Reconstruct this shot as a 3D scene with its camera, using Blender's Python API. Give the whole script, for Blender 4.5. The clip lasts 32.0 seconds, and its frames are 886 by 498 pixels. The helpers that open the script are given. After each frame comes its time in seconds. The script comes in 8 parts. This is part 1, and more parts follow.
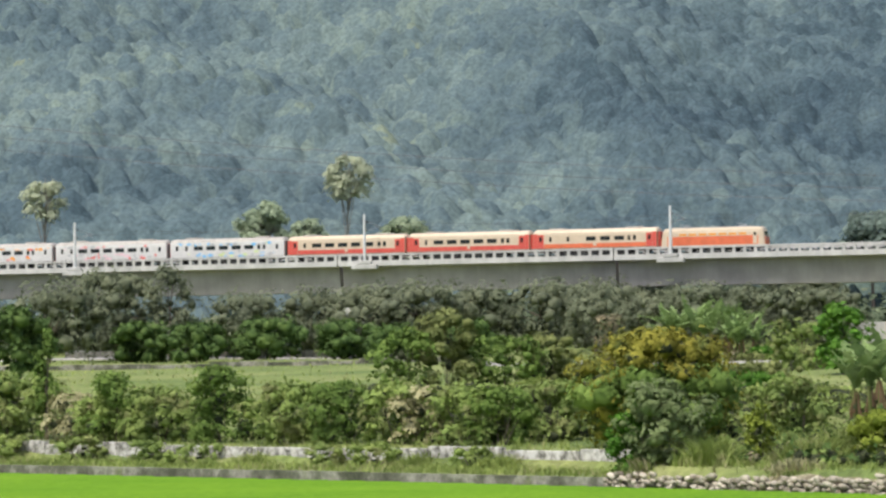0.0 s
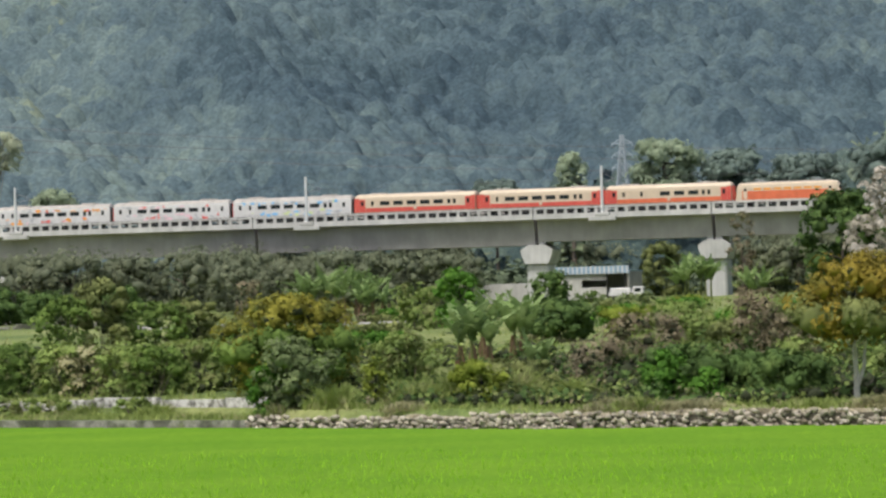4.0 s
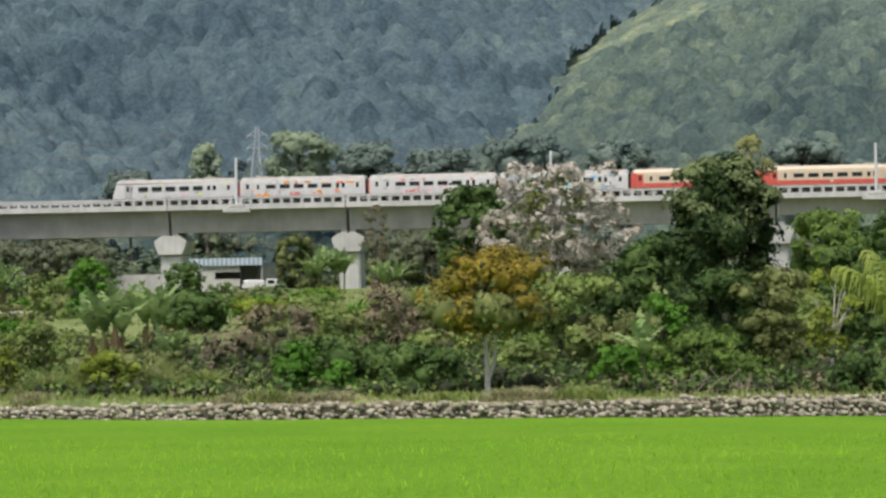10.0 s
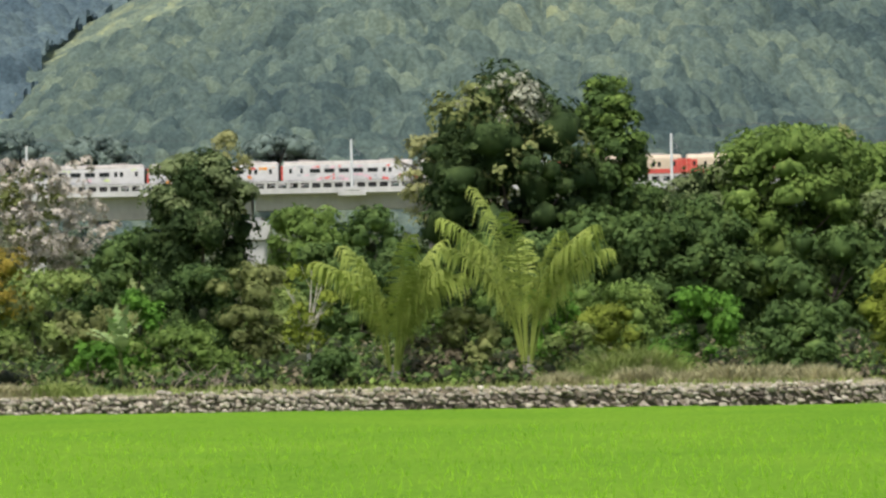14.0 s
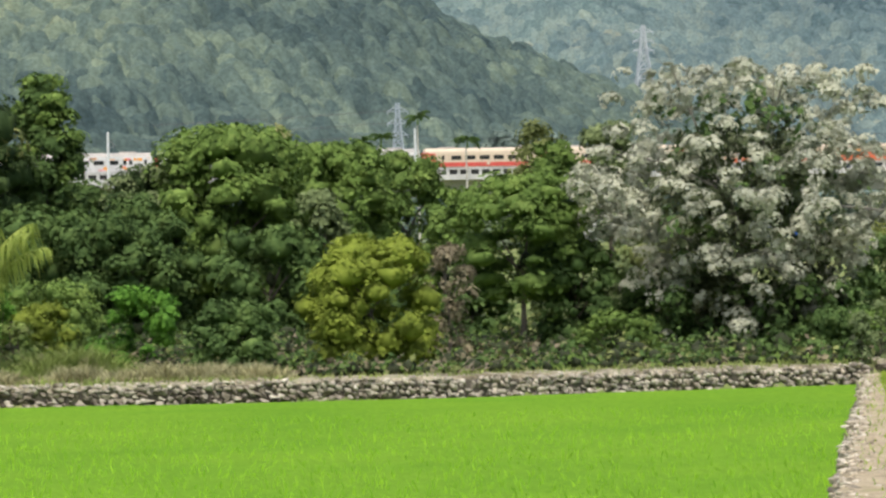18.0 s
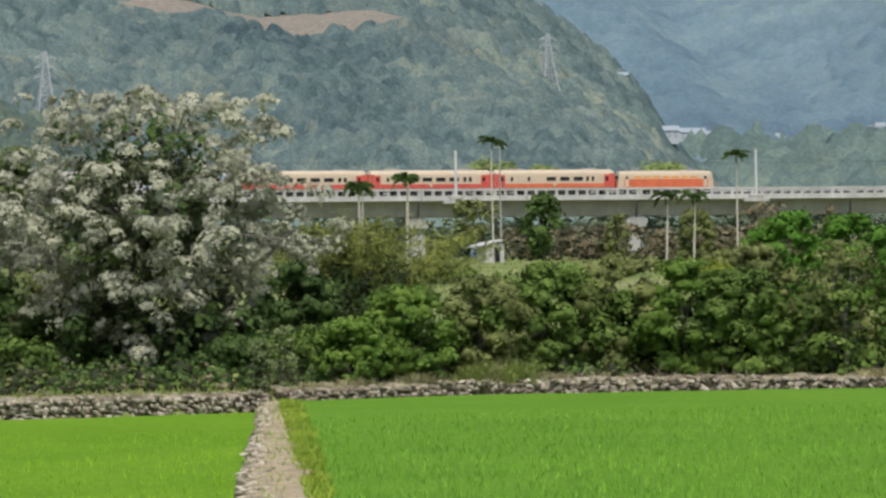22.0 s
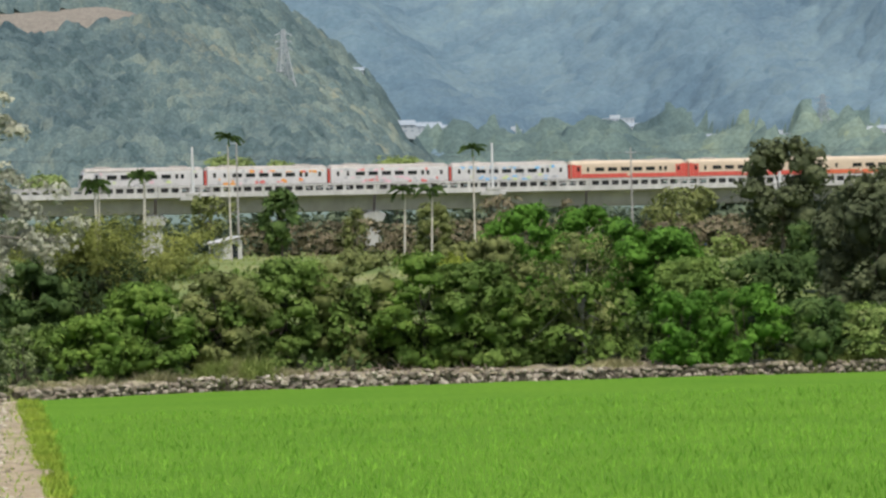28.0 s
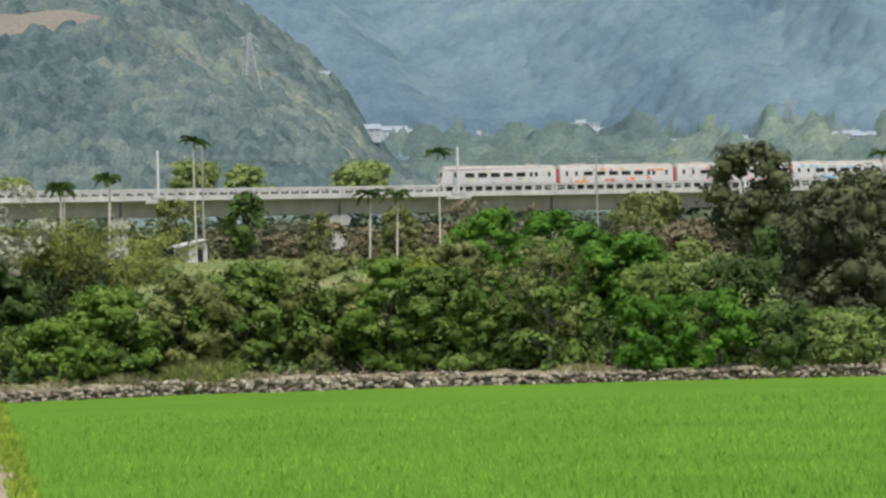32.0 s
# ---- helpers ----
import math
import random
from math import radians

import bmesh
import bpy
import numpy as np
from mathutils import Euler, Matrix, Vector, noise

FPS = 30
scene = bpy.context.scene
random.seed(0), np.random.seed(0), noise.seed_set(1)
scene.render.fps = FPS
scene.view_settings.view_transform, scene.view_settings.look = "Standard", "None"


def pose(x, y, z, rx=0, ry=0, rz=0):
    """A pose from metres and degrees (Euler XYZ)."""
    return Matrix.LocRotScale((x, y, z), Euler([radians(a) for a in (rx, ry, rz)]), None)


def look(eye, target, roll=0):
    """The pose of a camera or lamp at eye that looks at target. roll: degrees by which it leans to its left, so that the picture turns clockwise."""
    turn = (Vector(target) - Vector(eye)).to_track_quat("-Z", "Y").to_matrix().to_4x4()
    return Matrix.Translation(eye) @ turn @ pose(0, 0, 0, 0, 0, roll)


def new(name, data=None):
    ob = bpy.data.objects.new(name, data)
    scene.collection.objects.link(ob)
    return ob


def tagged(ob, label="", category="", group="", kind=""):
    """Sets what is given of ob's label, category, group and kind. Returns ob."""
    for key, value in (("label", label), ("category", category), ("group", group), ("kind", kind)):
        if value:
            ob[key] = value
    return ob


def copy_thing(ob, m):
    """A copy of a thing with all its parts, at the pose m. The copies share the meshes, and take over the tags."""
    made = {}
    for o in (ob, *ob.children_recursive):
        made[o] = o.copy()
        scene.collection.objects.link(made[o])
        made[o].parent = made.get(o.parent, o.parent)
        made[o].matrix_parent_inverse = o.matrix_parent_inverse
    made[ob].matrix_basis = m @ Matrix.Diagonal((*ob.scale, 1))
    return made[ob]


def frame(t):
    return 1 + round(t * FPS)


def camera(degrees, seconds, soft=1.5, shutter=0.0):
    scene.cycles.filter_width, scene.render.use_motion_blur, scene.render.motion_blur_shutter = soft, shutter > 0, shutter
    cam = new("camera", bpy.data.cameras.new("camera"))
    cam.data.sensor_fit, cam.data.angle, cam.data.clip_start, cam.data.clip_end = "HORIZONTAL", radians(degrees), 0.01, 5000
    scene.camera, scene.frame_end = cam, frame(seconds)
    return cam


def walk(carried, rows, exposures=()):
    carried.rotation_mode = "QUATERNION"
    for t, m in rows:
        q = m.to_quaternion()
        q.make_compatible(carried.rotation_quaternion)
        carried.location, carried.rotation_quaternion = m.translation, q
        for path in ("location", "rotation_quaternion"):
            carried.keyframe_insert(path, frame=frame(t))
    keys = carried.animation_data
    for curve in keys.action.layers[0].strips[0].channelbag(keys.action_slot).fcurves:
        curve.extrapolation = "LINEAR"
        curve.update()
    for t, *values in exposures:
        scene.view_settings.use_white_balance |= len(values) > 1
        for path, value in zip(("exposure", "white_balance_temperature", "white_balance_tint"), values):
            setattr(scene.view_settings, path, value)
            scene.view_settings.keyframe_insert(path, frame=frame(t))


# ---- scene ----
# ---- camera ----
cam = camera(14.414, 32.0, soft=2.6)
EYE = Vector((0.0, 0.0, 5.5))
PATH = [
    (0, pose(-10.40, 30.50, 5.70, 91.957, 0.640, 21.382)),
    (0.5, pose(-10.40, 30.50, 5.70, 91.811, 0.739, 21.164)),
    (1, pose(-10.40, 30.50, 5.70, 91.479, 0.982, 20.670)),
    (1.5, pose(-10.40, 30.50, 5.70, 90.905, 1.323, 19.982)),
    (2, pose(-10.40, 30.50, 5.70, 90.521, 1.085, 19.503)),
    (2.2, pose(-10.40, 30.50, 5.70, 90.477, 0.799, 19.299)),
    (2.3, pose(-10.40, 30.50, 5.70, 90.484, 0.741, 19.159)),
    (2.4, pose(-10.35, 30.35, 5.70, 90.505, 0.684, 18.999)),
    (2.5, pose(-9.95, 29.19, 5.69, 90.540, 0.639, 18.816)),
    (2.6, pose(-9.16, 26.87, 5.68, 90.604, 0.598, 18.585)),
    (2.7, pose(-8.17, 23.96, 5.66, 90.688, 0.558, 18.353)),
    (2.8, pose(-7.18, 21.06, 5.64, 90.781, 0.514, 18.078)),
    (2.9, pose(-6.19, 18.15, 5.62, 90.872, 0.487, 17.809)),
    (3, pose(-5.20, 15.25, 5.60, 90.948, 0.491, 17.564)),
    (3.1, pose(-4.21, 12.35, 5.58, 91.014, 0.532, 17.346)),
    (3.2, pose(-3.22, 9.44, 5.56, 91.075, 0.601, 17.142)),
    (3.3, pose(-2.23, 6.54, 5.54, 91.130, 0.689, 16.949)),
    (3.4, pose(-1.24, 3.63, 5.52, 91.177, 0.789, 16.760)),
    (3.5, pose(-0.45, 1.31, 5.51, 91.212, 0.889, 16.567)),
    (3.6, pose(-0.05, 0.15, 5.50, 91.234, 0.998, 16.358)),
    (3.7, pose(0.00, 0.00, 5.50, 91.248, 1.123, 16.135)),
    (4, pose(0.00, 0.00, 5.50, 91.258, 1.427, 15.521)),
    (4.5, pose(0.00, 0.00, 5.50, 91.238, 1.320, 14.885)),
    (6.5, pose(0.00, 0.00, 5.50, 90.722, 1.042, 14.534)),
    (7, pose(0.00, 0.00, 5.50, 90.652, 0.993, 14.434)),
    (7.5, pose(0.00, 0.00, 5.50, 90.849, 0.970, 14.258)),
    (8, pose(0.00, 0.00, 5.50, 91.153, 0.964, 14.048)),
    (8.5, pose(0.00, 0.00, 5.50, 91.288, 0.965, 13.947)),
    (9, pose(0.00, 0.00, 5.50, 91.359, 1.299, 13.406)),
    (9.5, pose(0.00, 0.00, 5.50, 91.242, 1.204, 12.497)),
    (10, pose(0.00, 0.00, 5.50, 91.008, 0.879, 9.525)),
    (10.5, pose(0.00, 0.00, 5.50, 91.128, 1.262, 7.746)),
    (11, pose(0.00, 0.00, 5.50, 91.128, 1.142, 6.485)),
    (11.5, pose(0.00, 0.00, 5.50, 90.863, 0.972, 5.658)),
    (12, pose(0.00, 0.00, 5.50, 90.623, 1.020, 5.197)),
    (12.5, pose(0.00, 0.00, 5.50, 90.555, 1.002, 4.455)),
    (13, pose(0.00, 0.00, 5.50, 90.643, 0.903, 3.160)),
    (13.5, pose(0.00, 0.00, 5.50, 90.748, 1.083, 1.918)),
    (15.5, pose(0.00, 0.00, 5.50, 91.135, 0.725, -2.161)),
    (16, pose(0.00, 0.00, 5.50, 91.345, 1.090, -3.819)),
    (16.5, pose(0.00, 0.00, 5.50, 91.106, 1.283, -4.642)),
    (17, pose(0.00, 0.00, 5.50, 90.908, 1.268, -5.420)),
    (17.5, pose(0.00, 0.00, 5.50, 90.776, 1.075, -6.573)),
    (18, pose(0.00, 0.00, 5.50, 90.605, 1.171, -8.206)),
    (18.5, pose(0.00, 0.00, 5.50, 90.575, 1.339, -10.103)),
    (19, pose(0.00, 0.00, 5.50, 90.578, 1.384, -11.676)),
    (19.5, pose(0.00, 0.00, 5.50, 90.462, 1.539, -13.044)),
    (20, pose(0.00, 0.00, 5.50, 90.322, 1.105, -14.559)),
    (20.5, pose(0.00, 0.00, 5.50, 89.981, 1.196, -16.127)),
    (21, pose(0.00, 0.00, 5.50, 89.894, 1.145, -16.896)),
    (21.5, pose(0.00, 0.00, 5.50, 90.496, 1.080, -17.286)),
    (22, pose(0.00, 0.00, 5.50, 90.889, 0.825, -17.992)),
    (22.5, pose(0.00, 0.00, 5.50, 91.108, 1.140, -19.032)),
    (23, pose(0.00, 0.00, 5.50, 91.434, 1.542, -19.931)),
    (23.5, pose(0.00, 0.00, 5.50, 91.315, 1.687, -20.502)),
    (24, pose(0.00, 0.00, 5.50, 90.876, 1.247, -20.696)),
    (24.5, pose(0.00, 0.00, 5.50, 90.734, 1.449, -20.590)),
    (25, pose(0.00, 0.00, 5.50, 90.790, 1.429, -20.586)),
    (25.5, pose(0.00, 0.00, 5.50, 90.870, 1.567, -21.023)),
    (26, pose(0.00, 0.00, 5.50, 90.900, 1.319, -21.708)),
    (26.5, pose(0.00, 0.00, 5.50, 90.476, 1.272, -22.032)),
    (28.5, pose(0.00, 0.00, 5.50, 90.857, 1.750, -22.409)),
    (29, pose(0.00, 0.00, 5.50, 90.993, 1.822, -22.676)),
    (29.5, pose(0.00, 0.00, 5.50, 91.132, 1.532, -22.899)),
    (30, pose(0.00, 0.00, 5.50, 90.980, 1.445, -22.970)),
    (30.5, pose(0.00, 0.00, 5.50, 90.797, 1.475, -22.872)),
    (31, pose(0.00, 0.00, 5.50, 90.730, 1.728, -22.762)),
    (31.5, pose(0.00, 0.00, 5.50, 90.752, 1.475, -22.590)),
    (32, pose(0.00, 0.00, 5.50, 90.776, 1.424, -22.835)),
]
walk(cam, PATH, [(0.0, 0.68), (2.0, 0.55), (3.6, 0.42), (9.0, 0.4), (13.0, 0.48), (15.5, 0.68), (18.5, 0.65), (20.3, 0.37), (21.0, 0.37), (22.0, 0.26), (24.0, 0.33), (32.0, 0.36)])

# ---- daylight: a bright overcast sky with a veiled sun ----
SUN_EL, SUN_AZ = 63.0, 195.0
world = bpy.data.worlds.new("overcast_sky")
scene.world = world
world.use_nodes = True
wn = world.node_tree.nodes
sky = wn.new("ShaderNodeTexSky")
sky.sky_type = "NISHITA"
sky.sun_disc = False
sky.sun_elevation = radians(SUN_EL)
sky.sun_rotation = radians(SUN_AZ)
sky.air_density, sky.dust_density, sky.ozone_density = 1.0, 4.0, 1.0
wn["Background"].inputs["Strength"].default_value = 0.11
world.node_tree.links.new(sky.outputs[0], wn["Background"].inputs["Color"])
sun = new("sun", bpy.data.lights.new("sun", "SUN"))
sun.data.energy, sun.data.angle, sun.data.color = 2.3, radians(16), (1.0, 0.96, 0.9)
sun.matrix_world = look((0, 0, 100), (-100 * math.cos(radians(SUN_EL)) * math.sin(radians(SUN_AZ)),
                                      -100 * math.cos(radians(SUN_EL)) * math.cos(radians(SUN_AZ)),
                                      100 - 100 * math.sin(radians(SUN_EL))))

# ---- materials ----


class Mat:
    """A node material under construction."""

    def __init__(self, name, rough=0.8, metal=0.0):
        self.mat = bpy.data.materials.new(name)
        self.mat.use_nodes = True
        self.nt = self.mat.node_tree
        self.bsdf = self.nt.nodes["Principled BSDF"]
        self.bsdf.inputs["Roughness"].default_value = rough
        self.bsdf.inputs["Metallic"].default_value = metal
        self.bsdf.inputs["Specular IOR Level"].default_value = 0.3
        self.coord = None

    def node(self, kind, **values):
        n = self.nt.nodes.new(kind)
        for key, value in values.items():
            n.inputs[key].default_value = value
        return n

    def link(self, a, b):
        self.nt.links.new(a, b)

    def space(self, world_space=False):
        if world_space:
            return self.node("ShaderNodeNewGeometry").outputs["Position"]
        if self.coord is None:
            self.coord = self.node("ShaderNodeTexCoord").outputs["Object"]
        return self.coord

    def noise(self, scale, detail=4.0, world_space=False, stretch=None):
        n = self.node("ShaderNodeTexNoise", Scale=scale, Detail=detail)
        v = self.space(world_space)
        if stretch:
            m = self.node("ShaderNodeMapping")
            m.inputs["Scale"].default_value = stretch
            self.link(v, m.inputs["Vector"])
            v = m.outputs[0]
        self.link(v, n.inputs["Vector"])
        return n.outputs["Fac"]

    def ramp(self, fac, stops):
        n = self.node("ShaderNodeValToRGB")
        el = n.color_ramp.elements
        while len(el) < len(stops):
            el.new(0.5)
        for e, (p, c) in zip(el, stops):
            e.position, e.color = p, (*c, 1)
        self.link(fac, n.inputs[0])
        return n.outputs[0]

    def mix(self, fac, a, b, mode="MIX"):
        n = self.nt.nodes.new("ShaderNodeMix")
        n.data_type, n.blend_type = "RGBA", mode
        for socket, value in ((n.inputs[0], fac), (n.inputs[6], a), (n.inputs[7], b)):
            if isinstance(value, (int, float)):
                socket.default_value = value
            elif isinstance(value, tuple):
                socket.default_value = (*value, 1)
            else:
                self.link(value, socket)
        return n.outputs[2]

    def math(self, op, a, b=0.0):
        n = self.nt.nodes.new("ShaderNodeMath")
        n.operation = op
        for socket, value in zip(n.inputs, (a, b)):
            if isinstance(value, (int, float)):
                socket.default_value = value
            else:
                self.link(value, socket)
        return n.outputs[0]

    def island(self):
        return self.node("ShaderNodeNewGeometry").outputs["Random Per Island"]

    def random(self):
        return self.node("ShaderNodeObjectInfo").outputs["Random"]

    def bump(self, height, strength=0.3, distance=0.02):
        n = self.node("ShaderNodeBump", Strength=strength, Distance=distance)
        self.link(height, n.inputs["Height"])
        self.link(n.outputs[0], self.bsdf.inputs["Normal"])

    def colour(self, c):
        if isinstance(c, tuple):
            self.bsdf.inputs["Base Color"].default_value = (*c, 1)
        else:
            self.link(c, self.bsdf.inputs["Base Color"])
        return self


def leafy(name, dark, mid, light, big=0.35, thin=0.22, patch=None, clump=0.8, vary=0.12):
    """Foliage: sprays of darker and lighter leaves, each leaf a little different, drifting over the crown; light passes through the blades."""
    m = Mat(name, rough=0.75)
    m.bsdf.inputs["Specular IOR Level"].default_value = 0.12
    dark, light = (tuple(a + (b - a) * 0.42 for a, b in zip(c, mid)) for c in (dark, light))
    spray = m.ramp(m.noise(clump, 3.0, True), [(0.32, dark), (0.5, mid), (0.68, light)])
    per_leaf = m.ramp(m.island(), [(0.0, (1 - vary,) * 3), (1.0, (1 + vary, 1 + vary, 1 + vary * 0.9))])
    drift = m.ramp(m.noise(big * 0.6, 3.0, True), [(0.3, (0.8, 0.82, 0.82)), (0.7, (1.22, 1.2, 1.14))])
    c = m.mix(1.0, m.mix(1.0, spray, per_leaf, "MULTIPLY"), drift, "MULTIPLY")
    if patch:
        spots = m.ramp(m.noise(big * 1.7, 2.0, True), [(0.54, (0, 0, 0)), (0.66, (1, 1, 1))])
        c = m.mix(spots, c, patch)
    m.colour(c)
    t = m.node("ShaderNodeBsdfTranslucent")
    m.link(c, t.inputs["Color"])
    s = m.node("ShaderNodeMixShader")
    s.inputs[0].default_value = thin
    m.link(m.bsdf.outputs[0], s.inputs[1])
    m.link(t.outputs[0], s.inputs[2])
    m.link(s.outputs[0], m.nt.nodes["Material Output"].inputs["Surface"])
    return m.mat


def paint(name, c, rough=0.45, grime=0.25, scale=1.2, metal=0.0):
    m = Mat(name, rough, metal)
    n = m.noise(scale, 5.0)
    fine = m.noise(scale * 14, 3.0)
    d = tuple(v * (1 - grime) for v in c)
    base = m.mix(m.ramp(n, [(0.35, (0, 0, 0)), (0.7, (1, 1, 1))]), c, d)
    m.colour(m.mix(0.12, base, m.ramp(fine, [(0.3, (0.2, 0.2, 0.2)), (0.7, (1, 1, 1))]), "MULTIPLY"))
    return m.mat


def concrete(name, c, streak=0.35):
    m = Mat(name, 0.85)
    blot = m.ramp(m.noise(0.35, 5.0, True), [(0.3, tuple(v * 0.82 for v in c)), (0.7, tuple(min(1, v * 1.1) for v in c))])
    runs = m.ramp(m.noise(0.9, 5.0, True, (1.6, 1.6, 0.12)), [(0.42, (1 - streak,) * 3), (0.62, (1, 1, 1))])
    col = m.mix(1.0, blot, runs, "MULTIPLY")
    m.colour(col)
    m.bump(m.noise(9.0, 6.0, True), 0.35, 0.03)
    return m.mat


M = {}
M["leaf_green"] = leafy("leaf_green", (0.053, 0.090, 0.022), (0.130, 0.206, 0.048), (0.235, 0.320, 0.084))
M["leaf_deep"] = leafy("leaf_deep", (0.027, 0.052, 0.017), (0.077, 0.132, 0.039), (0.16, 0.232, 0.068))
M["leaf_bright"] = leafy("leaf_bright", (0.036, 0.095, 0.014), (0.088, 0.205, 0.028), (0.165, 0.325, 0.052))
M["leaf_lime"] = leafy("leaf_lime", (0.09, 0.12, 0.02), (0.19, 0.24, 0.035), (0.30, 0.36, 0.065))
M["leaf_olive"] = leafy("leaf_olive", (0.062, 0.078, 0.028), (0.168, 0.196, 0.070), (0.31, 0.336, 0.132))
M["leaf_grey"] = leafy("leaf_grey", (0.088, 0.120, 0.052), (0.172, 0.220, 0.095), (0.26, 0.31, 0.15))
M["leaf_gold"] = leafy("leaf_gold", (0.13, 0.108, 0.02), (0.26, 0.205, 0.036), (0.39, 0.30, 0.055), vary=0.12, patch=(0.19, 0.18, 0.04))
M["leaf_rust"] = leafy("leaf_rust", (0.118, 0.102, 0.067), (0.21, 0.180, 0.12), (0.31, 0.27, 0.18), patch=(0.145, 0.165, 0.075))
M["leaf_thicket"] = leafy("leaf_thicket", (0.14, 0.162, 0.105), (0.19, 0.215, 0.14), (0.235, 0.262, 0.17), vary=0.06, thin=0.35)
M["leaf_hedge"] = leafy("leaf_hedge", (0.105, 0.158, 0.045), (0.212, 0.288, 0.083), (0.33, 0.39, 0.125), patch=(0.20, 0.22, 0.085))
M["leaf_goldbush"] = leafy("leaf_goldbush", (0.115, 0.115, 0.021), (0.235, 0.225, 0.04), (0.35, 0.325, 0.06), vary=0.12, patch=(0.135, 0.166, 0.046))
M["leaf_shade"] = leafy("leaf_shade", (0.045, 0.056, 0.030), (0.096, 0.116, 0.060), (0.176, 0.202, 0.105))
M["leaf_lime_far"] = leafy("leaf_lime_far", (0.22, 0.29, 0.11), (0.28, 0.36, 0.13), (0.35, 0.425, 0.165), vary=0.06, thin=0.35)
M["leaf_feather"] = leafy("leaf_feather", (0.19, 0.20, 0.08), (0.29, 0.30, 0.13), (0.40, 0.41, 0.21))
# trees at the hill's foot: leaf colours paled and blued to carry haze
M["leaf_pale_hazed"] = leafy("leaf_pale_hazed", (0.28, 0.35, 0.245), (0.335, 0.405, 0.28), (0.39, 0.46, 0.32), vary=0.06, thin=0.35)
M["leaf_straw_hazed"] = leafy("leaf_straw_hazed", (0.38, 0.42, 0.31), (0.44, 0.48, 0.35), (0.50, 0.54, 0.39), vary=0.06, thin=0.35)
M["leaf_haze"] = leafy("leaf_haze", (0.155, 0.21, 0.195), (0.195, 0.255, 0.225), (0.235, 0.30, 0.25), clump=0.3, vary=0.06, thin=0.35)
M["leaf_palm"] = leafy("leaf_palm", (0.15, 0.20, 0.042), (0.27, 0.335, 0.075), (0.40, 0.45, 0.13), vary=0.1)
M["leaf_banana"] = leafy("leaf_banana", (0.12, 0.19, 0.07), (0.22, 0.31, 0.12), (0.34, 0.43, 0.20), thin=0.3)
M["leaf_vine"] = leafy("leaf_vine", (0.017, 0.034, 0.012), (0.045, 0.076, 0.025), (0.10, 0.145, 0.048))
M["flower_white"] = leafy("flower_white", (0.31, 0.32, 0.24), (0.44, 0.45, 0.355), (0.56, 0.56, 0.47), vary=0.12)
M["flower_pink"] = leafy("flower_pink", (0.33, 0.30, 0.26), (0.50, 0.46, 0.41), (0.63, 0.58, 0.53), patch=(0.30, 0.28, 0.22))
M["dry_grass"] = leafy("dry_grass", (0.22, 0.21, 0.11), (0.35, 0.335, 0.19), (0.48, 0.455, 0.28))
M["bank_grass"] = leafy("bank_grass", (0.13, 0.175, 0.045), (0.235, 0.30, 0.085), (0.365, 0.41, 0.15), patch=(0.33, 0.325, 0.16))
M["rice"] = leafy("rice", (0.30, 0.53, 0.035), (0.35, 0.60, 0.045), (0.40, 0.66, 0.055), big=0.12, thin=0.5, clump=2.0, vary=0.06)
# twig tangle inside the crowns; its dark colour stands in for inner shade
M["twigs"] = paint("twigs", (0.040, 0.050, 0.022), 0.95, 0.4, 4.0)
M["bark"] = paint("bark", (0.17, 0.14, 0.11), 0.9, 0.4, 3.0)
M["bark_pale"] = paint("bark_pale", (0.64, 0.60, 0.53), 0.85, 0.3, 3.0)
M["bark_grey"] = paint("bark_grey", (0.30, 0.28, 0.24), 0.9, 0.35, 3.0)
M["dead_leaf"] = leafy("dead_leaf", (0.10, 0.06, 0.035), (0.20, 0.13, 0.08), (0.32, 0.23, 0.15))
M["concrete"] = concrete("concrete", (0.35, 0.335, 0.325), 0.06)
M["concrete_pale"] = concrete("concrete_pale", (0.52, 0.515, 0.50), 0.12)


def flaking():
    """Old whitewash with dark weathered blotches where it has come off."""
    m = Mat("flaking_whitewash", 0.9)
    blot = m.ramp(m.noise(1.6, 6.0, True), [(0.40, (0.60, 0.59, 0.56)), (0.50, (0.40, 0.38, 0.34)), (0.56, (0.13, 0.125, 0.11))])
    m.colour(m.mix(0.4, blot, m.ramp(m.noise(4.0, 5.0, True), [(0.4, (0.10, 0.10, 0.085)), (0.55, (0.62, 0.61, 0.58))])))
    m.bump(m.noise(6.0, 5.0, True), 0.4, 0.04)
    return m.mat


M["whitewash"] = flaking()


def mossy():
    """Old kerb concrete: dark moss and damp with paler bare patches."""
    m = Mat("mossy_concrete", 0.9)
    c = m.ramp(m.noise(0.55, 6.0, True), [(0.36, (0.075, 0.078, 0.055)), (0.5, (0.15, 0.15, 0.115)), (0.58, (0.30, 0.29, 0.25)), (0.7, (0.17, 0.18, 0.10))])
    m.colour(m.mix(1.0, c, m.ramp(m.noise(5.0, 5.0, True), [(0.3, (0.7, 0.7, 0.7)), (0.7, (1.2, 1.2, 1.2))]), "MULTIPLY"))
    m.bump(m.noise(8.0, 5.0, True), 0.4, 0.03)
    return m.mat


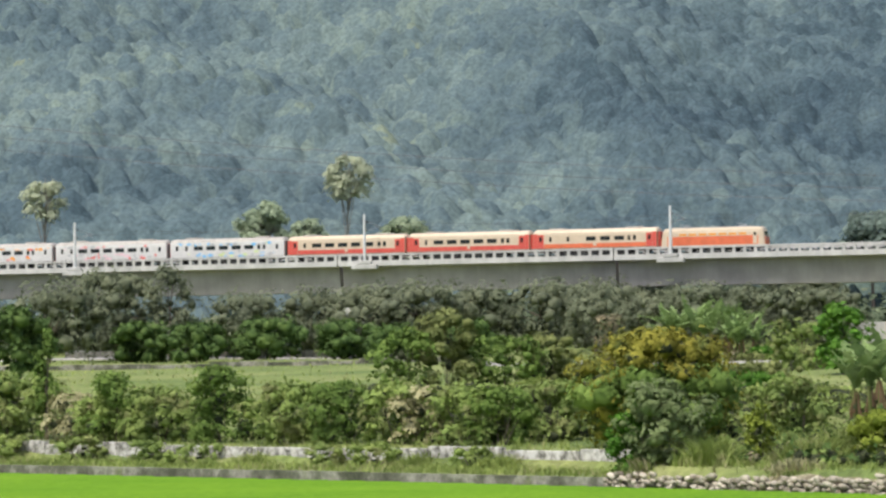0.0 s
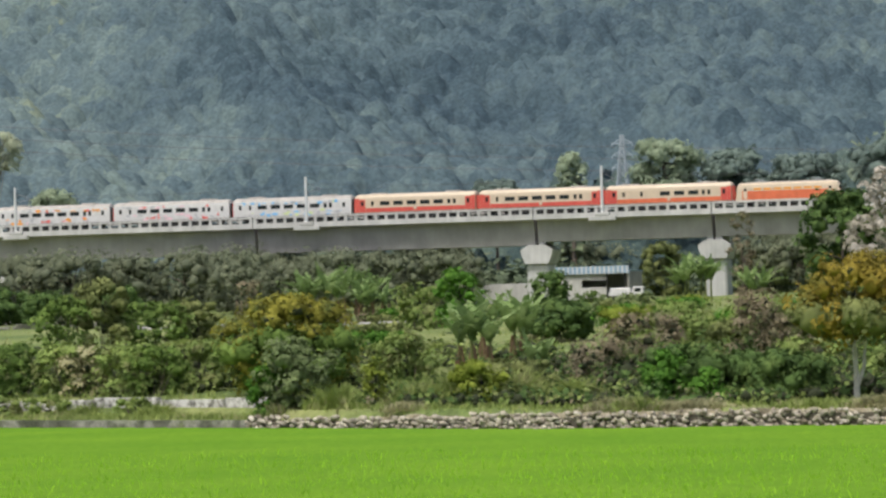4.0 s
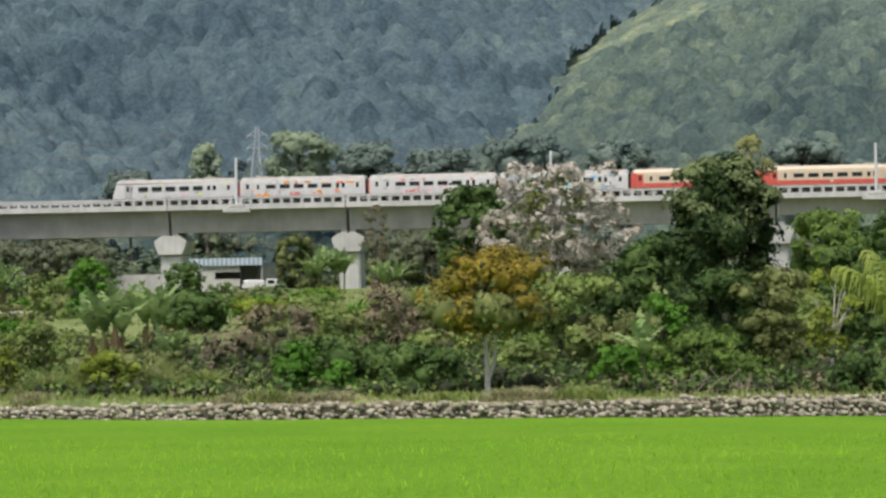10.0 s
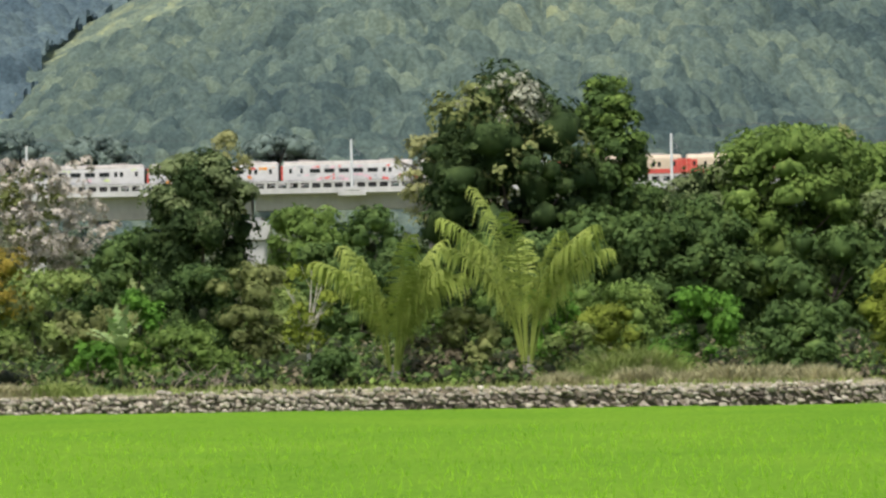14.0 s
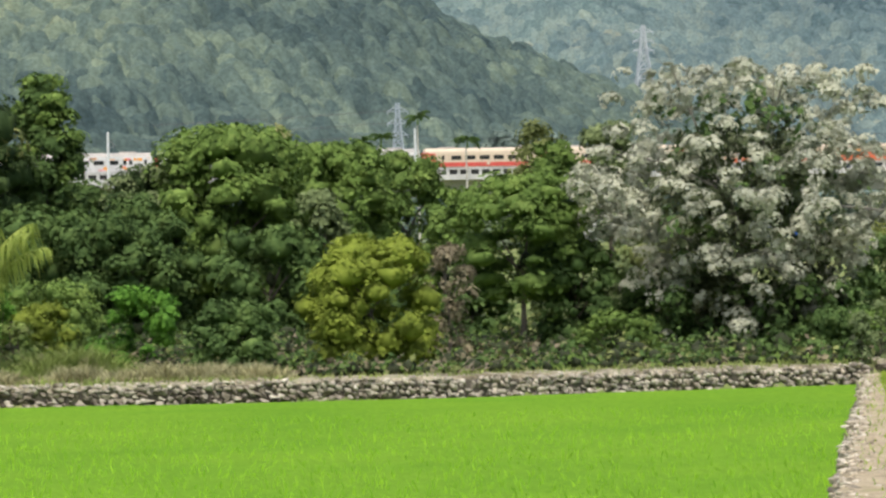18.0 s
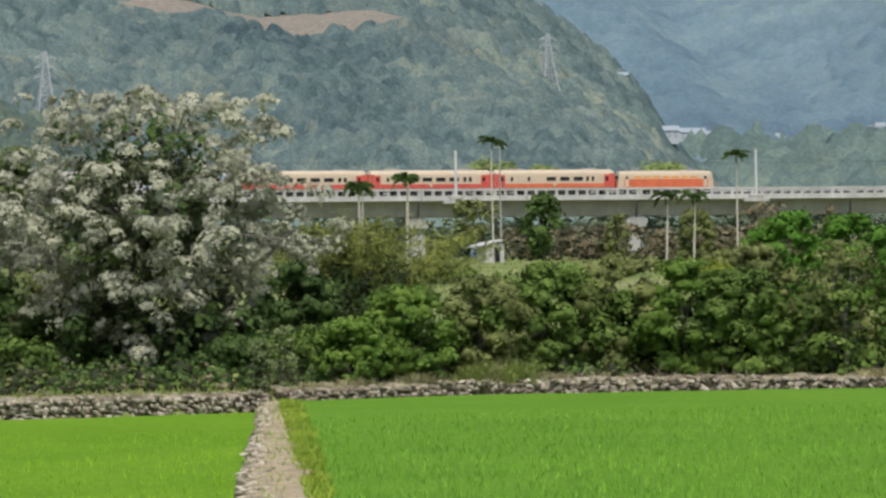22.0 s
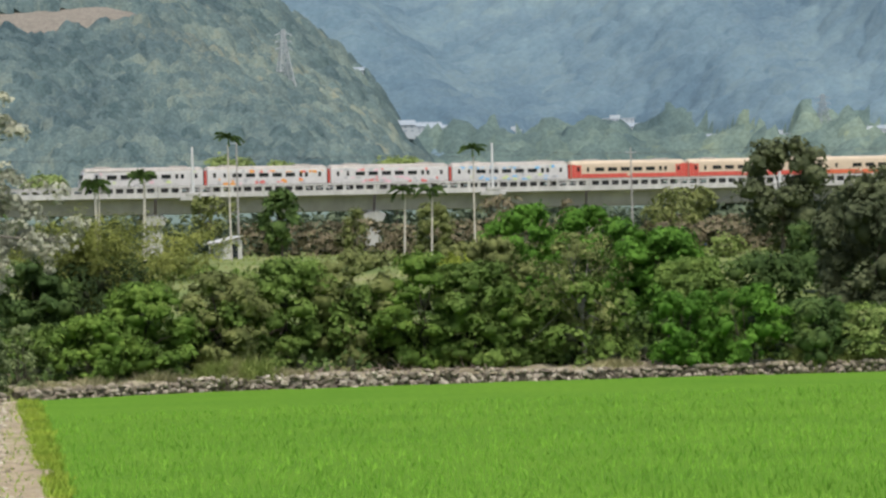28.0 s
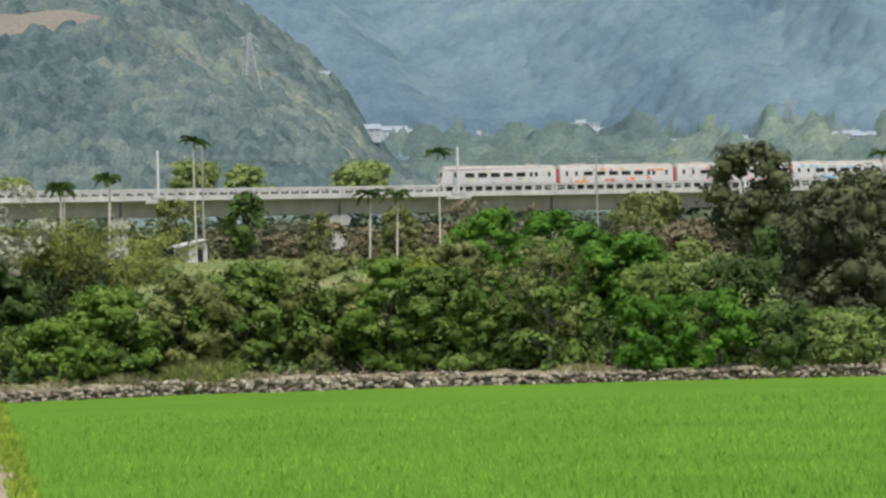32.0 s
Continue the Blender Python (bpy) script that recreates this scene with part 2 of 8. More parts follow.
M["mossy_concrete"] = mossy()
# sunlit look of the hedge tops is put into this leaf colour
M["leaf_lit"] = leafy("leaf_lit", (0.048, 0.090, 0.019), (0.118, 0.202, 0.038), (0.22, 0.322, 0.066))
M["wall_earth"] = concrete("wall_earth", (0.11, 0.095, 0.072), 0.2)
M["concrete_dark"] = concrete("concrete_dark", (0.22, 0.215, 0.195), 0.4)
M["galvanised"] = paint("galvanised", (0.72, 0.73, 0.74), 0.45, 0.12, 2.0, 0.2)
M["steel_grey"] = paint("steel_grey", (0.42, 0.44, 0.46), 0.5, 0.2, 2.0, 0.3)
M["dark_metal"] = paint("dark_metal", (0.035, 0.035, 0.035), 0.6, 0.4)
M["wire"] = paint("wire", (0.06, 0.06, 0.06), 0.5, 0.2)
M["car_white"] = paint("car_white", (0.64, 0.635, 0.62), 0.4, 0.12)
M["car_cream"] = paint("car_cream", (0.63, 0.52, 0.385), 0.38, 0.1)
M["car_red"] = paint("car_red", (0.64, 0.11, 0.085), 0.38, 0.15)
M["car_orange"] = paint("car_orange", (0.72, 0.18, 0.085), 0.38, 0.15)
M["car_roof"] = paint("car_roof", (0.47, 0.44, 0.40), 0.55, 0.25)
M["decal_orange"] = paint("decal_orange", (0.85, 0.36, 0.06), 0.4, 0.1)
M["decal_blue"] = paint("decal_blue", (0.22, 0.50, 0.78), 0.4, 0.1)
M["decal_red"] = paint("decal_red", (0.75, 0.18, 0.16), 0.4, 0.1)
M["decal_pink"] = paint("decal_pink", (0.80, 0.55, 0.60), 0.4, 0.1)
M["decal_green"] = paint("decal_green", (0.62, 0.72, 0.34), 0.4, 0.1)
M["decal_grey"] = paint("decal_grey", (0.45, 0.46, 0.47), 0.4, 0.1)
M["roof_blue"] = paint("roof_blue", (0.35, 0.50, 0.66), 0.5, 0.25)
M["van_blue"] = paint("van_blue", (0.05, 0.13, 0.42), 0.3, 0.1)
M["plaster"] = paint("plaster", (0.62, 0.61, 0.58), 0.85, 0.25)
M["plaster_warm"] = paint("plaster_warm", (0.50, 0.49, 0.46), 0.85, 0.3)
# far village: haze is mixed into the plaster, roof and window colours
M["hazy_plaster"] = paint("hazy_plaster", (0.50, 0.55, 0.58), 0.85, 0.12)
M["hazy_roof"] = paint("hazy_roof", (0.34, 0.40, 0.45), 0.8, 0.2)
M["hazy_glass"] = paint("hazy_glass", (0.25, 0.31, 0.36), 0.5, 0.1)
M["rubber"] = paint("rubber", (0.03, 0.03, 0.03), 0.85, 0.2)


def glass_dark():
    m = Mat("window_glass", 0.08)
    m.colour((0.015, 0.018, 0.02))
    m.bsdf.inputs["Specular IOR Level"].default_value = 0.6
    return m.mat


M["glass"] = glass_dark()


def stone_mat():
    m = Mat("field_stone", 0.9)
    tone = m.ramp(m.random(), [(0.0, (0.08, 0.068, 0.055)), (0.4, (0.18, 0.15, 0.12)), (0.75, (0.37, 0.325, 0.255)), (1.0, (0.58, 0.53, 0.44))])
    isl = m.ramp(m.island(), [(0.0, (0.08, 0.068, 0.055)), (0.4, (0.18, 0.15, 0.12)), (0.75, (0.37, 0.325, 0.255)), (1.0, (0.58, 0.53, 0.44))])
    c = m.mix(0.5, tone, isl)
    lichen = m.ramp(m.noise(2.6, 5.0, True), [(0.45, (1, 1, 1)), (0.66, (0.42, 0.40, 0.35))])
    m.colour(m.mix(1.0, c, lichen, "MULTIPLY"))
    m.bump(m.noise(16.0, 5.0, True), 0.5, 0.02)
    return m.mat


M["stone"] = stone_mat()


def pale_stone():
    m = Mat("pale_stone", 0.9)
    isl = m.ramp(m.island(), [(0.0, (0.22, 0.185, 0.13)), (0.5, (0.40, 0.345, 0.25)), (1.0, (0.60, 0.54, 0.43))])
    m.colour(m.mix(1.0, isl, m.ramp(m.noise(9.0, 5.0, True), [(0.35, (0.75, 0.75, 0.75)), (0.65, (1.1, 1.1, 1.1))]), "MULTIPLY"))
    m.bump(m.noise(16.0, 5.0, True), 0.4, 0.02)
    return m.mat


M["pale_stone"] = pale_stone()


def ground_mat():
    """Rough grass and bare earth on the flat, thicket floor up the hills."""
    m = Mat("rough_ground", 0.95)
    grass = m.ramp(m.noise(0.09, 6.0, True), [(0.3, (0.10, 0.15, 0.04)), (0.5, (0.165, 0.21, 0.06)), (0.64, (0.225, 0.25, 0.09)), (0.78, (0.28, 0.26, 0.14))])
    fine = m.ramp(m.noise(1.7, 6.0, True), [(0.3, (0.65, 0.65, 0.65)), (0.7, (1.2, 1.2, 1.2))])
    c = m.mix(1.0, grass, fine, "MULTIPLY")
    pos = m.node("ShaderNodeSeparateXYZ")
    m.link(m.space(True), pos.inputs[0])
    high = m.ramp(m.math("DIVIDE", pos.outputs["Z"], 60.0), [(0.22, (0, 0, 0)), (0.34, (1, 1, 1))])
    # hill floor carries the forests' hazed tone, so gaps between crowns stay pale
    forest = m.ramp(m.noise(0.03, 6.0, True), [(0.3, (0.12, 0.17, 0.15)), (0.7, (0.16, 0.22, 0.19))])
    m.colour(m.mix(high, c, forest))
    m.bump(m.noise(1.1, 6.0, True), 0.6, 0.25)
    return m.mat


M["ground"] = ground_mat()


def forest_mat(name, stops, big, mottle=0.36, fine=0.55, calm=1.0):
    """Tree crowns seen from afar: a tone for each crown, mottled leaves, drifting stands."""
    m = Mat(name, 0.95)
    m.bsdf.inputs["Specular IOR Level"].default_value = 0.1
    at = m.nt.nodes.new("ShaderNodeAttribute")
    at.attribute_name = "tone"
    c = m.ramp(at.outputs["Fac"], stops)
    leaf = m.ramp(m.noise(fine, 6.0, True), [(0.32, (1 - mottle,) * 3), (0.68, (1 + mottle * 0.9,) * 3)])
    drift = m.ramp(m.noise(big, 4.0, True), [(0.35, (1 - 0.26 * calm, 1 - 0.21 * calm, 1 - 0.16 * calm)), (0.65, (1 + 0.2 * calm, 1 + 0.19 * calm, 1 + 0.13 * calm))])
    stand = m.ramp(m.noise(big * 5, 3.0, True), [(0.36, (1 - 0.26 * calm, 1 - 0.22 * calm, 1 - 0.18 * calm)), (0.64, (1 + 0.22 * calm, 1 + 0.2 * calm, 1 + 0.13 * calm))])
    c = m.mix(1.0, m.mix(1.0, m.mix(1.0, c, leaf, "MULTIPLY"), drift, "MULTIPLY"), stand, "MULTIPLY")
    m.colour(c)
    m.bump(m.noise(fine * 1.4, 4.0, True), 0.3 * calm, 0.4 / fine)
    t = m.node("ShaderNodeBsdfTranslucent")
    m.link(c, t.inputs["Color"])
    sh = m.node("ShaderNodeMixShader")
    sh.inputs[0].default_value = 0.28
    m.link(m.bsdf.outputs[0], sh.inputs[1])
    m.link(t.outputs[0], sh.inputs[2])
    m.link(sh.outputs[0], m.nt.nodes["Material Output"].inputs["Surface"])
    return m.mat


# hill forests: distance haze is put into these colours, bluest on the mountain
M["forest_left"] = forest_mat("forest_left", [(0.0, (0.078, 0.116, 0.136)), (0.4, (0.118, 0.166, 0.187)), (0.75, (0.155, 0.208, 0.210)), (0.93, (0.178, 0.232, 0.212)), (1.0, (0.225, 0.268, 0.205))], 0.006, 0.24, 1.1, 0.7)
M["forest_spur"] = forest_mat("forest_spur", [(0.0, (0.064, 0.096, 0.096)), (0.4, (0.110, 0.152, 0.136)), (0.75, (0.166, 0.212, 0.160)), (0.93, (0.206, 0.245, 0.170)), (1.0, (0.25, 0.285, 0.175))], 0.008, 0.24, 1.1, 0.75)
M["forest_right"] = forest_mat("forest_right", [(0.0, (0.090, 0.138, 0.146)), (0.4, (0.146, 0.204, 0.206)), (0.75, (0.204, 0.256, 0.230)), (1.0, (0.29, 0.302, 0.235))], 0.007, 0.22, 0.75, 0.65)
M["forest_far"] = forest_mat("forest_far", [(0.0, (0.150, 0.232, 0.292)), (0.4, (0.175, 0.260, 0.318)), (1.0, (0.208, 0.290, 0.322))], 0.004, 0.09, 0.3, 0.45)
M["forest_valley"] = forest_mat("forest_valley", [(0.0, (0.085, 0.112, 0.080)), (0.5, (0.128, 0.162, 0.108)), (0.85, (0.185, 0.225, 0.135)), (1.0, (0.27, 0.31, 0.15))], 0.01)
# foot woods: green shifted towards blue for the haze
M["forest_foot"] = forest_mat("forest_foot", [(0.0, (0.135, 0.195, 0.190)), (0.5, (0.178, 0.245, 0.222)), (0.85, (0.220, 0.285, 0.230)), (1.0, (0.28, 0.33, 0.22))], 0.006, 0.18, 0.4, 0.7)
# bluish grey steel with the haze before the fainter pylons painted in
M["pylon_hazed"] = paint("pylon_hazed", (0.40, 0.46, 0.49), 0.6, 0.1, 0.5)
M["pylon_steel"] = paint("pylon_steel", (0.50, 0.54, 0.55), 0.6, 0.1, 0.5)
M["bare_soil"] = concrete("bare_soil", (0.25, 0.228, 0.19), 0.25)
M["asphalt"] = paint("asphalt", (0.10, 0.10, 0.10), 0.9, 0.3, 0.5)
M["roof_grey"] = paint("roof_grey", (0.38, 0.41, 0.44), 0.7, 0.3, 0.5)

# ---- mesh helpers ----


def part(name, bm, material, parent=None, label=""):
    me = bpy.data.meshes.new(name)
    bm.to_mesh(me)
    bm.free()
    me.materials.append(material)
    ob = new(name, me)
    ob.parent = parent
    if label:
        tagged(ob, label)
    return ob


def share(name, me, parent, m=None):
    ob = new(name, me)
    ob.parent = parent
    if m is not None:
        ob.matrix_local = m
    return ob


def holder(name, m, label, category, group="", kind=""):
    ob = new(name)
    ob.empty_display_size = 0.5
    ob.matrix_world = m
    return tagged(ob, label, category, group, kind)


def box(bm, x0, x1, y0, y1, z0, z1, bevel=0.0):
    vs = bmesh.ops.create_cube(bm, size=1.0)["verts"]
    for v in vs:
        v.co = Vector(((x0 + x1) / 2 + v.co.x * (x1 - x0), (y0 + y1) / 2 + v.co.y * (y1 - y0), (z0 + z1) / 2 + v.co.z * (z1 - z0)))
    if bevel > 0:
        es = {e for v in vs for e in v.link_edges}
        bmesh.ops.bevel(bm, geom=list(es), offset=bevel, segments=1, affect="EDGES")
    return bm


def boxes(*rows, bevel=0.0):
    bm = bmesh.new()
    for r in rows:
        box(bm, *r, bevel=bevel)
    return bm


def tube(bm, a, b, r0, r1=None, n=8):
    """A tapered rod from a to b."""
    a, b = Vector(a), Vector(b)
    d = b - a
    m = Matrix.Translation((a + b) / 2) @ d.to_track_quat("Z", "Y").to_matrix().to_4x4()
    bmesh.ops.create_cone(bm, cap_ends=True, segments=n, radius1=r0, radius2=r0 if r1 is None else r1, depth=d.length, matrix=m)
    return bm


def mesh_np(name, v, f, material, tone=None):
    me = bpy.data.meshes.new(name)
    f = np.ascontiguousarray(f, dtype=np.int32)
    n, k = f.shape
    me.vertices.add(len(v))
    me.vertices.foreach_set("co", np.ascontiguousarray(v, dtype=np.float32).ravel())
    me.loops.add(n * k)
    me.loops.foreach_set("vertex_index", f.ravel())
    me.polygons.add(n)
    me.polygons.foreach_set("loop_start", np.arange(0, n * k, k, dtype=np.int32))
    me.update(calc_edges=True)
    if tone is not None:
        a = me.attributes.new("tone", "FLOAT", "FACE")
        a.data.foreach_set("value", np.ascontiguousarray(tone, dtype=np.float32))
    me.materials.append(material)
    return me


# ---- the lie of the land ----
# the dry-stone wall that ends the paddies, and the level of the two paddies on either side of the path
WALL_L = [(-150, 232), (-112, 214), (-65, 191.5), (-43, 180), (-20, 177.5), (12, 173.5), (29, 173.7), (48.5, 179)]
WALL_R = [(49.5, 180), (62, 184), (80, 181), (98, 174), (140, 158)]
WX = np.array([p[0] for p in WALL_L + WALL_R], float)
WY = np.array([p[1] for p in WALL_L + WALL_R], float)
PATH_A, PATH_B = (2.0, 10.0), (48.6, 179.0)


def wall_y(x):
    return np.interp(x, WX, WY)


def path_x(y):
    return PATH_A[0] + (PATH_B[0] - PATH_A[0]) * (np.asarray(y, float) - PATH_A[1]) / (PATH_B[1] - PATH_A[1])


def smooth(t):
    t = np.clip(t, 0, 1)
    return t * t * (3 - 2 * t)


def fbm(x, y, scale, seed, octaves=4):
    """Smooth value noise, about -1 to 1."""
    out, amp = np.zeros_like(x, dtype=float), 1.0
    for o in range(octaves):
        px, py = x / scale + seed * 17.3, y / scale + seed * 9.1
        ix, iy = np.floor(px).astype(np.int64), np.floor(py).astype(np.int64)
        fx, fy = px - ix, py - iy
        fx, fy = fx * fx * (3 - 2 * fx), fy * fy * (3 - 2 * fy)

        def h(a, b):
            s = np.sin(a * 127.1 + b * 311.7 + seed * 74.7 + o * 13.7) * 43758.5453
            return (s - np.floor(s)) * 2 - 1
        out += amp * ((h(ix, iy) * (1 - fx) + h(ix + 1, iy) * fx) * (1 - fy) + (h(ix, iy + 1) * (1 - fx) + h(ix + 1, iy + 1) * fx) * fy)
        amp, scale = amp * 0.5, scale * 0.5
    return out


# hills: bearing in degrees east of the y axis and height of the crest in degrees over the eye, foot and crest distances,
# height of the trees on the crest, and the lie of the ridges and gullies: slant, spacing, height
HILLS = {
    "left": ([-180, -90, -45, -28, -20, -10, -4, 4, 12, 40, 60, 180], [2, 4, 8, 9.8, 10, 9.0, 7.2, 4.4, 0.4, 0.4, 2, 2], 640, 1150, 8, 0.55, 150.0, 13.0),
    "spur": ([-30, -13, -12.3, -11, -9.5, -8, -7, -5.6, -4.5, -3, 0, 3.7, 5.9, 7.7, 8.5, 9.7, 10.5, 12, 15, 40],
             [0.6, 2.2, 2.5, 2.9, 3.1, 3.3, 3.85, 4.6, 5.0, 5.8, 6.2, 5.2, 4.65, 3.95, 3.5, 2.94, 2.56, 1.9, 1.2, 0.5], 610, 850, 6, -0.5, 95.0, 6.0),
    "right": ([-10, 0, 6, 10, 14, 16.5, 18, 19.04, 19.65, 20.5, 20.75, 21.2, 21.45, 21.65, 22.2, 23.5, 60],
              [4, 6.5, 7.4, 7.4, 6.9, 6.1, 5.46, 4.84, 4.5, 3.76, 3.6, 3.13, 2.79, 2.45, 1.7, 1.0, 0.6], 1250, 1850, 9, 0.5, 190.0, 15.0),
    "far": ([-180, -60, 0, 10, 17, 22, 30, 45, 90, 180], [2, 4, 8, 9.6, 9.4, 9.6, 10, 8.5, 4, 2], 2000, 3500, 12, 0.35, 330.0, 48.0),
}


def hill_z(name, az, d):
    a, e, foot, crest, trees, slant, space, high = HILLS[name]
    az, d = np.asarray(az, float), np.asarray(d, float)
    top = np.maximum(5.5 + crest * np.tan(np.radians(np.interp(az, a, e))) - trees, 0)
    up = np.clip((d - foot) / (crest - foot), 0, 1)
    rise = 0.25 * smooth(up) + 0.75 * up ** 1.1
    down = 1 - 0.55 * smooth((d - crest) / 500.0)
    arc = np.radians(az) * (foot + crest) / 2
    fold = fbm(arc + slant * d, 0.3 * d, space, foot / 100.0, 3)
    fold = 0.75 - 1.9 * np.abs(fold)
    body = smooth((up - 0.02) / 0.25) * (1 - smooth((up - 0.68) / 0.3)) * smooth(top / (4 * high))
    return top * np.where(d < crest, rise, down) + high * fold * body


def ground_z(x, y):
    x, y = np.asarray(x, float), np.asarray(y, float)
    d = np.hypot(x, y)
    az = np.degrees(np.arctan2(x, y))
    behind = y - wall_y(x)
    right = smooth((x - path_x(y)) / 1.6 - 0.7)
    paddy = -0.45 + 0.5 * right * (y < 400)
    ledge = np.where(x < -64, 0.3 + 1.1 * smooth((behind - 8) / 1.5), 0.9)
    back = ledge + 0.03 * np.clip(behind - 9, 0, 150) + 0.018 * np.clip(behind - 159, 0, 330)
    back = back + 3.2 * smooth((x - 60) / 80) * smooth((behind - 50) / 160)
    back = back + 0.25 * fbm(x, y, 22.0, 3) * smooth((behind - 4) / 20)
    z = np.where(behind < 0.3, paddy, paddy + (back - paddy) * smooth((behind - 0.3) / 0.9))
    h = np.zeros_like(z)
    for k in HILLS:
        h = np.maximum(h, hill_z(k, az, d))
    h = h + 2.0 * smooth((h - 4) / 40) * fbm(x, y, 55.0, 8)
    return z + np.maximum(h, 0)


def gz(x, y):
    return float(ground_z(np.array([x]), np.array([y]))[0])


def on_slope(az, el):
    """The first place at which the line of sight at this bearing and height in degrees meets the hills."""
    d = np.arange(620.0, 4200.0, 4.0)
    x, y = d * math.sin(radians(az)), d * math.cos(radians(az))
    hit = ground_z(x, y) >= 5.5 + d * math.tan(radians(el))
    k = int(np.argmax(hit)) if hit.any() else 120
    return float(x[k]), float(y[k])


def terrain():
    az = np.concatenate([np.arange(-180, -34, 3.0), np.arange(-34, 34, 0.42), np.arange(34, 180.1, 3.0)])
    rad = np.concatenate([[0.5], np.arange(8, 150, 6.0), np.arange(150, 262, 1.6), np.arange(262, 600, 6.0), np.arange(600, 1900, 14.0), np.arange(1900, 4700, 50.0)])
    a, d = np.meshgrid(np.radians(az), rad)
    x, y = d * np.sin(a), d * np.cos(a)
    z = ground_z(x, y)
    z -= 2.5 * smooth((z - 22) / 14) * smooth((d - 600) / 30)
    n, k = x.shape
    v = np.stack([x.ravel(), y.ravel(), z.ravel()], 1)
    i, j = np.meshgrid(np.arange(n - 1), np.arange(k - 1), indexing="ij")
    i, j = i.ravel(), j.ravel()
    f = np.stack([i * k + j, i * k + j + 1, (i + 1) * k + j + 1, (i + 1) * k + j], 1)[:, ::-1]
    me = mesh_np("ground", v, f, M["ground"])
    me.polygons.foreach_set("use_smooth", np.ones(len(f), bool))
    tagged(new("ground", me), "rough grassy valley floor rising to forested hills", "ground", kind="structure")


terrain()

# ---- railway ----
RAIL_Z, TRACK_Y = 23.3, 546.7
CURVE_X, CURVE_R = 80.0, 1500.0


def track(s):
    """Point and heading at s metres along the track; s is x on the straight."""
    if s <= CURVE_X:
        return s, TRACK_Y, 0.0
    a = (s - CURVE_X) / CURVE_R
    return CURVE_X + CURVE_R * math.sin(a), TRACK_Y - CURVE_R * (1 - math.cos(a)), -math.degrees(a)


def on_track(s, z=0.0):
    x, y, h = track(s)
    return pose(x, y, z, 0, 0, h)


# pier stations: deep girders over the western spans, shallower ones further on
DEEP = [-420.0, -374.5, -328.0, -275.0, -228.5, -182.3, -135.2, -106.3, -73.0, -38.6]
SHALLOW = [-3.0, 32.0, 67.0, 102.0, 137.0, 172.0, 209.0, 246.0, 283.0, 320.0, 357.0, 394.0, 431.0, 468.0]
STATIONS = DEEP + SHALLOW


def girder(bm, length, depth):
    """Box girder with sloping webs under a thin cantilevered deck slab, along x from 0."""
    sect = [(-4.6, 22.55), (-4.6, 22.15), (-3.1, 21.85), (-2.6, 22.15 - depth), (2.6, 22.15 - depth), (3.1, 21.85), (4.6, 22.15), (4.6, 22.55)]
    rings = []
    for x in (0.28, length - 0.28):
        rings.append([bm.verts.new((x, p[0], p[1])) for p in sect])
    n = len(sect)
    for i in range(n):
        bm.faces.new((rings[0][i], rings[0][(i + 1) % n], rings[1][(i + 1) % n], rings[1][i]))
    bm.faces.new(rings[0][::-1])
    bm.faces.new(rings[1])
    bmesh.ops.recalc_face_normals(bm, faces=bm.faces)
    return bm


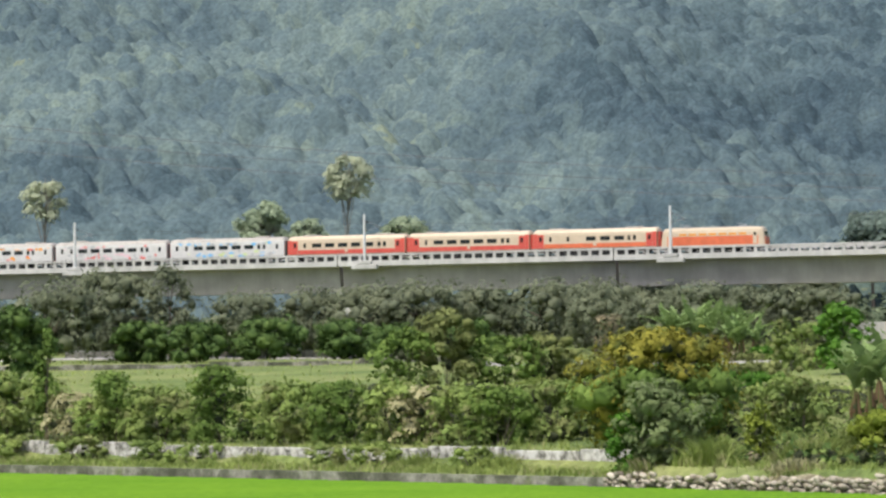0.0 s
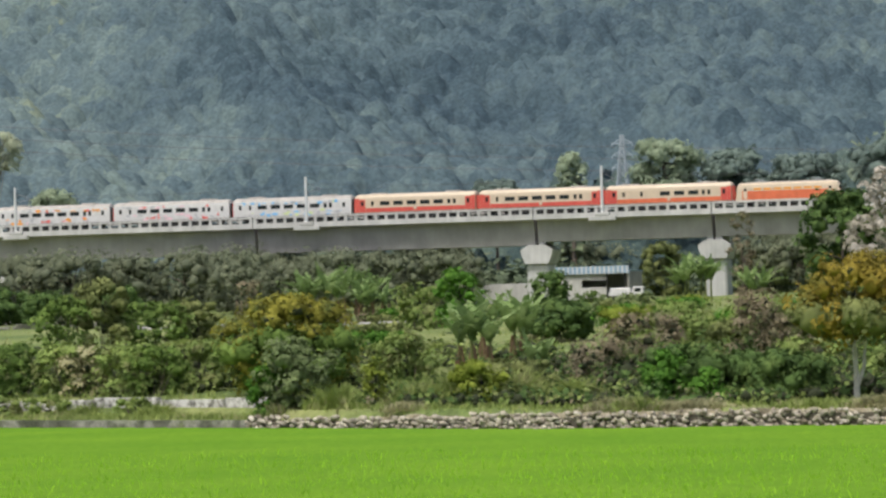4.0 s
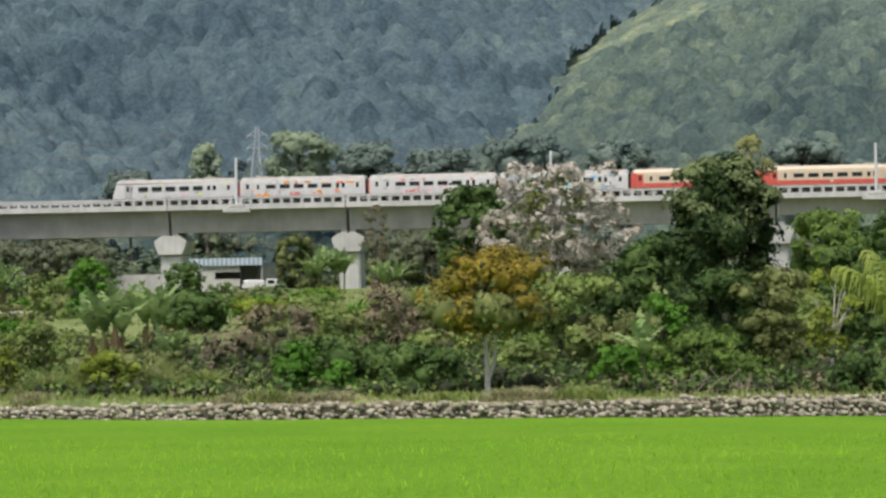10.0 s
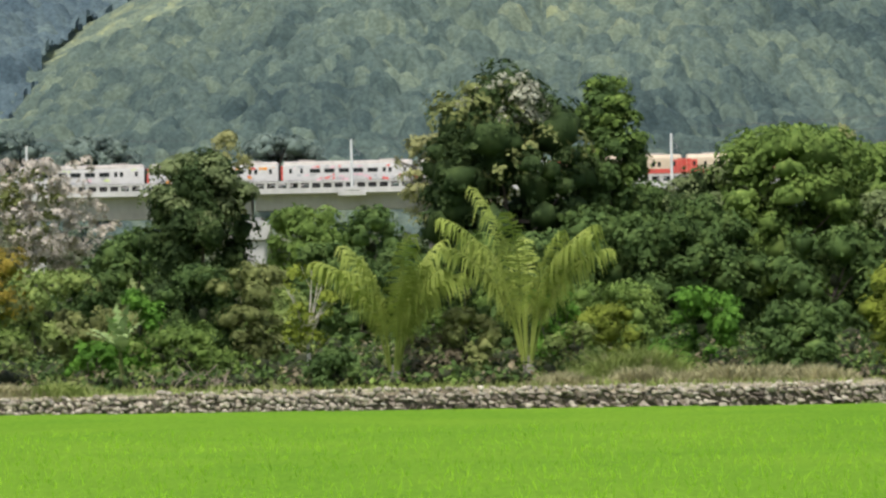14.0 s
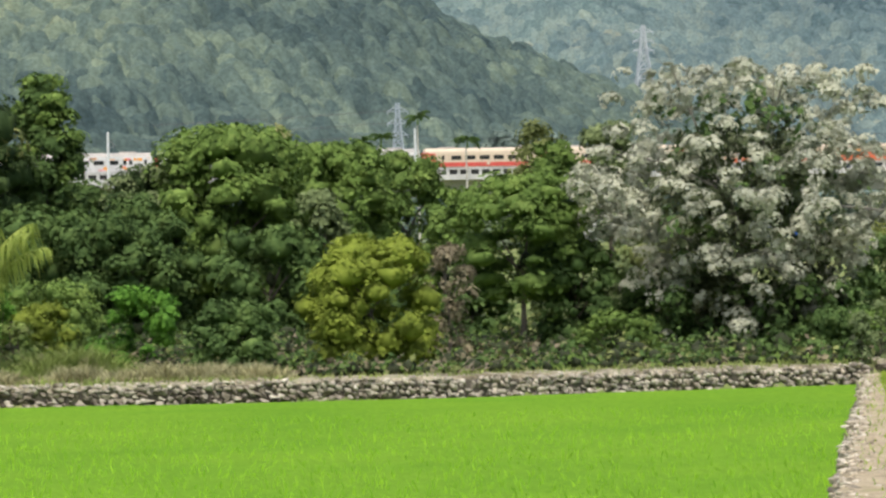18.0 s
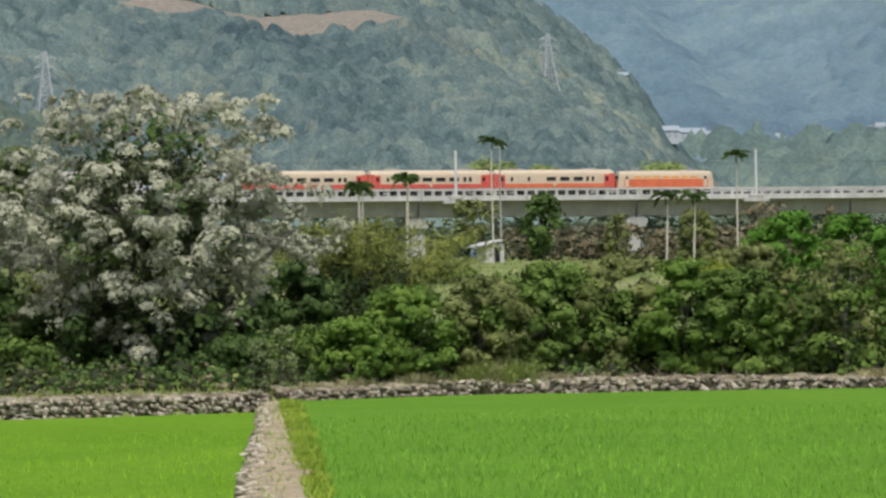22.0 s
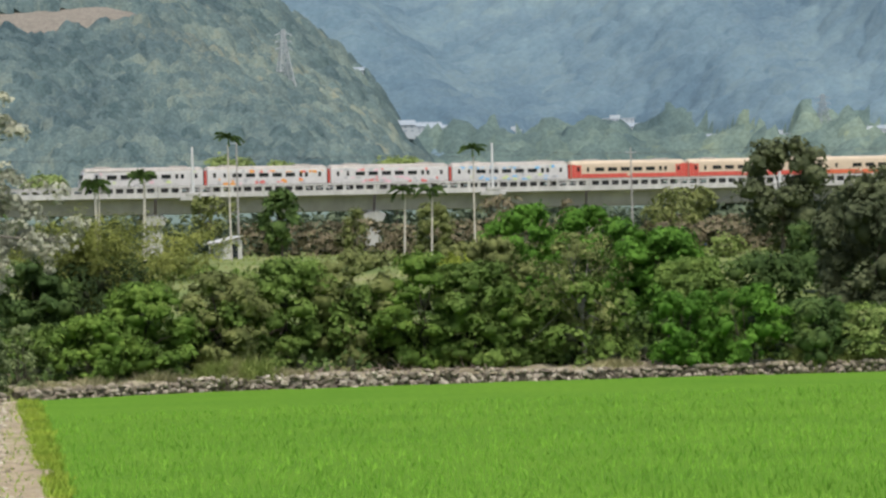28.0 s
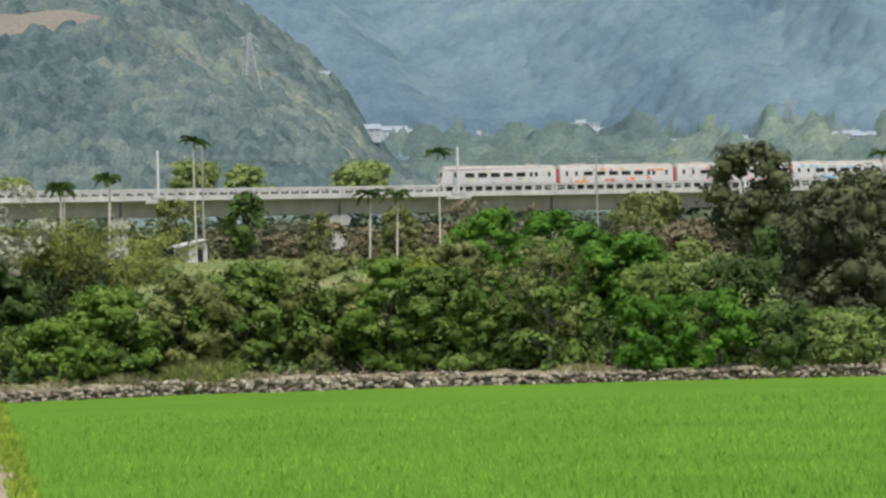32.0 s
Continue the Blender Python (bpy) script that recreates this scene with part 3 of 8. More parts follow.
def build_viaduct():
    via = holder("viaduct", pose(0, TRACK_Y, 9.0), "long grey concrete railway viaduct with slotted parapets", "viaduct", kind="structure")
    inv = via.matrix_world.inverted()
    post = bmesh.new()
    box(post, -0.24, 0.24, -0.11, 0.11, -0.16, 0.66, 0.02)
    post_me = bpy.data.meshes.new("parapet_post")
    post.to_mesh(post_me)
    post.free()
    post_me.materials.append(M["concrete_pale"])
    for i, s in enumerate(STATIONS[:-1]):
        e = STATIONS[i + 1]
        length = math.dist(track(s)[:2], track(e)[:2])
        a, b = Vector((*track(s)[:2], 0)), Vector((*track(e)[:2], 0))
        m = inv @ Matrix.Translation(a) @ pose(0, 0, 0, 0, 0, math.degrees(math.atan2(b.y - a.y, b.x - a.x)))
        depth = 4.1 if e <= -38 and s < -140 else 3.6 if e <= -38 else 2.6
        g = part("girder", girder(bmesh.new(), length, depth), M["concrete"], via, "grey concrete box girder")
        g.matrix_local = m
        for side in (-1, 1):
            y = side * 4.55
            p = part("parapet", boxes((0.08, length - 0.08, y - 0.14, y + 0.14, 22.1, 22.92), (0.08, length - 0.08, y - 0.2, y + 0.2, 22.05, 22.35), bevel=0.03), M["concrete_pale"], via, "pale concrete parapet with open slots")
            p.matrix_local = m
            rail = part("parapet_rail", boxes((0.08, length - 0.08, y - 0.15, y + 0.15, 23.66, 23.98), bevel=0.04), M["concrete_pale"], p)
            if side < 0 and s > -330 and e < 360:
                k = max(2, round(length / 1.75))
                for j in range(k + 1):
                    share("parapet_post", post_me, p, pose(0.35 + (length - 0.7) * j / k, y, 23.04))
            else:
                bm = bmesh.new()
                k = max(2, round(length / 1.75))
                for j in range(k + 1):
                    x = 0.35 + (length - 0.7) * j / k
                    box(bm, x - 0.24, x + 0.24, y - 0.1, y + 0.1, 22.9, 23.7)
                part("parapet_posts", bm, M["concrete_pale"], p)
        trackbed = part("trackbed", boxes((0.1, length - 0.1, -1.4, 1.4, 22.55, 23.0)), M["concrete_dark"], via, "dark ballastless track slab")
        trackbed.matrix_local = m
        rails = part("rails", boxes((0.05, length - 0.05, -0.60, -0.53, 23.0, RAIL_Z - 0.02), (0.05, length - 0.05, 0.53, 0.60, 23.0, RAIL_Z - 0.02)), M["dark_metal"], via, "pair of steel rails")
        rails.matrix_local = m
    for s in STATIONS:
        x, y, h = track(s)
        base = gz(x, y) - 1.0
        deep = s <= -38
        soffit = (22.15 - 4.1 if s < -140 else 22.15 - 3.6 if deep else 22.15 - 2.6)
        pier = new("pier")
        pier.parent = via
        pier.matrix_local = inv @ pose(x, y, 0, 0, 0, h)
        cap = bmesh.new()
        low = soffit - 3.5
        sect = [(-1.95, low), (-2.55, low + 1.5), (-2.65, soffit - 1.25), (-1.35, soffit - 0.5), (1.35, soffit - 0.5), (2.65, soffit - 1.25), (2.55, low + 1.5), (1.95, low)]
        rings = [[cap.verts.new((p[0], yy, p[1])) for p in sect] for yy in (-3.0, 3.0)]
        for i in range(8):
            cap.faces.new((rings[0][i], rings[0][(i + 1) % 8], rings[1][(i + 1) % 8], rings[1][i]))
        cap.faces.new(rings[0][::-1])
        cap.faces.new(rings[1])
        if not deep:
            for v in cap.verts:
                v.co.x *= 0.72
                v.co.z = soffit + (v.co.z - soffit) * 0.55
        bmesh.ops.recalc_face_normals(cap, faces=cap.faces)
        bmesh.ops.bevel(cap, geom=list(cap.edges), offset=0.06, segments=1, affect="EDGES")
        box(cap, -1.2, -0.25, -2.4, -1.2, soffit - 0.5, soffit + 0.02)
        box(cap, 0.25, 1.2, -2.4, -1.2, soffit - 0.5, soffit + 0.02)
        box(cap, -1.5, -0.4, 1.2, 2.4, soffit - 0.5, soffit + 0.02)
        box(cap, 0.4, 1.5, 1.2, 2.4, soffit - 0.5, soffit + 0.02)
        part("pier_cap", cap, M["concrete_pale"], pier, "pale flared concrete pier head")
        col = bmesh.new()
        half = 1.8 if deep else 1.3
        box(col, -half, half, -2.3, 2.3, base, low + 0.02 if deep else soffit - 1.9, 0.3)
        part("pier_column", col, M["concrete_pale"], pier, "pale concrete pier column")
    return via


build_viaduct()

MASTS = [-275.0, -223.7, -173.0, -123.8, -73.5, -23.1, 26.4, 74.2, 126.0, 177.8, 229.0, 280.0, 331.0]


def build_mast():
    """Overhead-line mast: tapered pale column on a bracket, hinged cantilever with two tubes and insulators."""
    m = holder("catenary_mast", Matrix.Identity(4), "pale tubular overhead-line mast on viaduct bracket", "mast", "overhead line masts")
    bm = bmesh.new()
    tube(bm, (0, 0, -1.3), (0, 0, 6.95), 0.26, 0.2, 10)
    part("column", bm, M["galvanised"], m)
    part("bracket", boxes((-2.2, 2.2, -0.35, 0.55, -1.75, -0.95), (-1.2, 1.2, -0.4, 0.5, -0.95, -0.35), bevel=0.08), M["concrete_pale"], m, "pale concrete bracket block")
    arm = bmesh.new()
    tube(arm, (0, 0, 5.9), (1.2, 3.9, 5.1), 0.05, None, 6)
    tube(arm, (0, 0, 4.3), (1.2, 3.9, 5.1), 0.05, None, 6)
    tube(arm, (0.8, 2.6, 5.3), (1.1, 4.4, 4.5), 0.035, None, 6)
    part("cantilever", arm, M["steel_grey"], m, "grey steel cantilever")
    for z0 in (5.9, 4.3):
        ins = bmesh.new()
        for k in range(4):
            t = 0.08 + 0.03 * k
            tube(ins, (1.2 * t, 3.9 * t, z0 + (5.1 - z0) * t), (1.2 * (t + .02), 3.9 * (t + .02), z0 + (5.1 - z0) * (t + .02)), 0.13, 0.07, 8)
        part("insulator", ins, M["dark_metal"], m)
    return m


mast = build_mast()
mast.matrix_world = on_track(MASTS[0], RAIL_Z) @ pose(0, -4.9, 0)
for s in MASTS[1:]:
    copy_thing(mast, on_track(s, RAIL_Z) @ pose(0, -4.9, 0))


def wires():
    """Contact and catenary wire from mast to mast with droppers."""
    bm = bmesh.new()
    for a, b in zip(MASTS[:-1], MASTS[1:]):
        pa, pb = on_track(a, RAIL_Z).translation, on_track(b, RAIL_Z).translation
        last = None
        for i in range(9):
            t = i / 8
            p = pa.lerp(pb, t)
            lo, hi = p + Vector((0, -0.6, 4.95)), p + Vector((0, -0.6, 5.9 - 1.9 * t * (1 - t) * 1.6))
            if last:
                tube(bm, last[0], lo, 0.018, None, 4)
                tube(bm, last[1], hi, 0.018, None, 4)
            if 0 < i < 8:
                tube(bm, lo, hi, 0.008, None, 3)
            last = (lo, hi)
    tagged(part("overhead_wire", bm, M["wire"]), "thin dark overhead contact wires along the track", "wire", kind="structure")


wires()

# ---- the train ----
CAR_L, GAP = 20.2, 0.75


def shell(bm, length, z0, z1, half=1.43, taper=0.0, n=7):
    """Coach body shell along x, sides tumbling in a little, roof omitted."""
    sect = [(-half * 0.97, z0), (-half, z0 + 0.5), (-half, z1 - 0.4), (-half * 0.965, z1)]
    sect = sect + [(-p[0], p[1]) for p in reversed(sect)]
    rings = []
    for x in (-length / 2, length / 2):
        rings.append([bm.verts.new((x, p[0], p[1])) for p in sect])
    k = len(sect)
    for i in range(k):
        bm.faces.new((rings[0][i], rings[0][(i + 1) % k], rings[1][(i + 1) % k], rings[1][i]))
    bm.faces.new(rings[0][::-1])
    bm.faces.new(rings[1])
    bmesh.ops.recalc_face_normals(bm, faces=bm.faces)
    return bm


def roof_shell(bm, length, z1, rise, half=1.38, ends=0.3):
    rings = []
    for x, k in ((-length / 2, 0.72), (-length / 2 + ends, 1.0), (length / 2 - ends, 1.0), (length / 2, 0.72)):
        rings.append([bm.verts.new((x, -half * math.cos(math.pi * i / 8), z1 - 0.02 + rise * k * math.sin(math.pi * i / 8) ** 0.7)) for i in range(9)])
    for a, b in zip(rings[:-1], rings[1:]):
        for i in range(8):
            bm.faces.new((a[i], a[i + 1], b[i + 1], b[i]))
    bm.faces.new(rings[0][::-1])
    bm.faces.new(rings[-1])
    bmesh.ops.recalc_face_normals(bm, faces=bm.faces)
    for f in bm.faces:
        f.smooth = True
    return bm


def panel(bm, x0, x1, z0, z1, side, depth=0.012, half=1.43):
    """A thin raised panel on the side of the body."""
    y = side * half
    box(bm, x0, x1, min(y, y + side * depth), max(y, y + side * depth), z0, z1)
    return bm


def bogie(car, x, wheelbase=2.3):
    b = part("bogie", boxes((x - 1.6, x + 1.6, -1.15, -0.98, 0.42, 0.72), (x - 1.6, x + 1.6, 0.98, 1.15, 0.42, 0.72), (x - 0.35, x + 0.35, -1.15, 1.15, 0.4, 0.8), bevel=0.03), M["dark_metal"], car, "dark steel bogie")
    for wx in (x - wheelbase / 2, x + wheelbase / 2):
        bm = bmesh.new()
        for y in (-0.57, 0.57):
            tube(bm, (wx, y - 0.06, 0.41), (wx, y + 0.06, 0.41), 0.43, None, 16)
        tube(bm, (wx, -0.6, 0.41), (wx, 0.6, 0.41), 0.08, None, 8)
        part("wheelset", bm, M["dark_metal"], b)


def coach(scheme, kind, rng, palette=None):
    """A passenger coach; scheme 'red' or 'white'."""
    L = CAR_L
    label = {"red": "cream passenger coach with a red lower band", "cream": "cream passenger coach with an orange-red lower band",
             "white": "white passenger coach with scattered coloured graphics", "tail": "white driving coach with a raked cab end"}[kind]
    car = holder("passenger_coach", Matrix.Identity(4), label, "train car", "coaches of the train")
    body_mat = M["car_cream"] if scheme == "red" else M["car_white"]
    bm = bmesh.new()
    shell(bm, L, 0.85, 3.32)
    if kind == "tail":
        for v in bm.verts:
            if v.co.x < -L / 2 + 0.1:
                v.co.x += 0.55 * max(0.0, (v.co.z - 1.5) / 1.8)
                v.co.y *= 0.9
    part("body", bm, body_mat, car)
    rb = roof_shell(bmesh.new(), L - (0.7 if kind == "tail" else 0.05), 3.32, 0.62)
    if kind == "tail":
        for v in rb.verts:
            v.co.x += 0.3
    part("roof", rb, M["car_roof"] if scheme == "white" else M["car_cream"], car, "weathered coach roof")
    for x in (-6.4, 6.2):
        part("roof_unit", boxes((x - 1.3, x + 1.3, -0.8, 0.8, 3.8, 4.08), bevel=0.06), M["car_roof"], car, "low grey air-conditioning unit")
    part("underframe", boxes((-L / 2 + 0.2, L / 2 - 0.2, -1.25, 1.25, 0.42, 0.9), (-5.6, 5.6, -1.22, 1.22, 0.06, 0.5), bevel=0.04), M["dark_metal"], car, "dark equipment under the floor")
    bogie(car, -7.1)
    bogie(car, 7.1)
    for side in (-1, 1):
        wins = [(-5.1, 1.6), (-2.85, 1.6), (-0.6, 1.6), (1.65, 1.6), (3.9, 1.6)] if kind != "cream" else [(-0.6, 1.6), (1.7, 1.6), (4.0, 1.6)]
        small = [(-7.2, 0.42), (5.7, 0.5), (6.6, 0.5)] if kind != "cream" else [(-7.3, 0.4), (-4.4, 0.4), (5.6, 0.45), (6.5, 0.45)]
        for x, w in wins:
            part("window", panel(bmesh.new(), x - w / 2, x + w / 2, 2.03, 2.68, side, 0.02), M["glass"], car, "dark tinted window")
        for x, w in small:
            part("window", panel(bmesh.new(), x - w / 2, x + w / 2, 1.98, 2.72, side, 0.02), M["glass"], car, "small dark window")
        for x in ((-8.9, 8.9) if kind != "tail" else (-7.6, 8.9)):
            d = part("door", panel(bmesh.new(), x - 0.5, x + 0.5, 0.95, 3.05, side, 0.03), M["car_red"] if scheme == "red" else M["decal_grey"] if kind == "tail" and x < 0 else M["car_white"], car, "coach entrance door")
            part("door_window", panel(bmesh.new(), x - 0.22, x + 0.22, 2.0, 2.75, side, 0.045), M["glass"], d)
        if scheme == "red":
            band = M["car_red"] if kind == "red" else M["car_orange"]
            part("band", panel(bmesh.new(), -8.35, 8.35, 0.95, 1.62, side, 0.014), band, car, "bright red lower band")
            for x in (-9.75, 9.75):
                part("end_panel", panel(bmesh.new(), x - 0.33, x + 0.33, 0.95, 3.2, side, 0.014), M["car_red"], car, "red end panel")
            part("emblem", panel(bmesh.new(), -0.25, 0.25, 1.2, 1.75, side, 0.022), M["car_cream"], car)
        else:
            names = palette or ["decal_green", "decal_grey", "decal_pink"]
            for i in range(44 if kind == "white" else 10):
                x = rng.uniform(-9.4, 9.2)
                z, w, h = rng.choice([1.2, 1.45, 1.7, 2.85, 1.0, 3.0]), rng.uniform(0.25, 1.3), rng.uniform(0.15, 0.55)
                dm = bmesh.new()
                bmesh.ops.create_circle(dm, cap_ends=True, segments=rng.choice([5, 6, 8]), radius=1.0)
                for v in dm.verts:
                    v.co = Vector((x + v.co.x * w * 0.5 * rng.uniform(0.7, 1.2), side * (1.436 + 0.002 * (i % 5)), z + v.co.y * h * 0.6 * rng.uniform(0.7, 1.2)))
                part("graphic", dm, M[rng.choice(names)], car)
    gang = boxes((L / 2 - 0.02, L / 2 + GAP / 2, -0.75, 0.75, 0.95, 3.2))
    part("gangway", gang, M["car_red"] if scheme == "red" else M["dark_metal"], car, "gangway bellows")
    if kind != "tail":
        part("gangway", boxes((-L / 2 - GAP / 2, -L / 2 + 0.02, -0.75, 0.75, 0.95, 3.2)), M["car_red"], car, "dark red gangway bellows")
    else:
        part("windscreen", boxes((-L / 2 + 0.12, -L / 2 + 0.3, -1.05, 1.05, 2.1, 2.85)), M["glass"], car, "dark cab windscreen")
        for y in (-0.9, 0.9):
            hb = bmesh.new()
            tube(hb, (-L / 2 - 0.05, y, 1.4), (-L / 2 + 0.08, y, 1.4), 0.14, None, 10)
            part("headlight", hb, M["decal_grey"], car)
    return car


def locomotive():
    L = 16.6
    car = holder("electric_locomotive", Matrix.Identity(4), "orange and cream electric locomotive with two cabs", "locomotive")
    half = 1.42
    sect = lambda k: [(-half * k, 0.8), (-half * k, 2.75), (-half * 0.93 * k, 3.25), (-half * 0.6 * k, 3.55), (half * 0.6 * k, 3.55), (half * 0.93 * k, 3.25), (half * k, 2.75), (half * k, 0.8)]
    bm = bmesh.new()
    rings = []
    for x, k, top in ((-L / 2, 0.82, 0), (-L / 2 + 0.25, 0.95, 0), (-L / 2 + 1.0, 1.0, 0), (L / 2 - 1.0, 1.0, 0), (L / 2 - 0.25, 0.95, 0), (L / 2, 0.82, 0)):
        ring = []
        for p in sect(k):
            lean = 0.35 * max(0.0, p[1] - 1.9) / 1.5 * (1 if abs(x) > L / 2 - 0.5 else 0)
            ring.append(bm.verts.new((x - math.copysign(lean, x), p[0], p[1] - (0.18 if abs(x) > L / 2 - 0.1 and p[1] > 3 else 0))))
        rings.append(ring)
    for a, b in zip(rings[:-1], rings[1:]):
        for i in range(8):
            bm.faces.new((a[i], a[(i + 1) % 8], b[(i + 1) % 8], b[i]))
    bm.faces.new(rings[0][::-1])
    bm.faces.new(rings[-1])
    bmesh.ops.recalc_face_normals(bm, faces=bm.faces)
    part("body", bm, M["car_cream"], car)
    part("roof_deck", boxes((-L / 2 + 1.6, L / 2 - 1.6, -0.9, 0.9, 3.5, 3.68), bevel=0.05), M["car_roof"], car, "grey roof walkway")
    for x in (-4.6, 4.6):
        pm = bmesh.new()
        for y in (-0.55, 0.55):
            tube(pm, (x - 0.8, y, 3.7), (x + 0.5, y * 0.8, 3.95), 0.04, None, 6)
            tube(pm, (x + 0.5, y * 0.8, 3.95), (x - 0.7, y * 0.9, 4.12), 0.04, None, 6)
        box(pm, x - 0.85, x - 0.65, -0.95, 0.95, 4.1, 4.16)
        for k in range(4):
            tube(pm, (x - 0.9 + 0.6 * k, 0.0, 3.66), (x - 0.9 + 0.6 * k, 0.0, 3.85), 0.08, None, 8)
        part("pantograph", pm, M["steel_grey"], car, "folded pantograph")
    part("underframe", boxes((-L / 2 + 0.3, L / 2 - 0.3, -1.3, 1.3, 0.4, 0.85), (-2.6, 2.6, -1.25, 1.25, 0.12, 0.6), bevel=0.05), M["dark_metal"], car, "dark underframe")
    bogie(car, -4.9, 2.7)
    bogie(car, 4.9, 2.7)
    for side in (-1, 1):
        part("side_band", panel(bmesh.new(), -L / 2 + 1.05, L / 2 - 1.05, 0.9, 2.25, side, 0.014, half), M["car_orange"], car, "orange lower body band")
        for x in (-L / 2 + 1.55, L / 2 - 1.55):
            d = part("cab_door", panel(bmesh.new(), x - 0.32, x + 0.32, 1.0, 2.72, side, 0.022, half), M["car_cream"], car)
            part("cab_window", panel(bmesh.new(), x - 0.22, x + 0.22, 2.25, 2.68, side, 0.035, half), M["glass"], d)
        for k in range(7):
            x = -4.8 + 1.6 * k
            part("louvre", panel(bmesh.new(), x - 0.6, x + 0.6, 2.4, 2.7, side, 0.016, half), M["decal_orange"], car, "narrow orange louvre")
    for end in (-1, 1):
        nose = boxes((end * (L / 2 + 0.02) - 0.05, end * (L / 2 + 0.02) + 0.05, -1.1, 1.1, 0.85, 2.0), bevel=0.02)
        part("nose_panel", nose, M["car_orange"], car, "orange nose panel")
        for y in (-0.5, 0.5):
            part("windscreen", boxes((end * (L / 2 - 0.2) - 0.05, end * (L / 2 - 0.2) + 0.05, y - 0.4, y + 0.4, 2.2, 2.85)), M["glass"], car, "cab windscreen")
            hb = bmesh.new()
            tube(hb, (end * L / 2, y * 1.6, 1.6), (end * (L / 2 + 0.12), y * 1.6, 1.6), 0.13, None, 10)
            part("headlight", hb, M["decal_grey"], car)
        part("buffer_beam", boxes((end * (L / 2 + 0.15) - 0.15, end * (L / 2 + 0.15) + 0.15, -1.2, 1.2, 0.5, 0.85), bevel=0.03), M["dark_metal"], car)
    return car


# offsets of the vehicles' middles from the joint between the white and the red coaches
rng = random.Random(11)
PITCH = CAR_L + GAP
TRAIN = []
for i, (scheme, kind) in enumerate([("white", "tail"), ("white", "white"), ("white", "white"), ("white", "white"), ("red", "red"), ("red", "red"), ("red", "cream")]):
    palette = {1: ["decal_orange", "decal_orange", "decal_red", "decal_grey", "decal_pink"], 2: ["decal_pink", "decal_pink", "decal_red", "decal_grey"], 3: ["decal_blue", "decal_blue", "decal_grey", "decal_green"]}.get(i)
    TRAIN.append((coach(scheme, kind, rng, palette), (i - 3.5) * PITCH))
TRAIN.append((locomotive(), 3 * PITCH + 0.3 + 16.6 / 2))
# the joint's place along the track at these seconds
JOINT = [(0, -238.8), (2, -201.8), (4, -166.1), (7, -113.0), (9, -78.5), (11, -44.4), (13, -9.8), (16, 42.0), (19, 92.6), (22, 143.1), (24, 176.5), (26, 209.5), (29, 260.8), (32, 310.6)]



# ---- dry-stone wall, paddies and path ----


def stone_mesh(r):
    """An angular field stone of about one metre with knocked-off corners."""
    bm = bmesh.new()
    for i in range(15):
        v = Vector((r.uniform(-1, 1), r.uniform(-1, 1), r.uniform(-1, 1)))
        k = max(abs(v.x), abs(v.y), abs(v.z))
        v = v / k * 0.5
        v *= min(1.0, 0.68 / v.length)
        bm.verts.new(v)
    hull = bmesh.ops.convex_hull(bm, input=bm.verts)
    bmesh.ops.delete(bm, geom=[g for g in hull["geom_interior"] if isinstance(g, bmesh.types.BMVert)], context="VERTS")
    bmesh.ops.triangulate(bm, faces=bm.faces)
    me = bpy.data.meshes.new("stone")
    bm.to_mesh(me)
    bm.free()
    me.materials.append(M["stone"])
    return me


def along(points, step):
    out = []
    for (x0, y0), (x1, y1) in zip(points[:-1], points[1:]):
        d = math.hypot(x1 - x0, y1 - y0)
        n = max(1, int(d / step))
        for i in range(n):
            t = i / n
            out.append((x0 + (x1 - x0) * t, y0 + (y1 - y0) * t, math.degrees(math.atan2(y1 - y0, x1 - x0))))
    return out


def wall_top(x):
    """The height of the dry-stone wall along its way."""
    return float(np.interp(x, [-65, -50, -40, -20, 6, 29, 48.5, 49.5, 62, 98], [0.42, 0.52, 0.7, 0.74, 0.84, 0.92, 0.84, 0.98, 1.02, 1.0]))


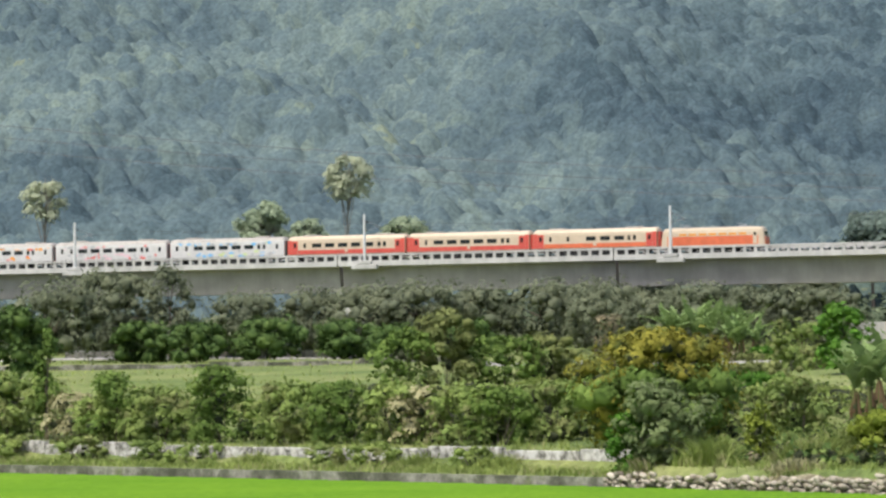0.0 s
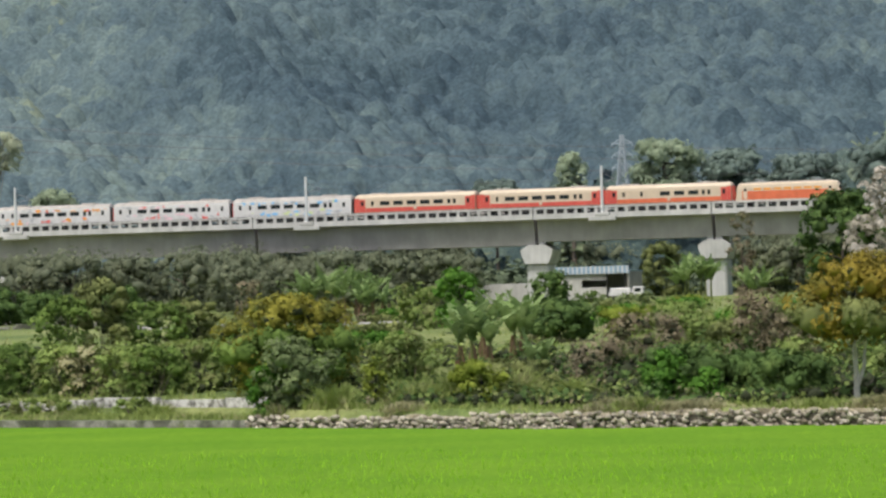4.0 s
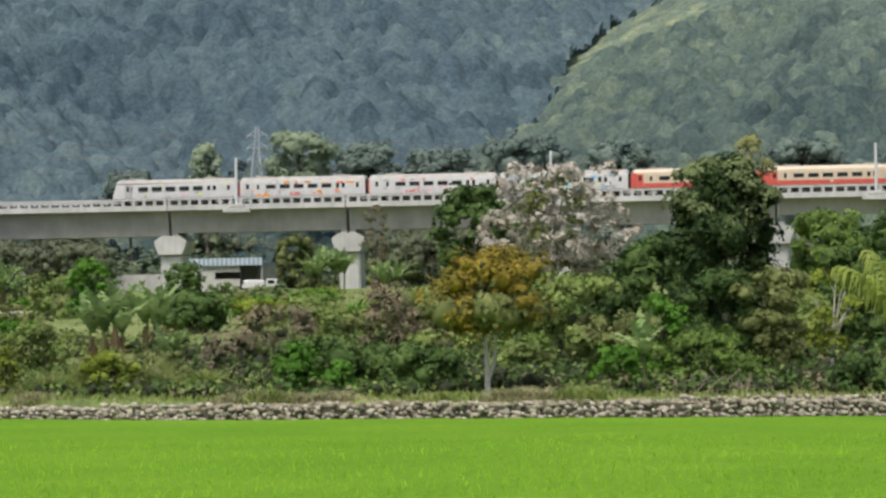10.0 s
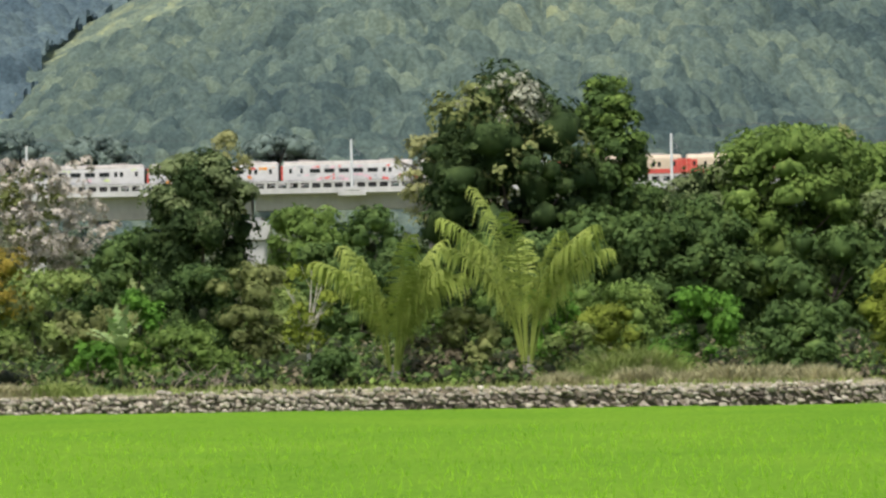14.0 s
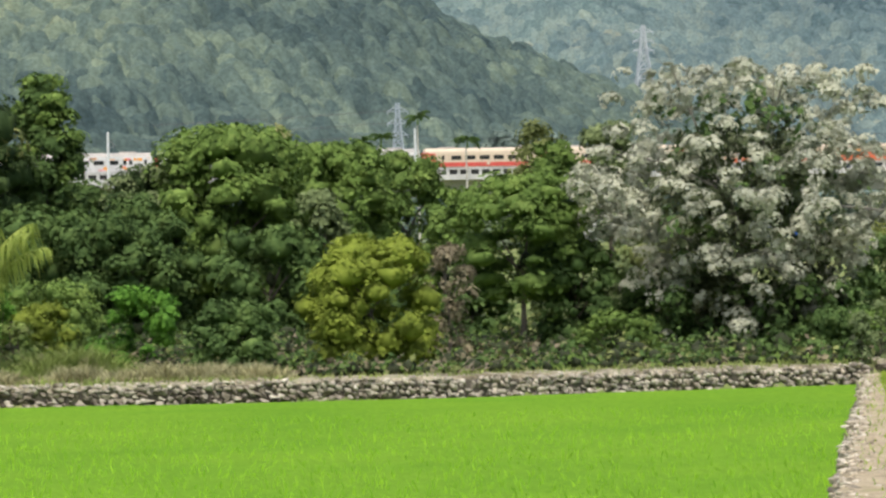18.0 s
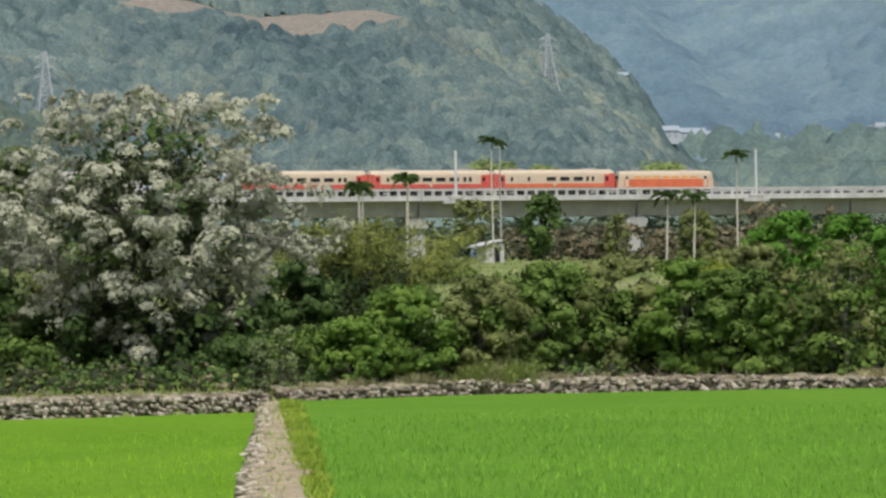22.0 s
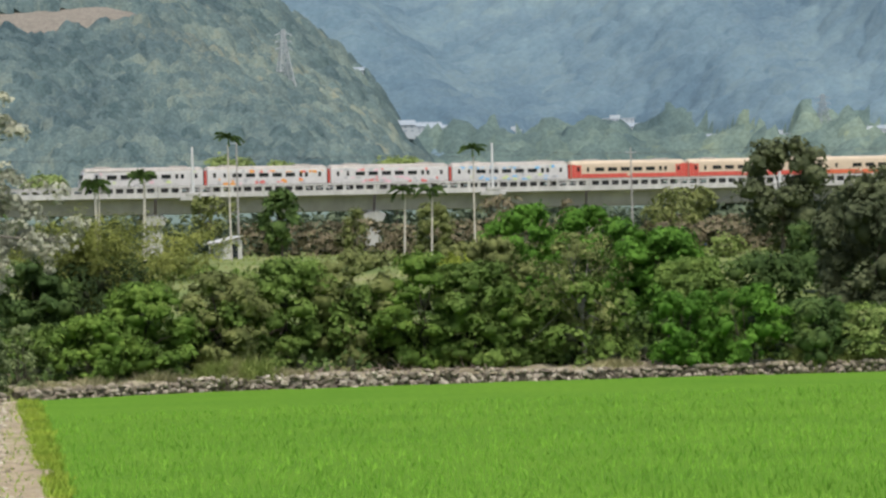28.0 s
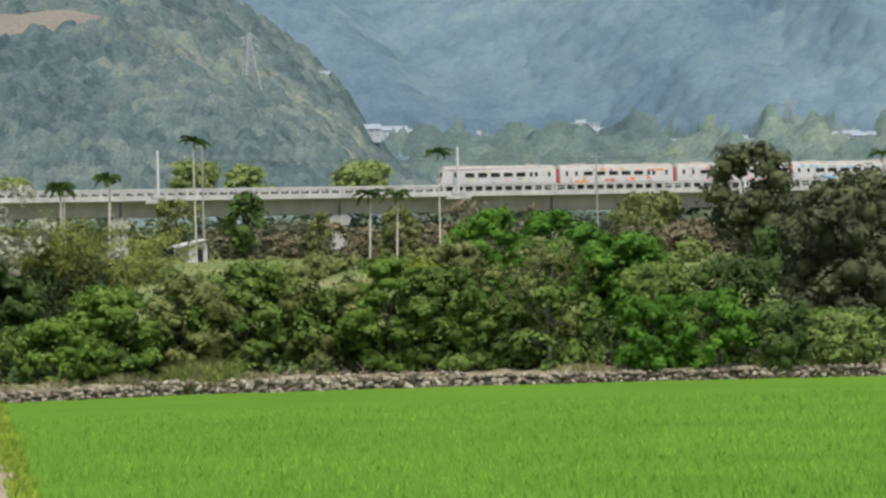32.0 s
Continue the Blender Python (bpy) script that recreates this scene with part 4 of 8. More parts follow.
def stone_wall(name, points, z0, near, r, label, small=1.0):
    """Rubble wall: earth core faced and topped with loose stones; the stretch from near[0] to near[1] in x is laid stone by stone."""
    bm = bmesh.new()
    for (x0, y0), (x1, y1) in zip(points[:-1], points[1:]):
        a = bmesh.new()
        d = math.hypot(x1 - x0, y1 - y0)
        box(a, 0, d + 0.15, 0.12, 1.0, z0 - 0.2, min(wall_top(x0), wall_top(x1)) - 0.1)
        me = bpy.data.meshes.new("tmp")
        a.to_mesh(me)
        a.free()
        me.transform(pose(x0, y0, 0, 0, 0, math.degrees(math.atan2(y1 - y0, x1 - x0))))
        bm.from_mesh(me)
        bpy.data.meshes.remove(me)
    wall = part("stone_wall", bm, M["wall_earth"])
    tagged(wall, label, "wall", kind="structure")
    kinds = [stone_mesh(r) for _ in range(7)]
    base = [(np.array([v.co for v in k.vertices]), np.array([list(p.vertices) for p in k.polygons])) for k in kinds]
    far_v, far_f, count, n_near = [], [], 0, 0
    h = z0 - 0.05
    row = 0
    while h < 1.1:
        size = r.uniform(0.24, 0.36) * small
        for x, y, ang in along(points, size * 1.28):
            if h > wall_top(x) or r.random() < (0.06 if h < wall_top(x) - 0.2 else 0.35):
                continue
            sx, sz = size * r.uniform(0.8, 2.1), size * r.uniform(0.7, 1.35)
            px = x + r.uniform(-0.08, 0.08)
            m = pose(px, y + r.uniform(0.0, 0.16) + 0.05 * row * 0.3, h + size * 0.45 + r.uniform(-0.09, 0.09), r.uniform(-14, 14), r.uniform(-16, 16), ang + r.uniform(-12, 12)) @ Matrix.Diagonal((sx, r.uniform(0.35, 0.5), sz, 1))
            k = r.randrange(7)
            if near[0] < px < near[1] and n_near < 300:
                share("stone", kinds[k], wall, m)
                n_near += 1
            else:
                v, f = base[k]
                mm = np.array(m)
                far_v.append(v @ mm[:3, :3].T + mm[:3, 3])
                far_f.append(f + count)
                count += len(v)
        h += size * 0.82
        row += 1
    rest = new("stones", mesh_np("stones", np.concatenate(far_v), np.concatenate(far_f), M["stone"]))
    rest.parent = wall
    tagged(rest, kind="stuff")


stone_wall("stone_wall", WALL_L[2:], -0.3, (-6, 22), random.Random(3), "low dry-stone wall of pale and dark field stones edging the paddy", 0.82)
stone_wall("stone_wall", WALL_R, 0.2, (60, 84), random.Random(4), "low dry-stone wall with earth on top edging the paddy", 0.8)


def earth_bank(points, rise, label, seed):
    """The bank of trodden earth and dry litter that the wall holds up."""
    m = Mat("bank_earth", 0.95)
    c = m.ramp(m.noise(0.7, 6.0, True), [(0.32, (0.12, 0.105, 0.065)), (0.48, (0.25, 0.22, 0.145)), (0.58, (0.34, 0.31, 0.22)), (0.7, (0.15, 0.17, 0.06))])
    m.colour(m.mix(1.0, c, m.ramp(m.noise(6.0, 6.0, True), [(0.3, (0.6, 0.6, 0.6)), (0.7, (1.25, 1.25, 1.25))]), "MULTIPLY"))
    m.bump(m.noise(5.0, 6.0, True), 0.8, 0.12)
    rr = np.random.default_rng(seed)
    v, f = [], []
    cols = [(0.7, -0.25), (0.78, 0.0), (1.5, rise * 0.6), (2.6, rise), (3.6, rise * 0.7), (4.6, -0.3)]
    line = along(points, 0.6)
    for x, y, a in line:
        dx, dy = -math.sin(radians(a)), math.cos(radians(a))
        for q, z in cols:
            v.append((x + dx * q, y + dy * q + rr.normal() * 0.05, wall_top(x) + 0.02 + z + rr.normal() * 0.05))
    k = len(cols)
    for i in range(len(line) - 1):
        for j in range(k - 1):
            f.append((i * k + j, (i + 1) * k + j, (i + 1) * k + j + 1, i * k + j + 1))
    tagged(new("earth_bank", mesh_np("earth_bank", np.array(v), np.array(f), m.mat)), label, "bank", kind="structure")


earth_bank(WALL_L[2:], 0.12, "low bank of earth and dry grass behind the wall", 14)
earth_bank(WALL_R, 0.2, "pale earth bank with dry litter behind the wall", 15)


def low_walls():
    """The mossy concrete kerb of the western paddy and the flaking white wall behind it."""
    bm = bmesh.new()
    r = random.Random(7)
    for (x0, y0), (x1, y1) in zip(WALL_L[:2], WALL_L[1:3]):
        n = 6
        for i in range(n):
            ax, ay = x0 + (x1 - x0) * i / n, y0 + (y1 - y0) * i / n
            bx, by = x0 + (x1 - x0) * (i + 0.998) / n, y0 + (y1 - y0) * (i + 0.998) / n
            h = 0.36 + r.uniform(-0.02, 0.02)
            vs = [bm.verts.new(p) for p in ((ax, ay, -0.5), (bx, by, -0.5), (bx, by + 0.5, -0.5), (ax, ay + 0.5, -0.5), (ax, ay, h), (bx, by, h), (bx, by + 0.5, h), (ax, ay + 0.5, h))]
            for f in ((0, 1, 5, 4), (1, 2, 6, 5), (2, 3, 7, 6), (3, 0, 4, 7), (4, 5, 6, 7)):
                bm.faces.new([vs[k] for k in f])
    bmesh.ops.recalc_face_normals(bm, faces=bm.faces)
    tagged(part("concrete_kerb", bm, M["mossy_concrete"]), "low dark mossy concrete kerb along the paddy", "kerb", kind="structure")
    wall = holder("retaining_wall", pose(-110, 222, 0.3), "flaking whitewashed retaining wall below a bank", "wall", kind="structure")
    inv = wall.matrix_world.inverted()
    for (x0, y0), (x1, y1) in zip(WALL_L[:2], WALL_L[1:3]):
        n = 9
        for i in range(n):
            ax, ay = x0 + (x1 - x0) * i / n, y0 + (y1 - y0) * i / n + 8.6
            d = math.hypot(x1 - x0, y1 - y0) / n
            p = part("wall_panel", boxes((0, d - 0.06, 0, 0.4, -0.4, r.uniform(1.05, 1.3)), bevel=0.03), M["whitewash"], wall)
            p.matrix_local = inv @ pose(ax, ay, 0.25, 0, 0, math.degrees(math.atan2(y1 - y0, x1 - x0)))


low_walls()


def terrace_wall():
    """Low dark wall that holds the upper grass terrace."""
    wall = holder("terrace_wall", pose(-187, 406, gz(-187, 406)), "low dark mossy wall across the grass terrace", "wall", kind="structure")
    inv = wall.matrix_world.inverted()
    r = random.Random(17)
    a, b, n = Vector((-218.0, 398.0, 0)), Vector((-156.0, 414.0, 0)), 18
    step = (b - a) / n
    for i in range(n):
        p = a + step * i
        ob = part("wall_panel", boxes((0, step.length - 0.05, 0, 0.4, -0.5, r.uniform(0.45, 0.7)), bevel=0.03), M["mossy_concrete"], wall)
        ob.matrix_local = inv @ pose(p.x, p.y, gz(p.x, p.y), 0, 0, math.degrees(math.atan2(step.y, step.x)))


terrace_wall()


def path_edge(y):
    """Where the bare earth gives way to weeds, from the path's line."""
    return float(np.interp(y, [70, 100, 178], [1.6, 1.2, 0.35]))


def rice_edge(y):
    """Where the eastern paddy begins, from the path's line."""
    return np.interp(y, [70, 100, 178], [2.1, 1.9, 1.4])


def path_strip():
    """Earth path between the paddies, faced with rubble on its lower side."""
    m = Mat("trodden_earth", 0.95)
    c = m.ramp(m.noise(0.8, 6.0, True), [(0.3, (0.23, 0.185, 0.11)), (0.5, (0.41, 0.34, 0.225)), (0.6, (0.34, 0.28, 0.18)), (0.72, (0.25, 0.26, 0.09))])
    m.colour(m.mix(1.0, c, m.ramp(m.noise(7.0, 5.0, True), [(0.3, (0.7, 0.7, 0.7)), (0.7, (1.15, 1.15, 1.15))]), "MULTIPLY"))
    m.bump(m.noise(6.0, 6.0, True), 0.7, 0.06)
    ys = np.arange(12, 179.5, 0.7)
    xs = path_x(ys)
    rr = np.random.default_rng(5)
    cols = [(-0.62, -0.5), (-0.56, 0.32), (-0.3, 0.42), (0.3, 0.46), (0.9, 0.45), (1.45, 0.41), (1.8, 0.28), (2.25, -0.1)]
    v = np.concatenate([np.stack([xs + a * 0.98 + rr.normal(size=len(ys)) * 0.05, ys, z + rr.normal(size=len(ys)) * 0.03], 1) for a, z in cols])
    n, k = len(ys), len(cols)
    f = [[j * n + i, (j + 1) * n + i, (j + 1) * n + i + 1, j * n + i + 1] for j in range(k - 1) for i in range(n - 1)]
    ob = new("field_path", mesh_np("field_path", v, np.array(f), m.mat))
    tagged(ob, "narrow trodden earth path between two paddies", "path", kind="structure")
    r = random.Random(12)
    kinds = [stone_mesh(r) for _ in range(5)]
    y = 74.0
    while y < 178:
        for lvl in (-0.1, 0.26):
            x = float(path_x(y)) - 0.56 + r.uniform(-0.07, 0.1) + (0.2 if lvl > 0.4 else 0)
            share("stone", r.choice(kinds), ob, pose(x, y + r.uniform(-0.15, 0.15), lvl, r.uniform(-20, 20), r.uniform(-20, 20), r.uniform(0, 360)) @ Matrix.Diagonal((r.uniform(0.2, 0.36), r.uniform(0.25, 0.5), r.uniform(0.2, 0.3), 1)))
        y += 0.7 if y < 140 else 1.6
    # loose rubble trodden into the left half of the path
    base = [(np.array([v.co for v in k.vertices]), np.array([list(p.vertices) for p in k.polygons])) for k in kinds]
    vs, fs, count = [], [], 0
    for _ in range(700):
        y = 68 + 110 * r.random() ** 1.3
        x = float(path_x(y)) + (r.gauss(-0.28, 0.2) if r.random() < 0.7 else r.uniform(-0.4, path_edge(y)))
        q = r.uniform(0.08, 0.3)
        m = np.array(pose(x, y, 0.43, r.uniform(-12, 12), r.uniform(-12, 12), r.uniform(0, 360)) @ Matrix.Diagonal((q, q * r.uniform(0.7, 1.4), r.uniform(0.06, 0.12), 1)))
        v0, f0 = r.choice(base)
        vs.append(v0 @ m[:3, :3].T + m[:3, 3])
        fs.append(f0 + count)
        count += len(v0)
    rubble = new("rubble", mesh_np("rubble", np.concatenate(vs), np.concatenate(fs), M["pale_stone"]))
    rubble.parent = ob
    tagged(rubble, kind="stuff")


path_strip()


def farm_lane():
    """Pale concrete lane across the western terraces, with a low grey wall behind its far stretch."""
    pts = [(-270, 476), (-206, 472), (-189, 466), (-160, 420), (-150, 398), (-129, 379), (-100, 372)]
    line = along(pts, 4.0) + [(-100, 372, 0)]
    v = []
    for x, y, a in line:
        c, s = math.cos(radians(a + 90)), math.sin(radians(a + 90))
        for q in (-1.9, -1.7, 1.7, 1.9):
            px, py = x + c * q, y + s * q
            v.append((px, py, gz(px, py) + (0.16 if abs(q) < 1.8 else -0.3)))
    f = [(4 * i + j, 4 * i + 4 + j, 4 * i + 5 + j, 4 * i + 1 + j) for i in range(len(line) - 1) for j in range(3)]
    tagged(new("farm_lane", mesh_np("farm_lane", np.array(v), np.array(f)[:, ::-1], M["concrete"])), "pale concrete farm lane across the terraces", "lane", kind="structure")
    wall = holder("lane_wall", pose(-230, 477, gz(-230, 477)), "low dark grey concrete wall along the lane", "wall", kind="structure")
    for i in range(11):
        x, y = -244 + 5 * i, 478.6 - 0.22 * 5 * i * 0.3
        p = part("wall_panel", boxes((0, 4.9, 0, 0.3, -0.5, 0.95), bevel=0.03), M["concrete_dark"], wall)
        p.matrix_local = wall.matrix_world.inverted() @ pose(x, y, gz(x, y), 0, 0, -4)


farm_lane()


def path_weeds():
    """Yellow-green weeds and dry grass along the path's edges."""
    r = np.random.default_rng(91)
    n = 16000
    y = 68 + 111 * r.random(n)
    edge = np.interp(y, [70, 100, 178], [1.6, 1.2, 0.35])
    off = np.where(r.random(n) < 0.93, edge + (rice_edge(y) + 0.1 - edge) * r.random(n) + r.normal(size=n) * 0.08, 0.5 + r.normal(size=n) * 0.5)
    keep = np.sin(y * 0.35) + np.sin(y * 0.9 + 2) + 1.2 * r.normal(size=n) > np.interp(y, [70, 95, 120], [1.8, 0.6, -0.8])
    x, y = (path_x(y) + off)[keep], y[keep]
    v, f = blades(r, np.stack([x, y, np.full(len(x), 0.3)], 1), r.uniform(0.12, 0.42, len(x)), r.uniform(0.03, 0.07, len(x)), 0.8)
    tagged(new("path_weeds", mesh_np("path_weeds", v, f, M["path_weed"])), "yellow-green weeds along the earth path", "weeds", kind="stuff")


def leaves(r, c, nrm, length, width):
    """Folded diamond leaves at points c facing nrm; arrays of sizes."""
    n = len(c)
    nrm = nrm / (np.linalg.norm(nrm, axis=1, keepdims=True) + 1e-9)
    t = r.normal(size=(n, 3))
    t -= nrm * np.sum(t * nrm, 1, keepdims=True)
    t /= np.linalg.norm(t, axis=1, keepdims=True) + 1e-9
    b = np.cross(nrm, t)
    L, Wd = length[:, None] / 2, width[:, None] / 2
    v = np.stack([c - t * L, c + b * Wd + nrm * Wd * 0.3, c + t * L, c - b * Wd + nrm * Wd * 0.3], 1).reshape(-1, 3)
    k = np.arange(n)[:, None] * 4
    f = np.concatenate([k + [0, 1, 2], k + [0, 2, 3]], 0)
    return v, f


def blades(r, base, height, width, lean):
    """Grass blades as tall thin triangles with a bend."""
    n = len(base)
    a = r.uniform(0, 2 * np.pi, n)
    d = np.stack([np.cos(a), np.sin(a), np.zeros(n)], 1)
    l = (r.uniform(0.2, 1.0, n) * lean)[:, None] * height[:, None]
    ang = r.uniform(0, 2 * np.pi, n)
    o = np.stack([np.cos(ang), np.sin(ang), np.zeros(n)], 1) * width[:, None] / 2
    up = np.zeros((n, 3))
    up[:, 2] = height
    mid = base + up * 0.6 + d * l * 0.35
    tip = base + up + d * l
    v = np.stack([base - o, base + o, mid + o * 0.8, mid - o * 0.8, tip], 1).reshape(-1, 3)
    k = np.arange(n)[:, None] * 5
    f = np.concatenate([k + [0, 1, 2], k + [0, 2, 3], k + [3, 2, 4]], 0)
    return v, f


def paddy(name, side, level, seed):
    """A field of young rice: dense leafy canopy with countless blade tips."""
    r = np.random.default_rng(seed)
    ys = np.arange(20, 236, 1.2)
    cols = np.linspace(0, 1, 90)
    yy, tt = np.meshgrid(ys, cols, indexing="ij")
    if side < 0:
        x1, x0 = path_x(yy) - 0.74, np.minimum(-0.62 * yy - 10, -20)
    else:
        x0, x1 = path_x(yy) + rice_edge(yy), 0.75 * yy + 14
    xx = x0 + (x1 - x0) * tt
    lim = wall_y(xx) - 0.12
    yc = np.minimum(yy, lim)
    z = level + 0.02 * fbm(xx, yc, 14.0, seed + 1, 1)
    z = z - 0.45 * (yy > lim)
    n, k = xx.shape
    i, j = np.meshgrid(np.arange(n - 1), np.arange(k - 1), indexing="ij")
    i, j = i.ravel(), j.ravel()
    f = np.stack([i * k + j, i * k + j + 1, (i + 1) * k + j + 1, (i + 1) * k + j], 1)
    v = np.stack([xx.ravel(), yc.ravel(), z.ravel() - 0.06], 1)
    me = mesh_np("rice_canopy", v, f, M["rice_bed"] if side < 0 else M["rice_bed_east"])
    me.polygons.foreach_set("use_smooth", np.ones(len(f), bool))
    field = tagged(new("rice_field", me), "bright green paddy of young rice", "rice field", kind="stuff")
    n = 26000 if side < 0 else 34000
    y = 60 + 90 * r.random(n) ** 1.5
    if side < 0:
        x0, x1 = -0.5 * y - 8, path_x(y) - 0.8
    else:
        x0, x1 = path_x(y) + rice_edge(y) + 0.05, 0.62 * y + 10
    x = x0 + (x1 - x0) * r.random(n)
    ok = y < wall_y(x) - 0.3
    x, y = x[ok], y[ok]
    n = len(x)
    z = level + 0.02 * fbm(x, y, 14.0, seed + 1, 1)
    v, f = blades(r, np.stack([x, y, z - 0.1], 1), r.uniform(0.14, 0.34, n), r.uniform(0.02, 0.05, n), 0.8)
    b = new("rice_blades", mesh_np("rice_blades", v, f, M["rice"] if side < 0 else M["rice_east"]))
    b.parent = field
    tagged(b, kind="stuff")


def rice_bed(name, a, b):
    m = Mat(name, 1.0)
    m.bsdf.inputs["Specular IOR Level"].default_value = 0.05
    c = m.ramp(m.noise(0.10, 4.0, True), [(0.3, a), (0.7, b)])
    d = m.ramp(m.noise(4.5, 6.0, True, (1.0, 0.25, 1.0)), [(0.3, (0.74, 0.79, 0.7)), (0.7, (1.16, 1.13, 1.1))])
    m.colour(m.mix(1.0, c, d, "MULTIPLY"))
    m.bump(m.noise(9.0, 6.0, True), 0.5, 0.08)
    return m.mat


M["rice_bed"] = rice_bed("rice_canopy", (0.108, 0.232, 0.017), (0.148, 0.276, 0.022))
M["rice_bed_east"] = rice_bed("rice_canopy_deep", (0.097, 0.216, 0.023), (0.126, 0.252, 0.028))
M["rice_east"] = leafy("rice_deep", (0.18, 0.36, 0.043), (0.24, 0.46, 0.06), (0.31, 0.55, 0.08), big=0.12, thin=0.45, clump=1.2, vary=0.2)
paddy("rice_field", -1, 0.0, 21)
paddy("rice_field", 1, 0.5, 22)

M["path_weed"] = leafy("path_weed", (0.16, 0.27, 0.03), (0.25, 0.37, 0.045), (0.44, 0.48, 0.09), clump=0.5)
path_weeds()

# ---- plants ----
ICO = None


def ico():
    global ICO
    if ICO is None:
        bm = bmesh.new()
        bmesh.ops.create_icosphere(bm, subdivisions=1, radius=1.0)
        ICO = (np.array([v.co for v in bm.verts]), np.array([[v.index for v in f.verts] for f in bm.faces]))
        bm.free()
    return ICO



def lobes(r, w, h, z0, n, flat=0.7):
    """Centres and radii of a crown's rounded masses, spread through an egg-shaped outline of width w from z0 to h."""
    out = []
    n = int(n * 2.6)
    ch = h - z0
    low = 0.62 if z0 < 0.08 * h else 0.42
    for i in range(n):
        a, u = r.uniform(0, 2 * np.pi), (i + r.uniform(0, 1)) / n
        prof = low + (1 - low) * math.sin(math.pi * min(1.0, u * 0.62 + 0.12)) if u < 0.6 else math.sqrt(max(0.0, 1 - ((u - 0.55) / 0.47) ** 2))
        lr = min(w * r.uniform(0.08, 0.2), 0.34 * h)
        rad = max(0.0, w / 2 * prof - lr * 0.6) * math.sqrt(r.uniform(0.3, 1.0)) * r.uniform(0.9, 1.08)
        z = z0 + ch * u
        z = min(max(z, z0 + lr * flat * 0.6), h - lr * flat * 0.9)
        out.append((rad * math.cos(a), rad * math.sin(a), z, lr, lr * flat))
    return np.array(out)


def crown_mesh(name, r, lob, count, leaf, mat, core=0.74, aspect=0.55, droop=0.0, spread=0.25, tight=0.85, body=0.0):
    """Leaves in drooping sprays over the crown's masses, with a rough core behind them, dark in place of inner shade.
    """
    p = lob[:, 3] * lob[:, 4]
    ns = max(12, count // 8)
    k = r.choice(len(lob), ns, p=p / p.sum())
    u = r.normal(size=(ns, 3))
    u /= np.linalg.norm(u, axis=1, keepdims=True)
    u[:, 2] = np.where((u[:, 2] < 0.0) & (r.random(ns) < 0.6), -u[:, 2], u[:, 2])
    rad = np.where(r.random(ns) < 0.16, r.uniform(0.45, 0.8, ns), r.uniform(1 - spread, 1 + spread * 0.7, ns))[:, None]
    sc = lob[k, :3] + u * rad * np.stack([lob[k, 3], lob[k, 3], lob[k, 4]], 1)
    sn = u + r.normal(size=(ns, 3)) * 0.22 + np.array([0, 0, 0.35])
    sn /= np.linalg.norm(sn, axis=1, keepdims=True)
    q = r.integers(ns, size=count)
    off = r.normal(size=(count, 3)) * leaf * tight
    off -= sn[q] * np.sum(off * sn[q], 1, keepdims=True)
    rho = np.linalg.norm(off, axis=1, keepdims=True) / leaf
    c = sc[q] + off - sn[q] * rho ** 2 * leaf * 0.16 + r.normal(size=(count, 3)) * leaf * 0.12
    nrm = sn[q] + off / leaf * 0.3 + r.normal(size=(count, 3)) * 0.2
    c[:, 2] -= droop * r.random(count)
    size = 1.12 * leaf * r.uniform(0.6, 1.4, count)
    v, f = leaves(r, c, nrm, size, size * aspect * (1.35 if aspect > 0.4 else 1.0))
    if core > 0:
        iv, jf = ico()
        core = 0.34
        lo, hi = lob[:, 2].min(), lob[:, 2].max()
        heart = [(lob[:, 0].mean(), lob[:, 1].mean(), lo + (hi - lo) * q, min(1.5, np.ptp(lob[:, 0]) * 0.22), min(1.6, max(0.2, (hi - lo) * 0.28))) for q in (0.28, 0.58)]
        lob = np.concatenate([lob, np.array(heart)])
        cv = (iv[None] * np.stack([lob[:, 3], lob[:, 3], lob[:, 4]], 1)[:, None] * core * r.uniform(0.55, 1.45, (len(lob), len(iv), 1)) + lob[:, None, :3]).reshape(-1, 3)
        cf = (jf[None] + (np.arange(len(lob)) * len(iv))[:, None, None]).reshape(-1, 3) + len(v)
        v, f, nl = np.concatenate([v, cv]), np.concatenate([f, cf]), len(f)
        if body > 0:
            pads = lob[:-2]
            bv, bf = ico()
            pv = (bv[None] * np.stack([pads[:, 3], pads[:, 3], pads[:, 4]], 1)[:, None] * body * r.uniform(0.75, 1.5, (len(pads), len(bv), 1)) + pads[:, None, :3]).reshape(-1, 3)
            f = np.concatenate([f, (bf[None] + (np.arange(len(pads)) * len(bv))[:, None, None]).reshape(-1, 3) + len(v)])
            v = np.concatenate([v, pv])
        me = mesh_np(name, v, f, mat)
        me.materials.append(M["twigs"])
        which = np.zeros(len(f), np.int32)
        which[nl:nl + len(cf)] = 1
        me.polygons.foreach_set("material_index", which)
        return me
    return mesh_np(name, v, f, mat)


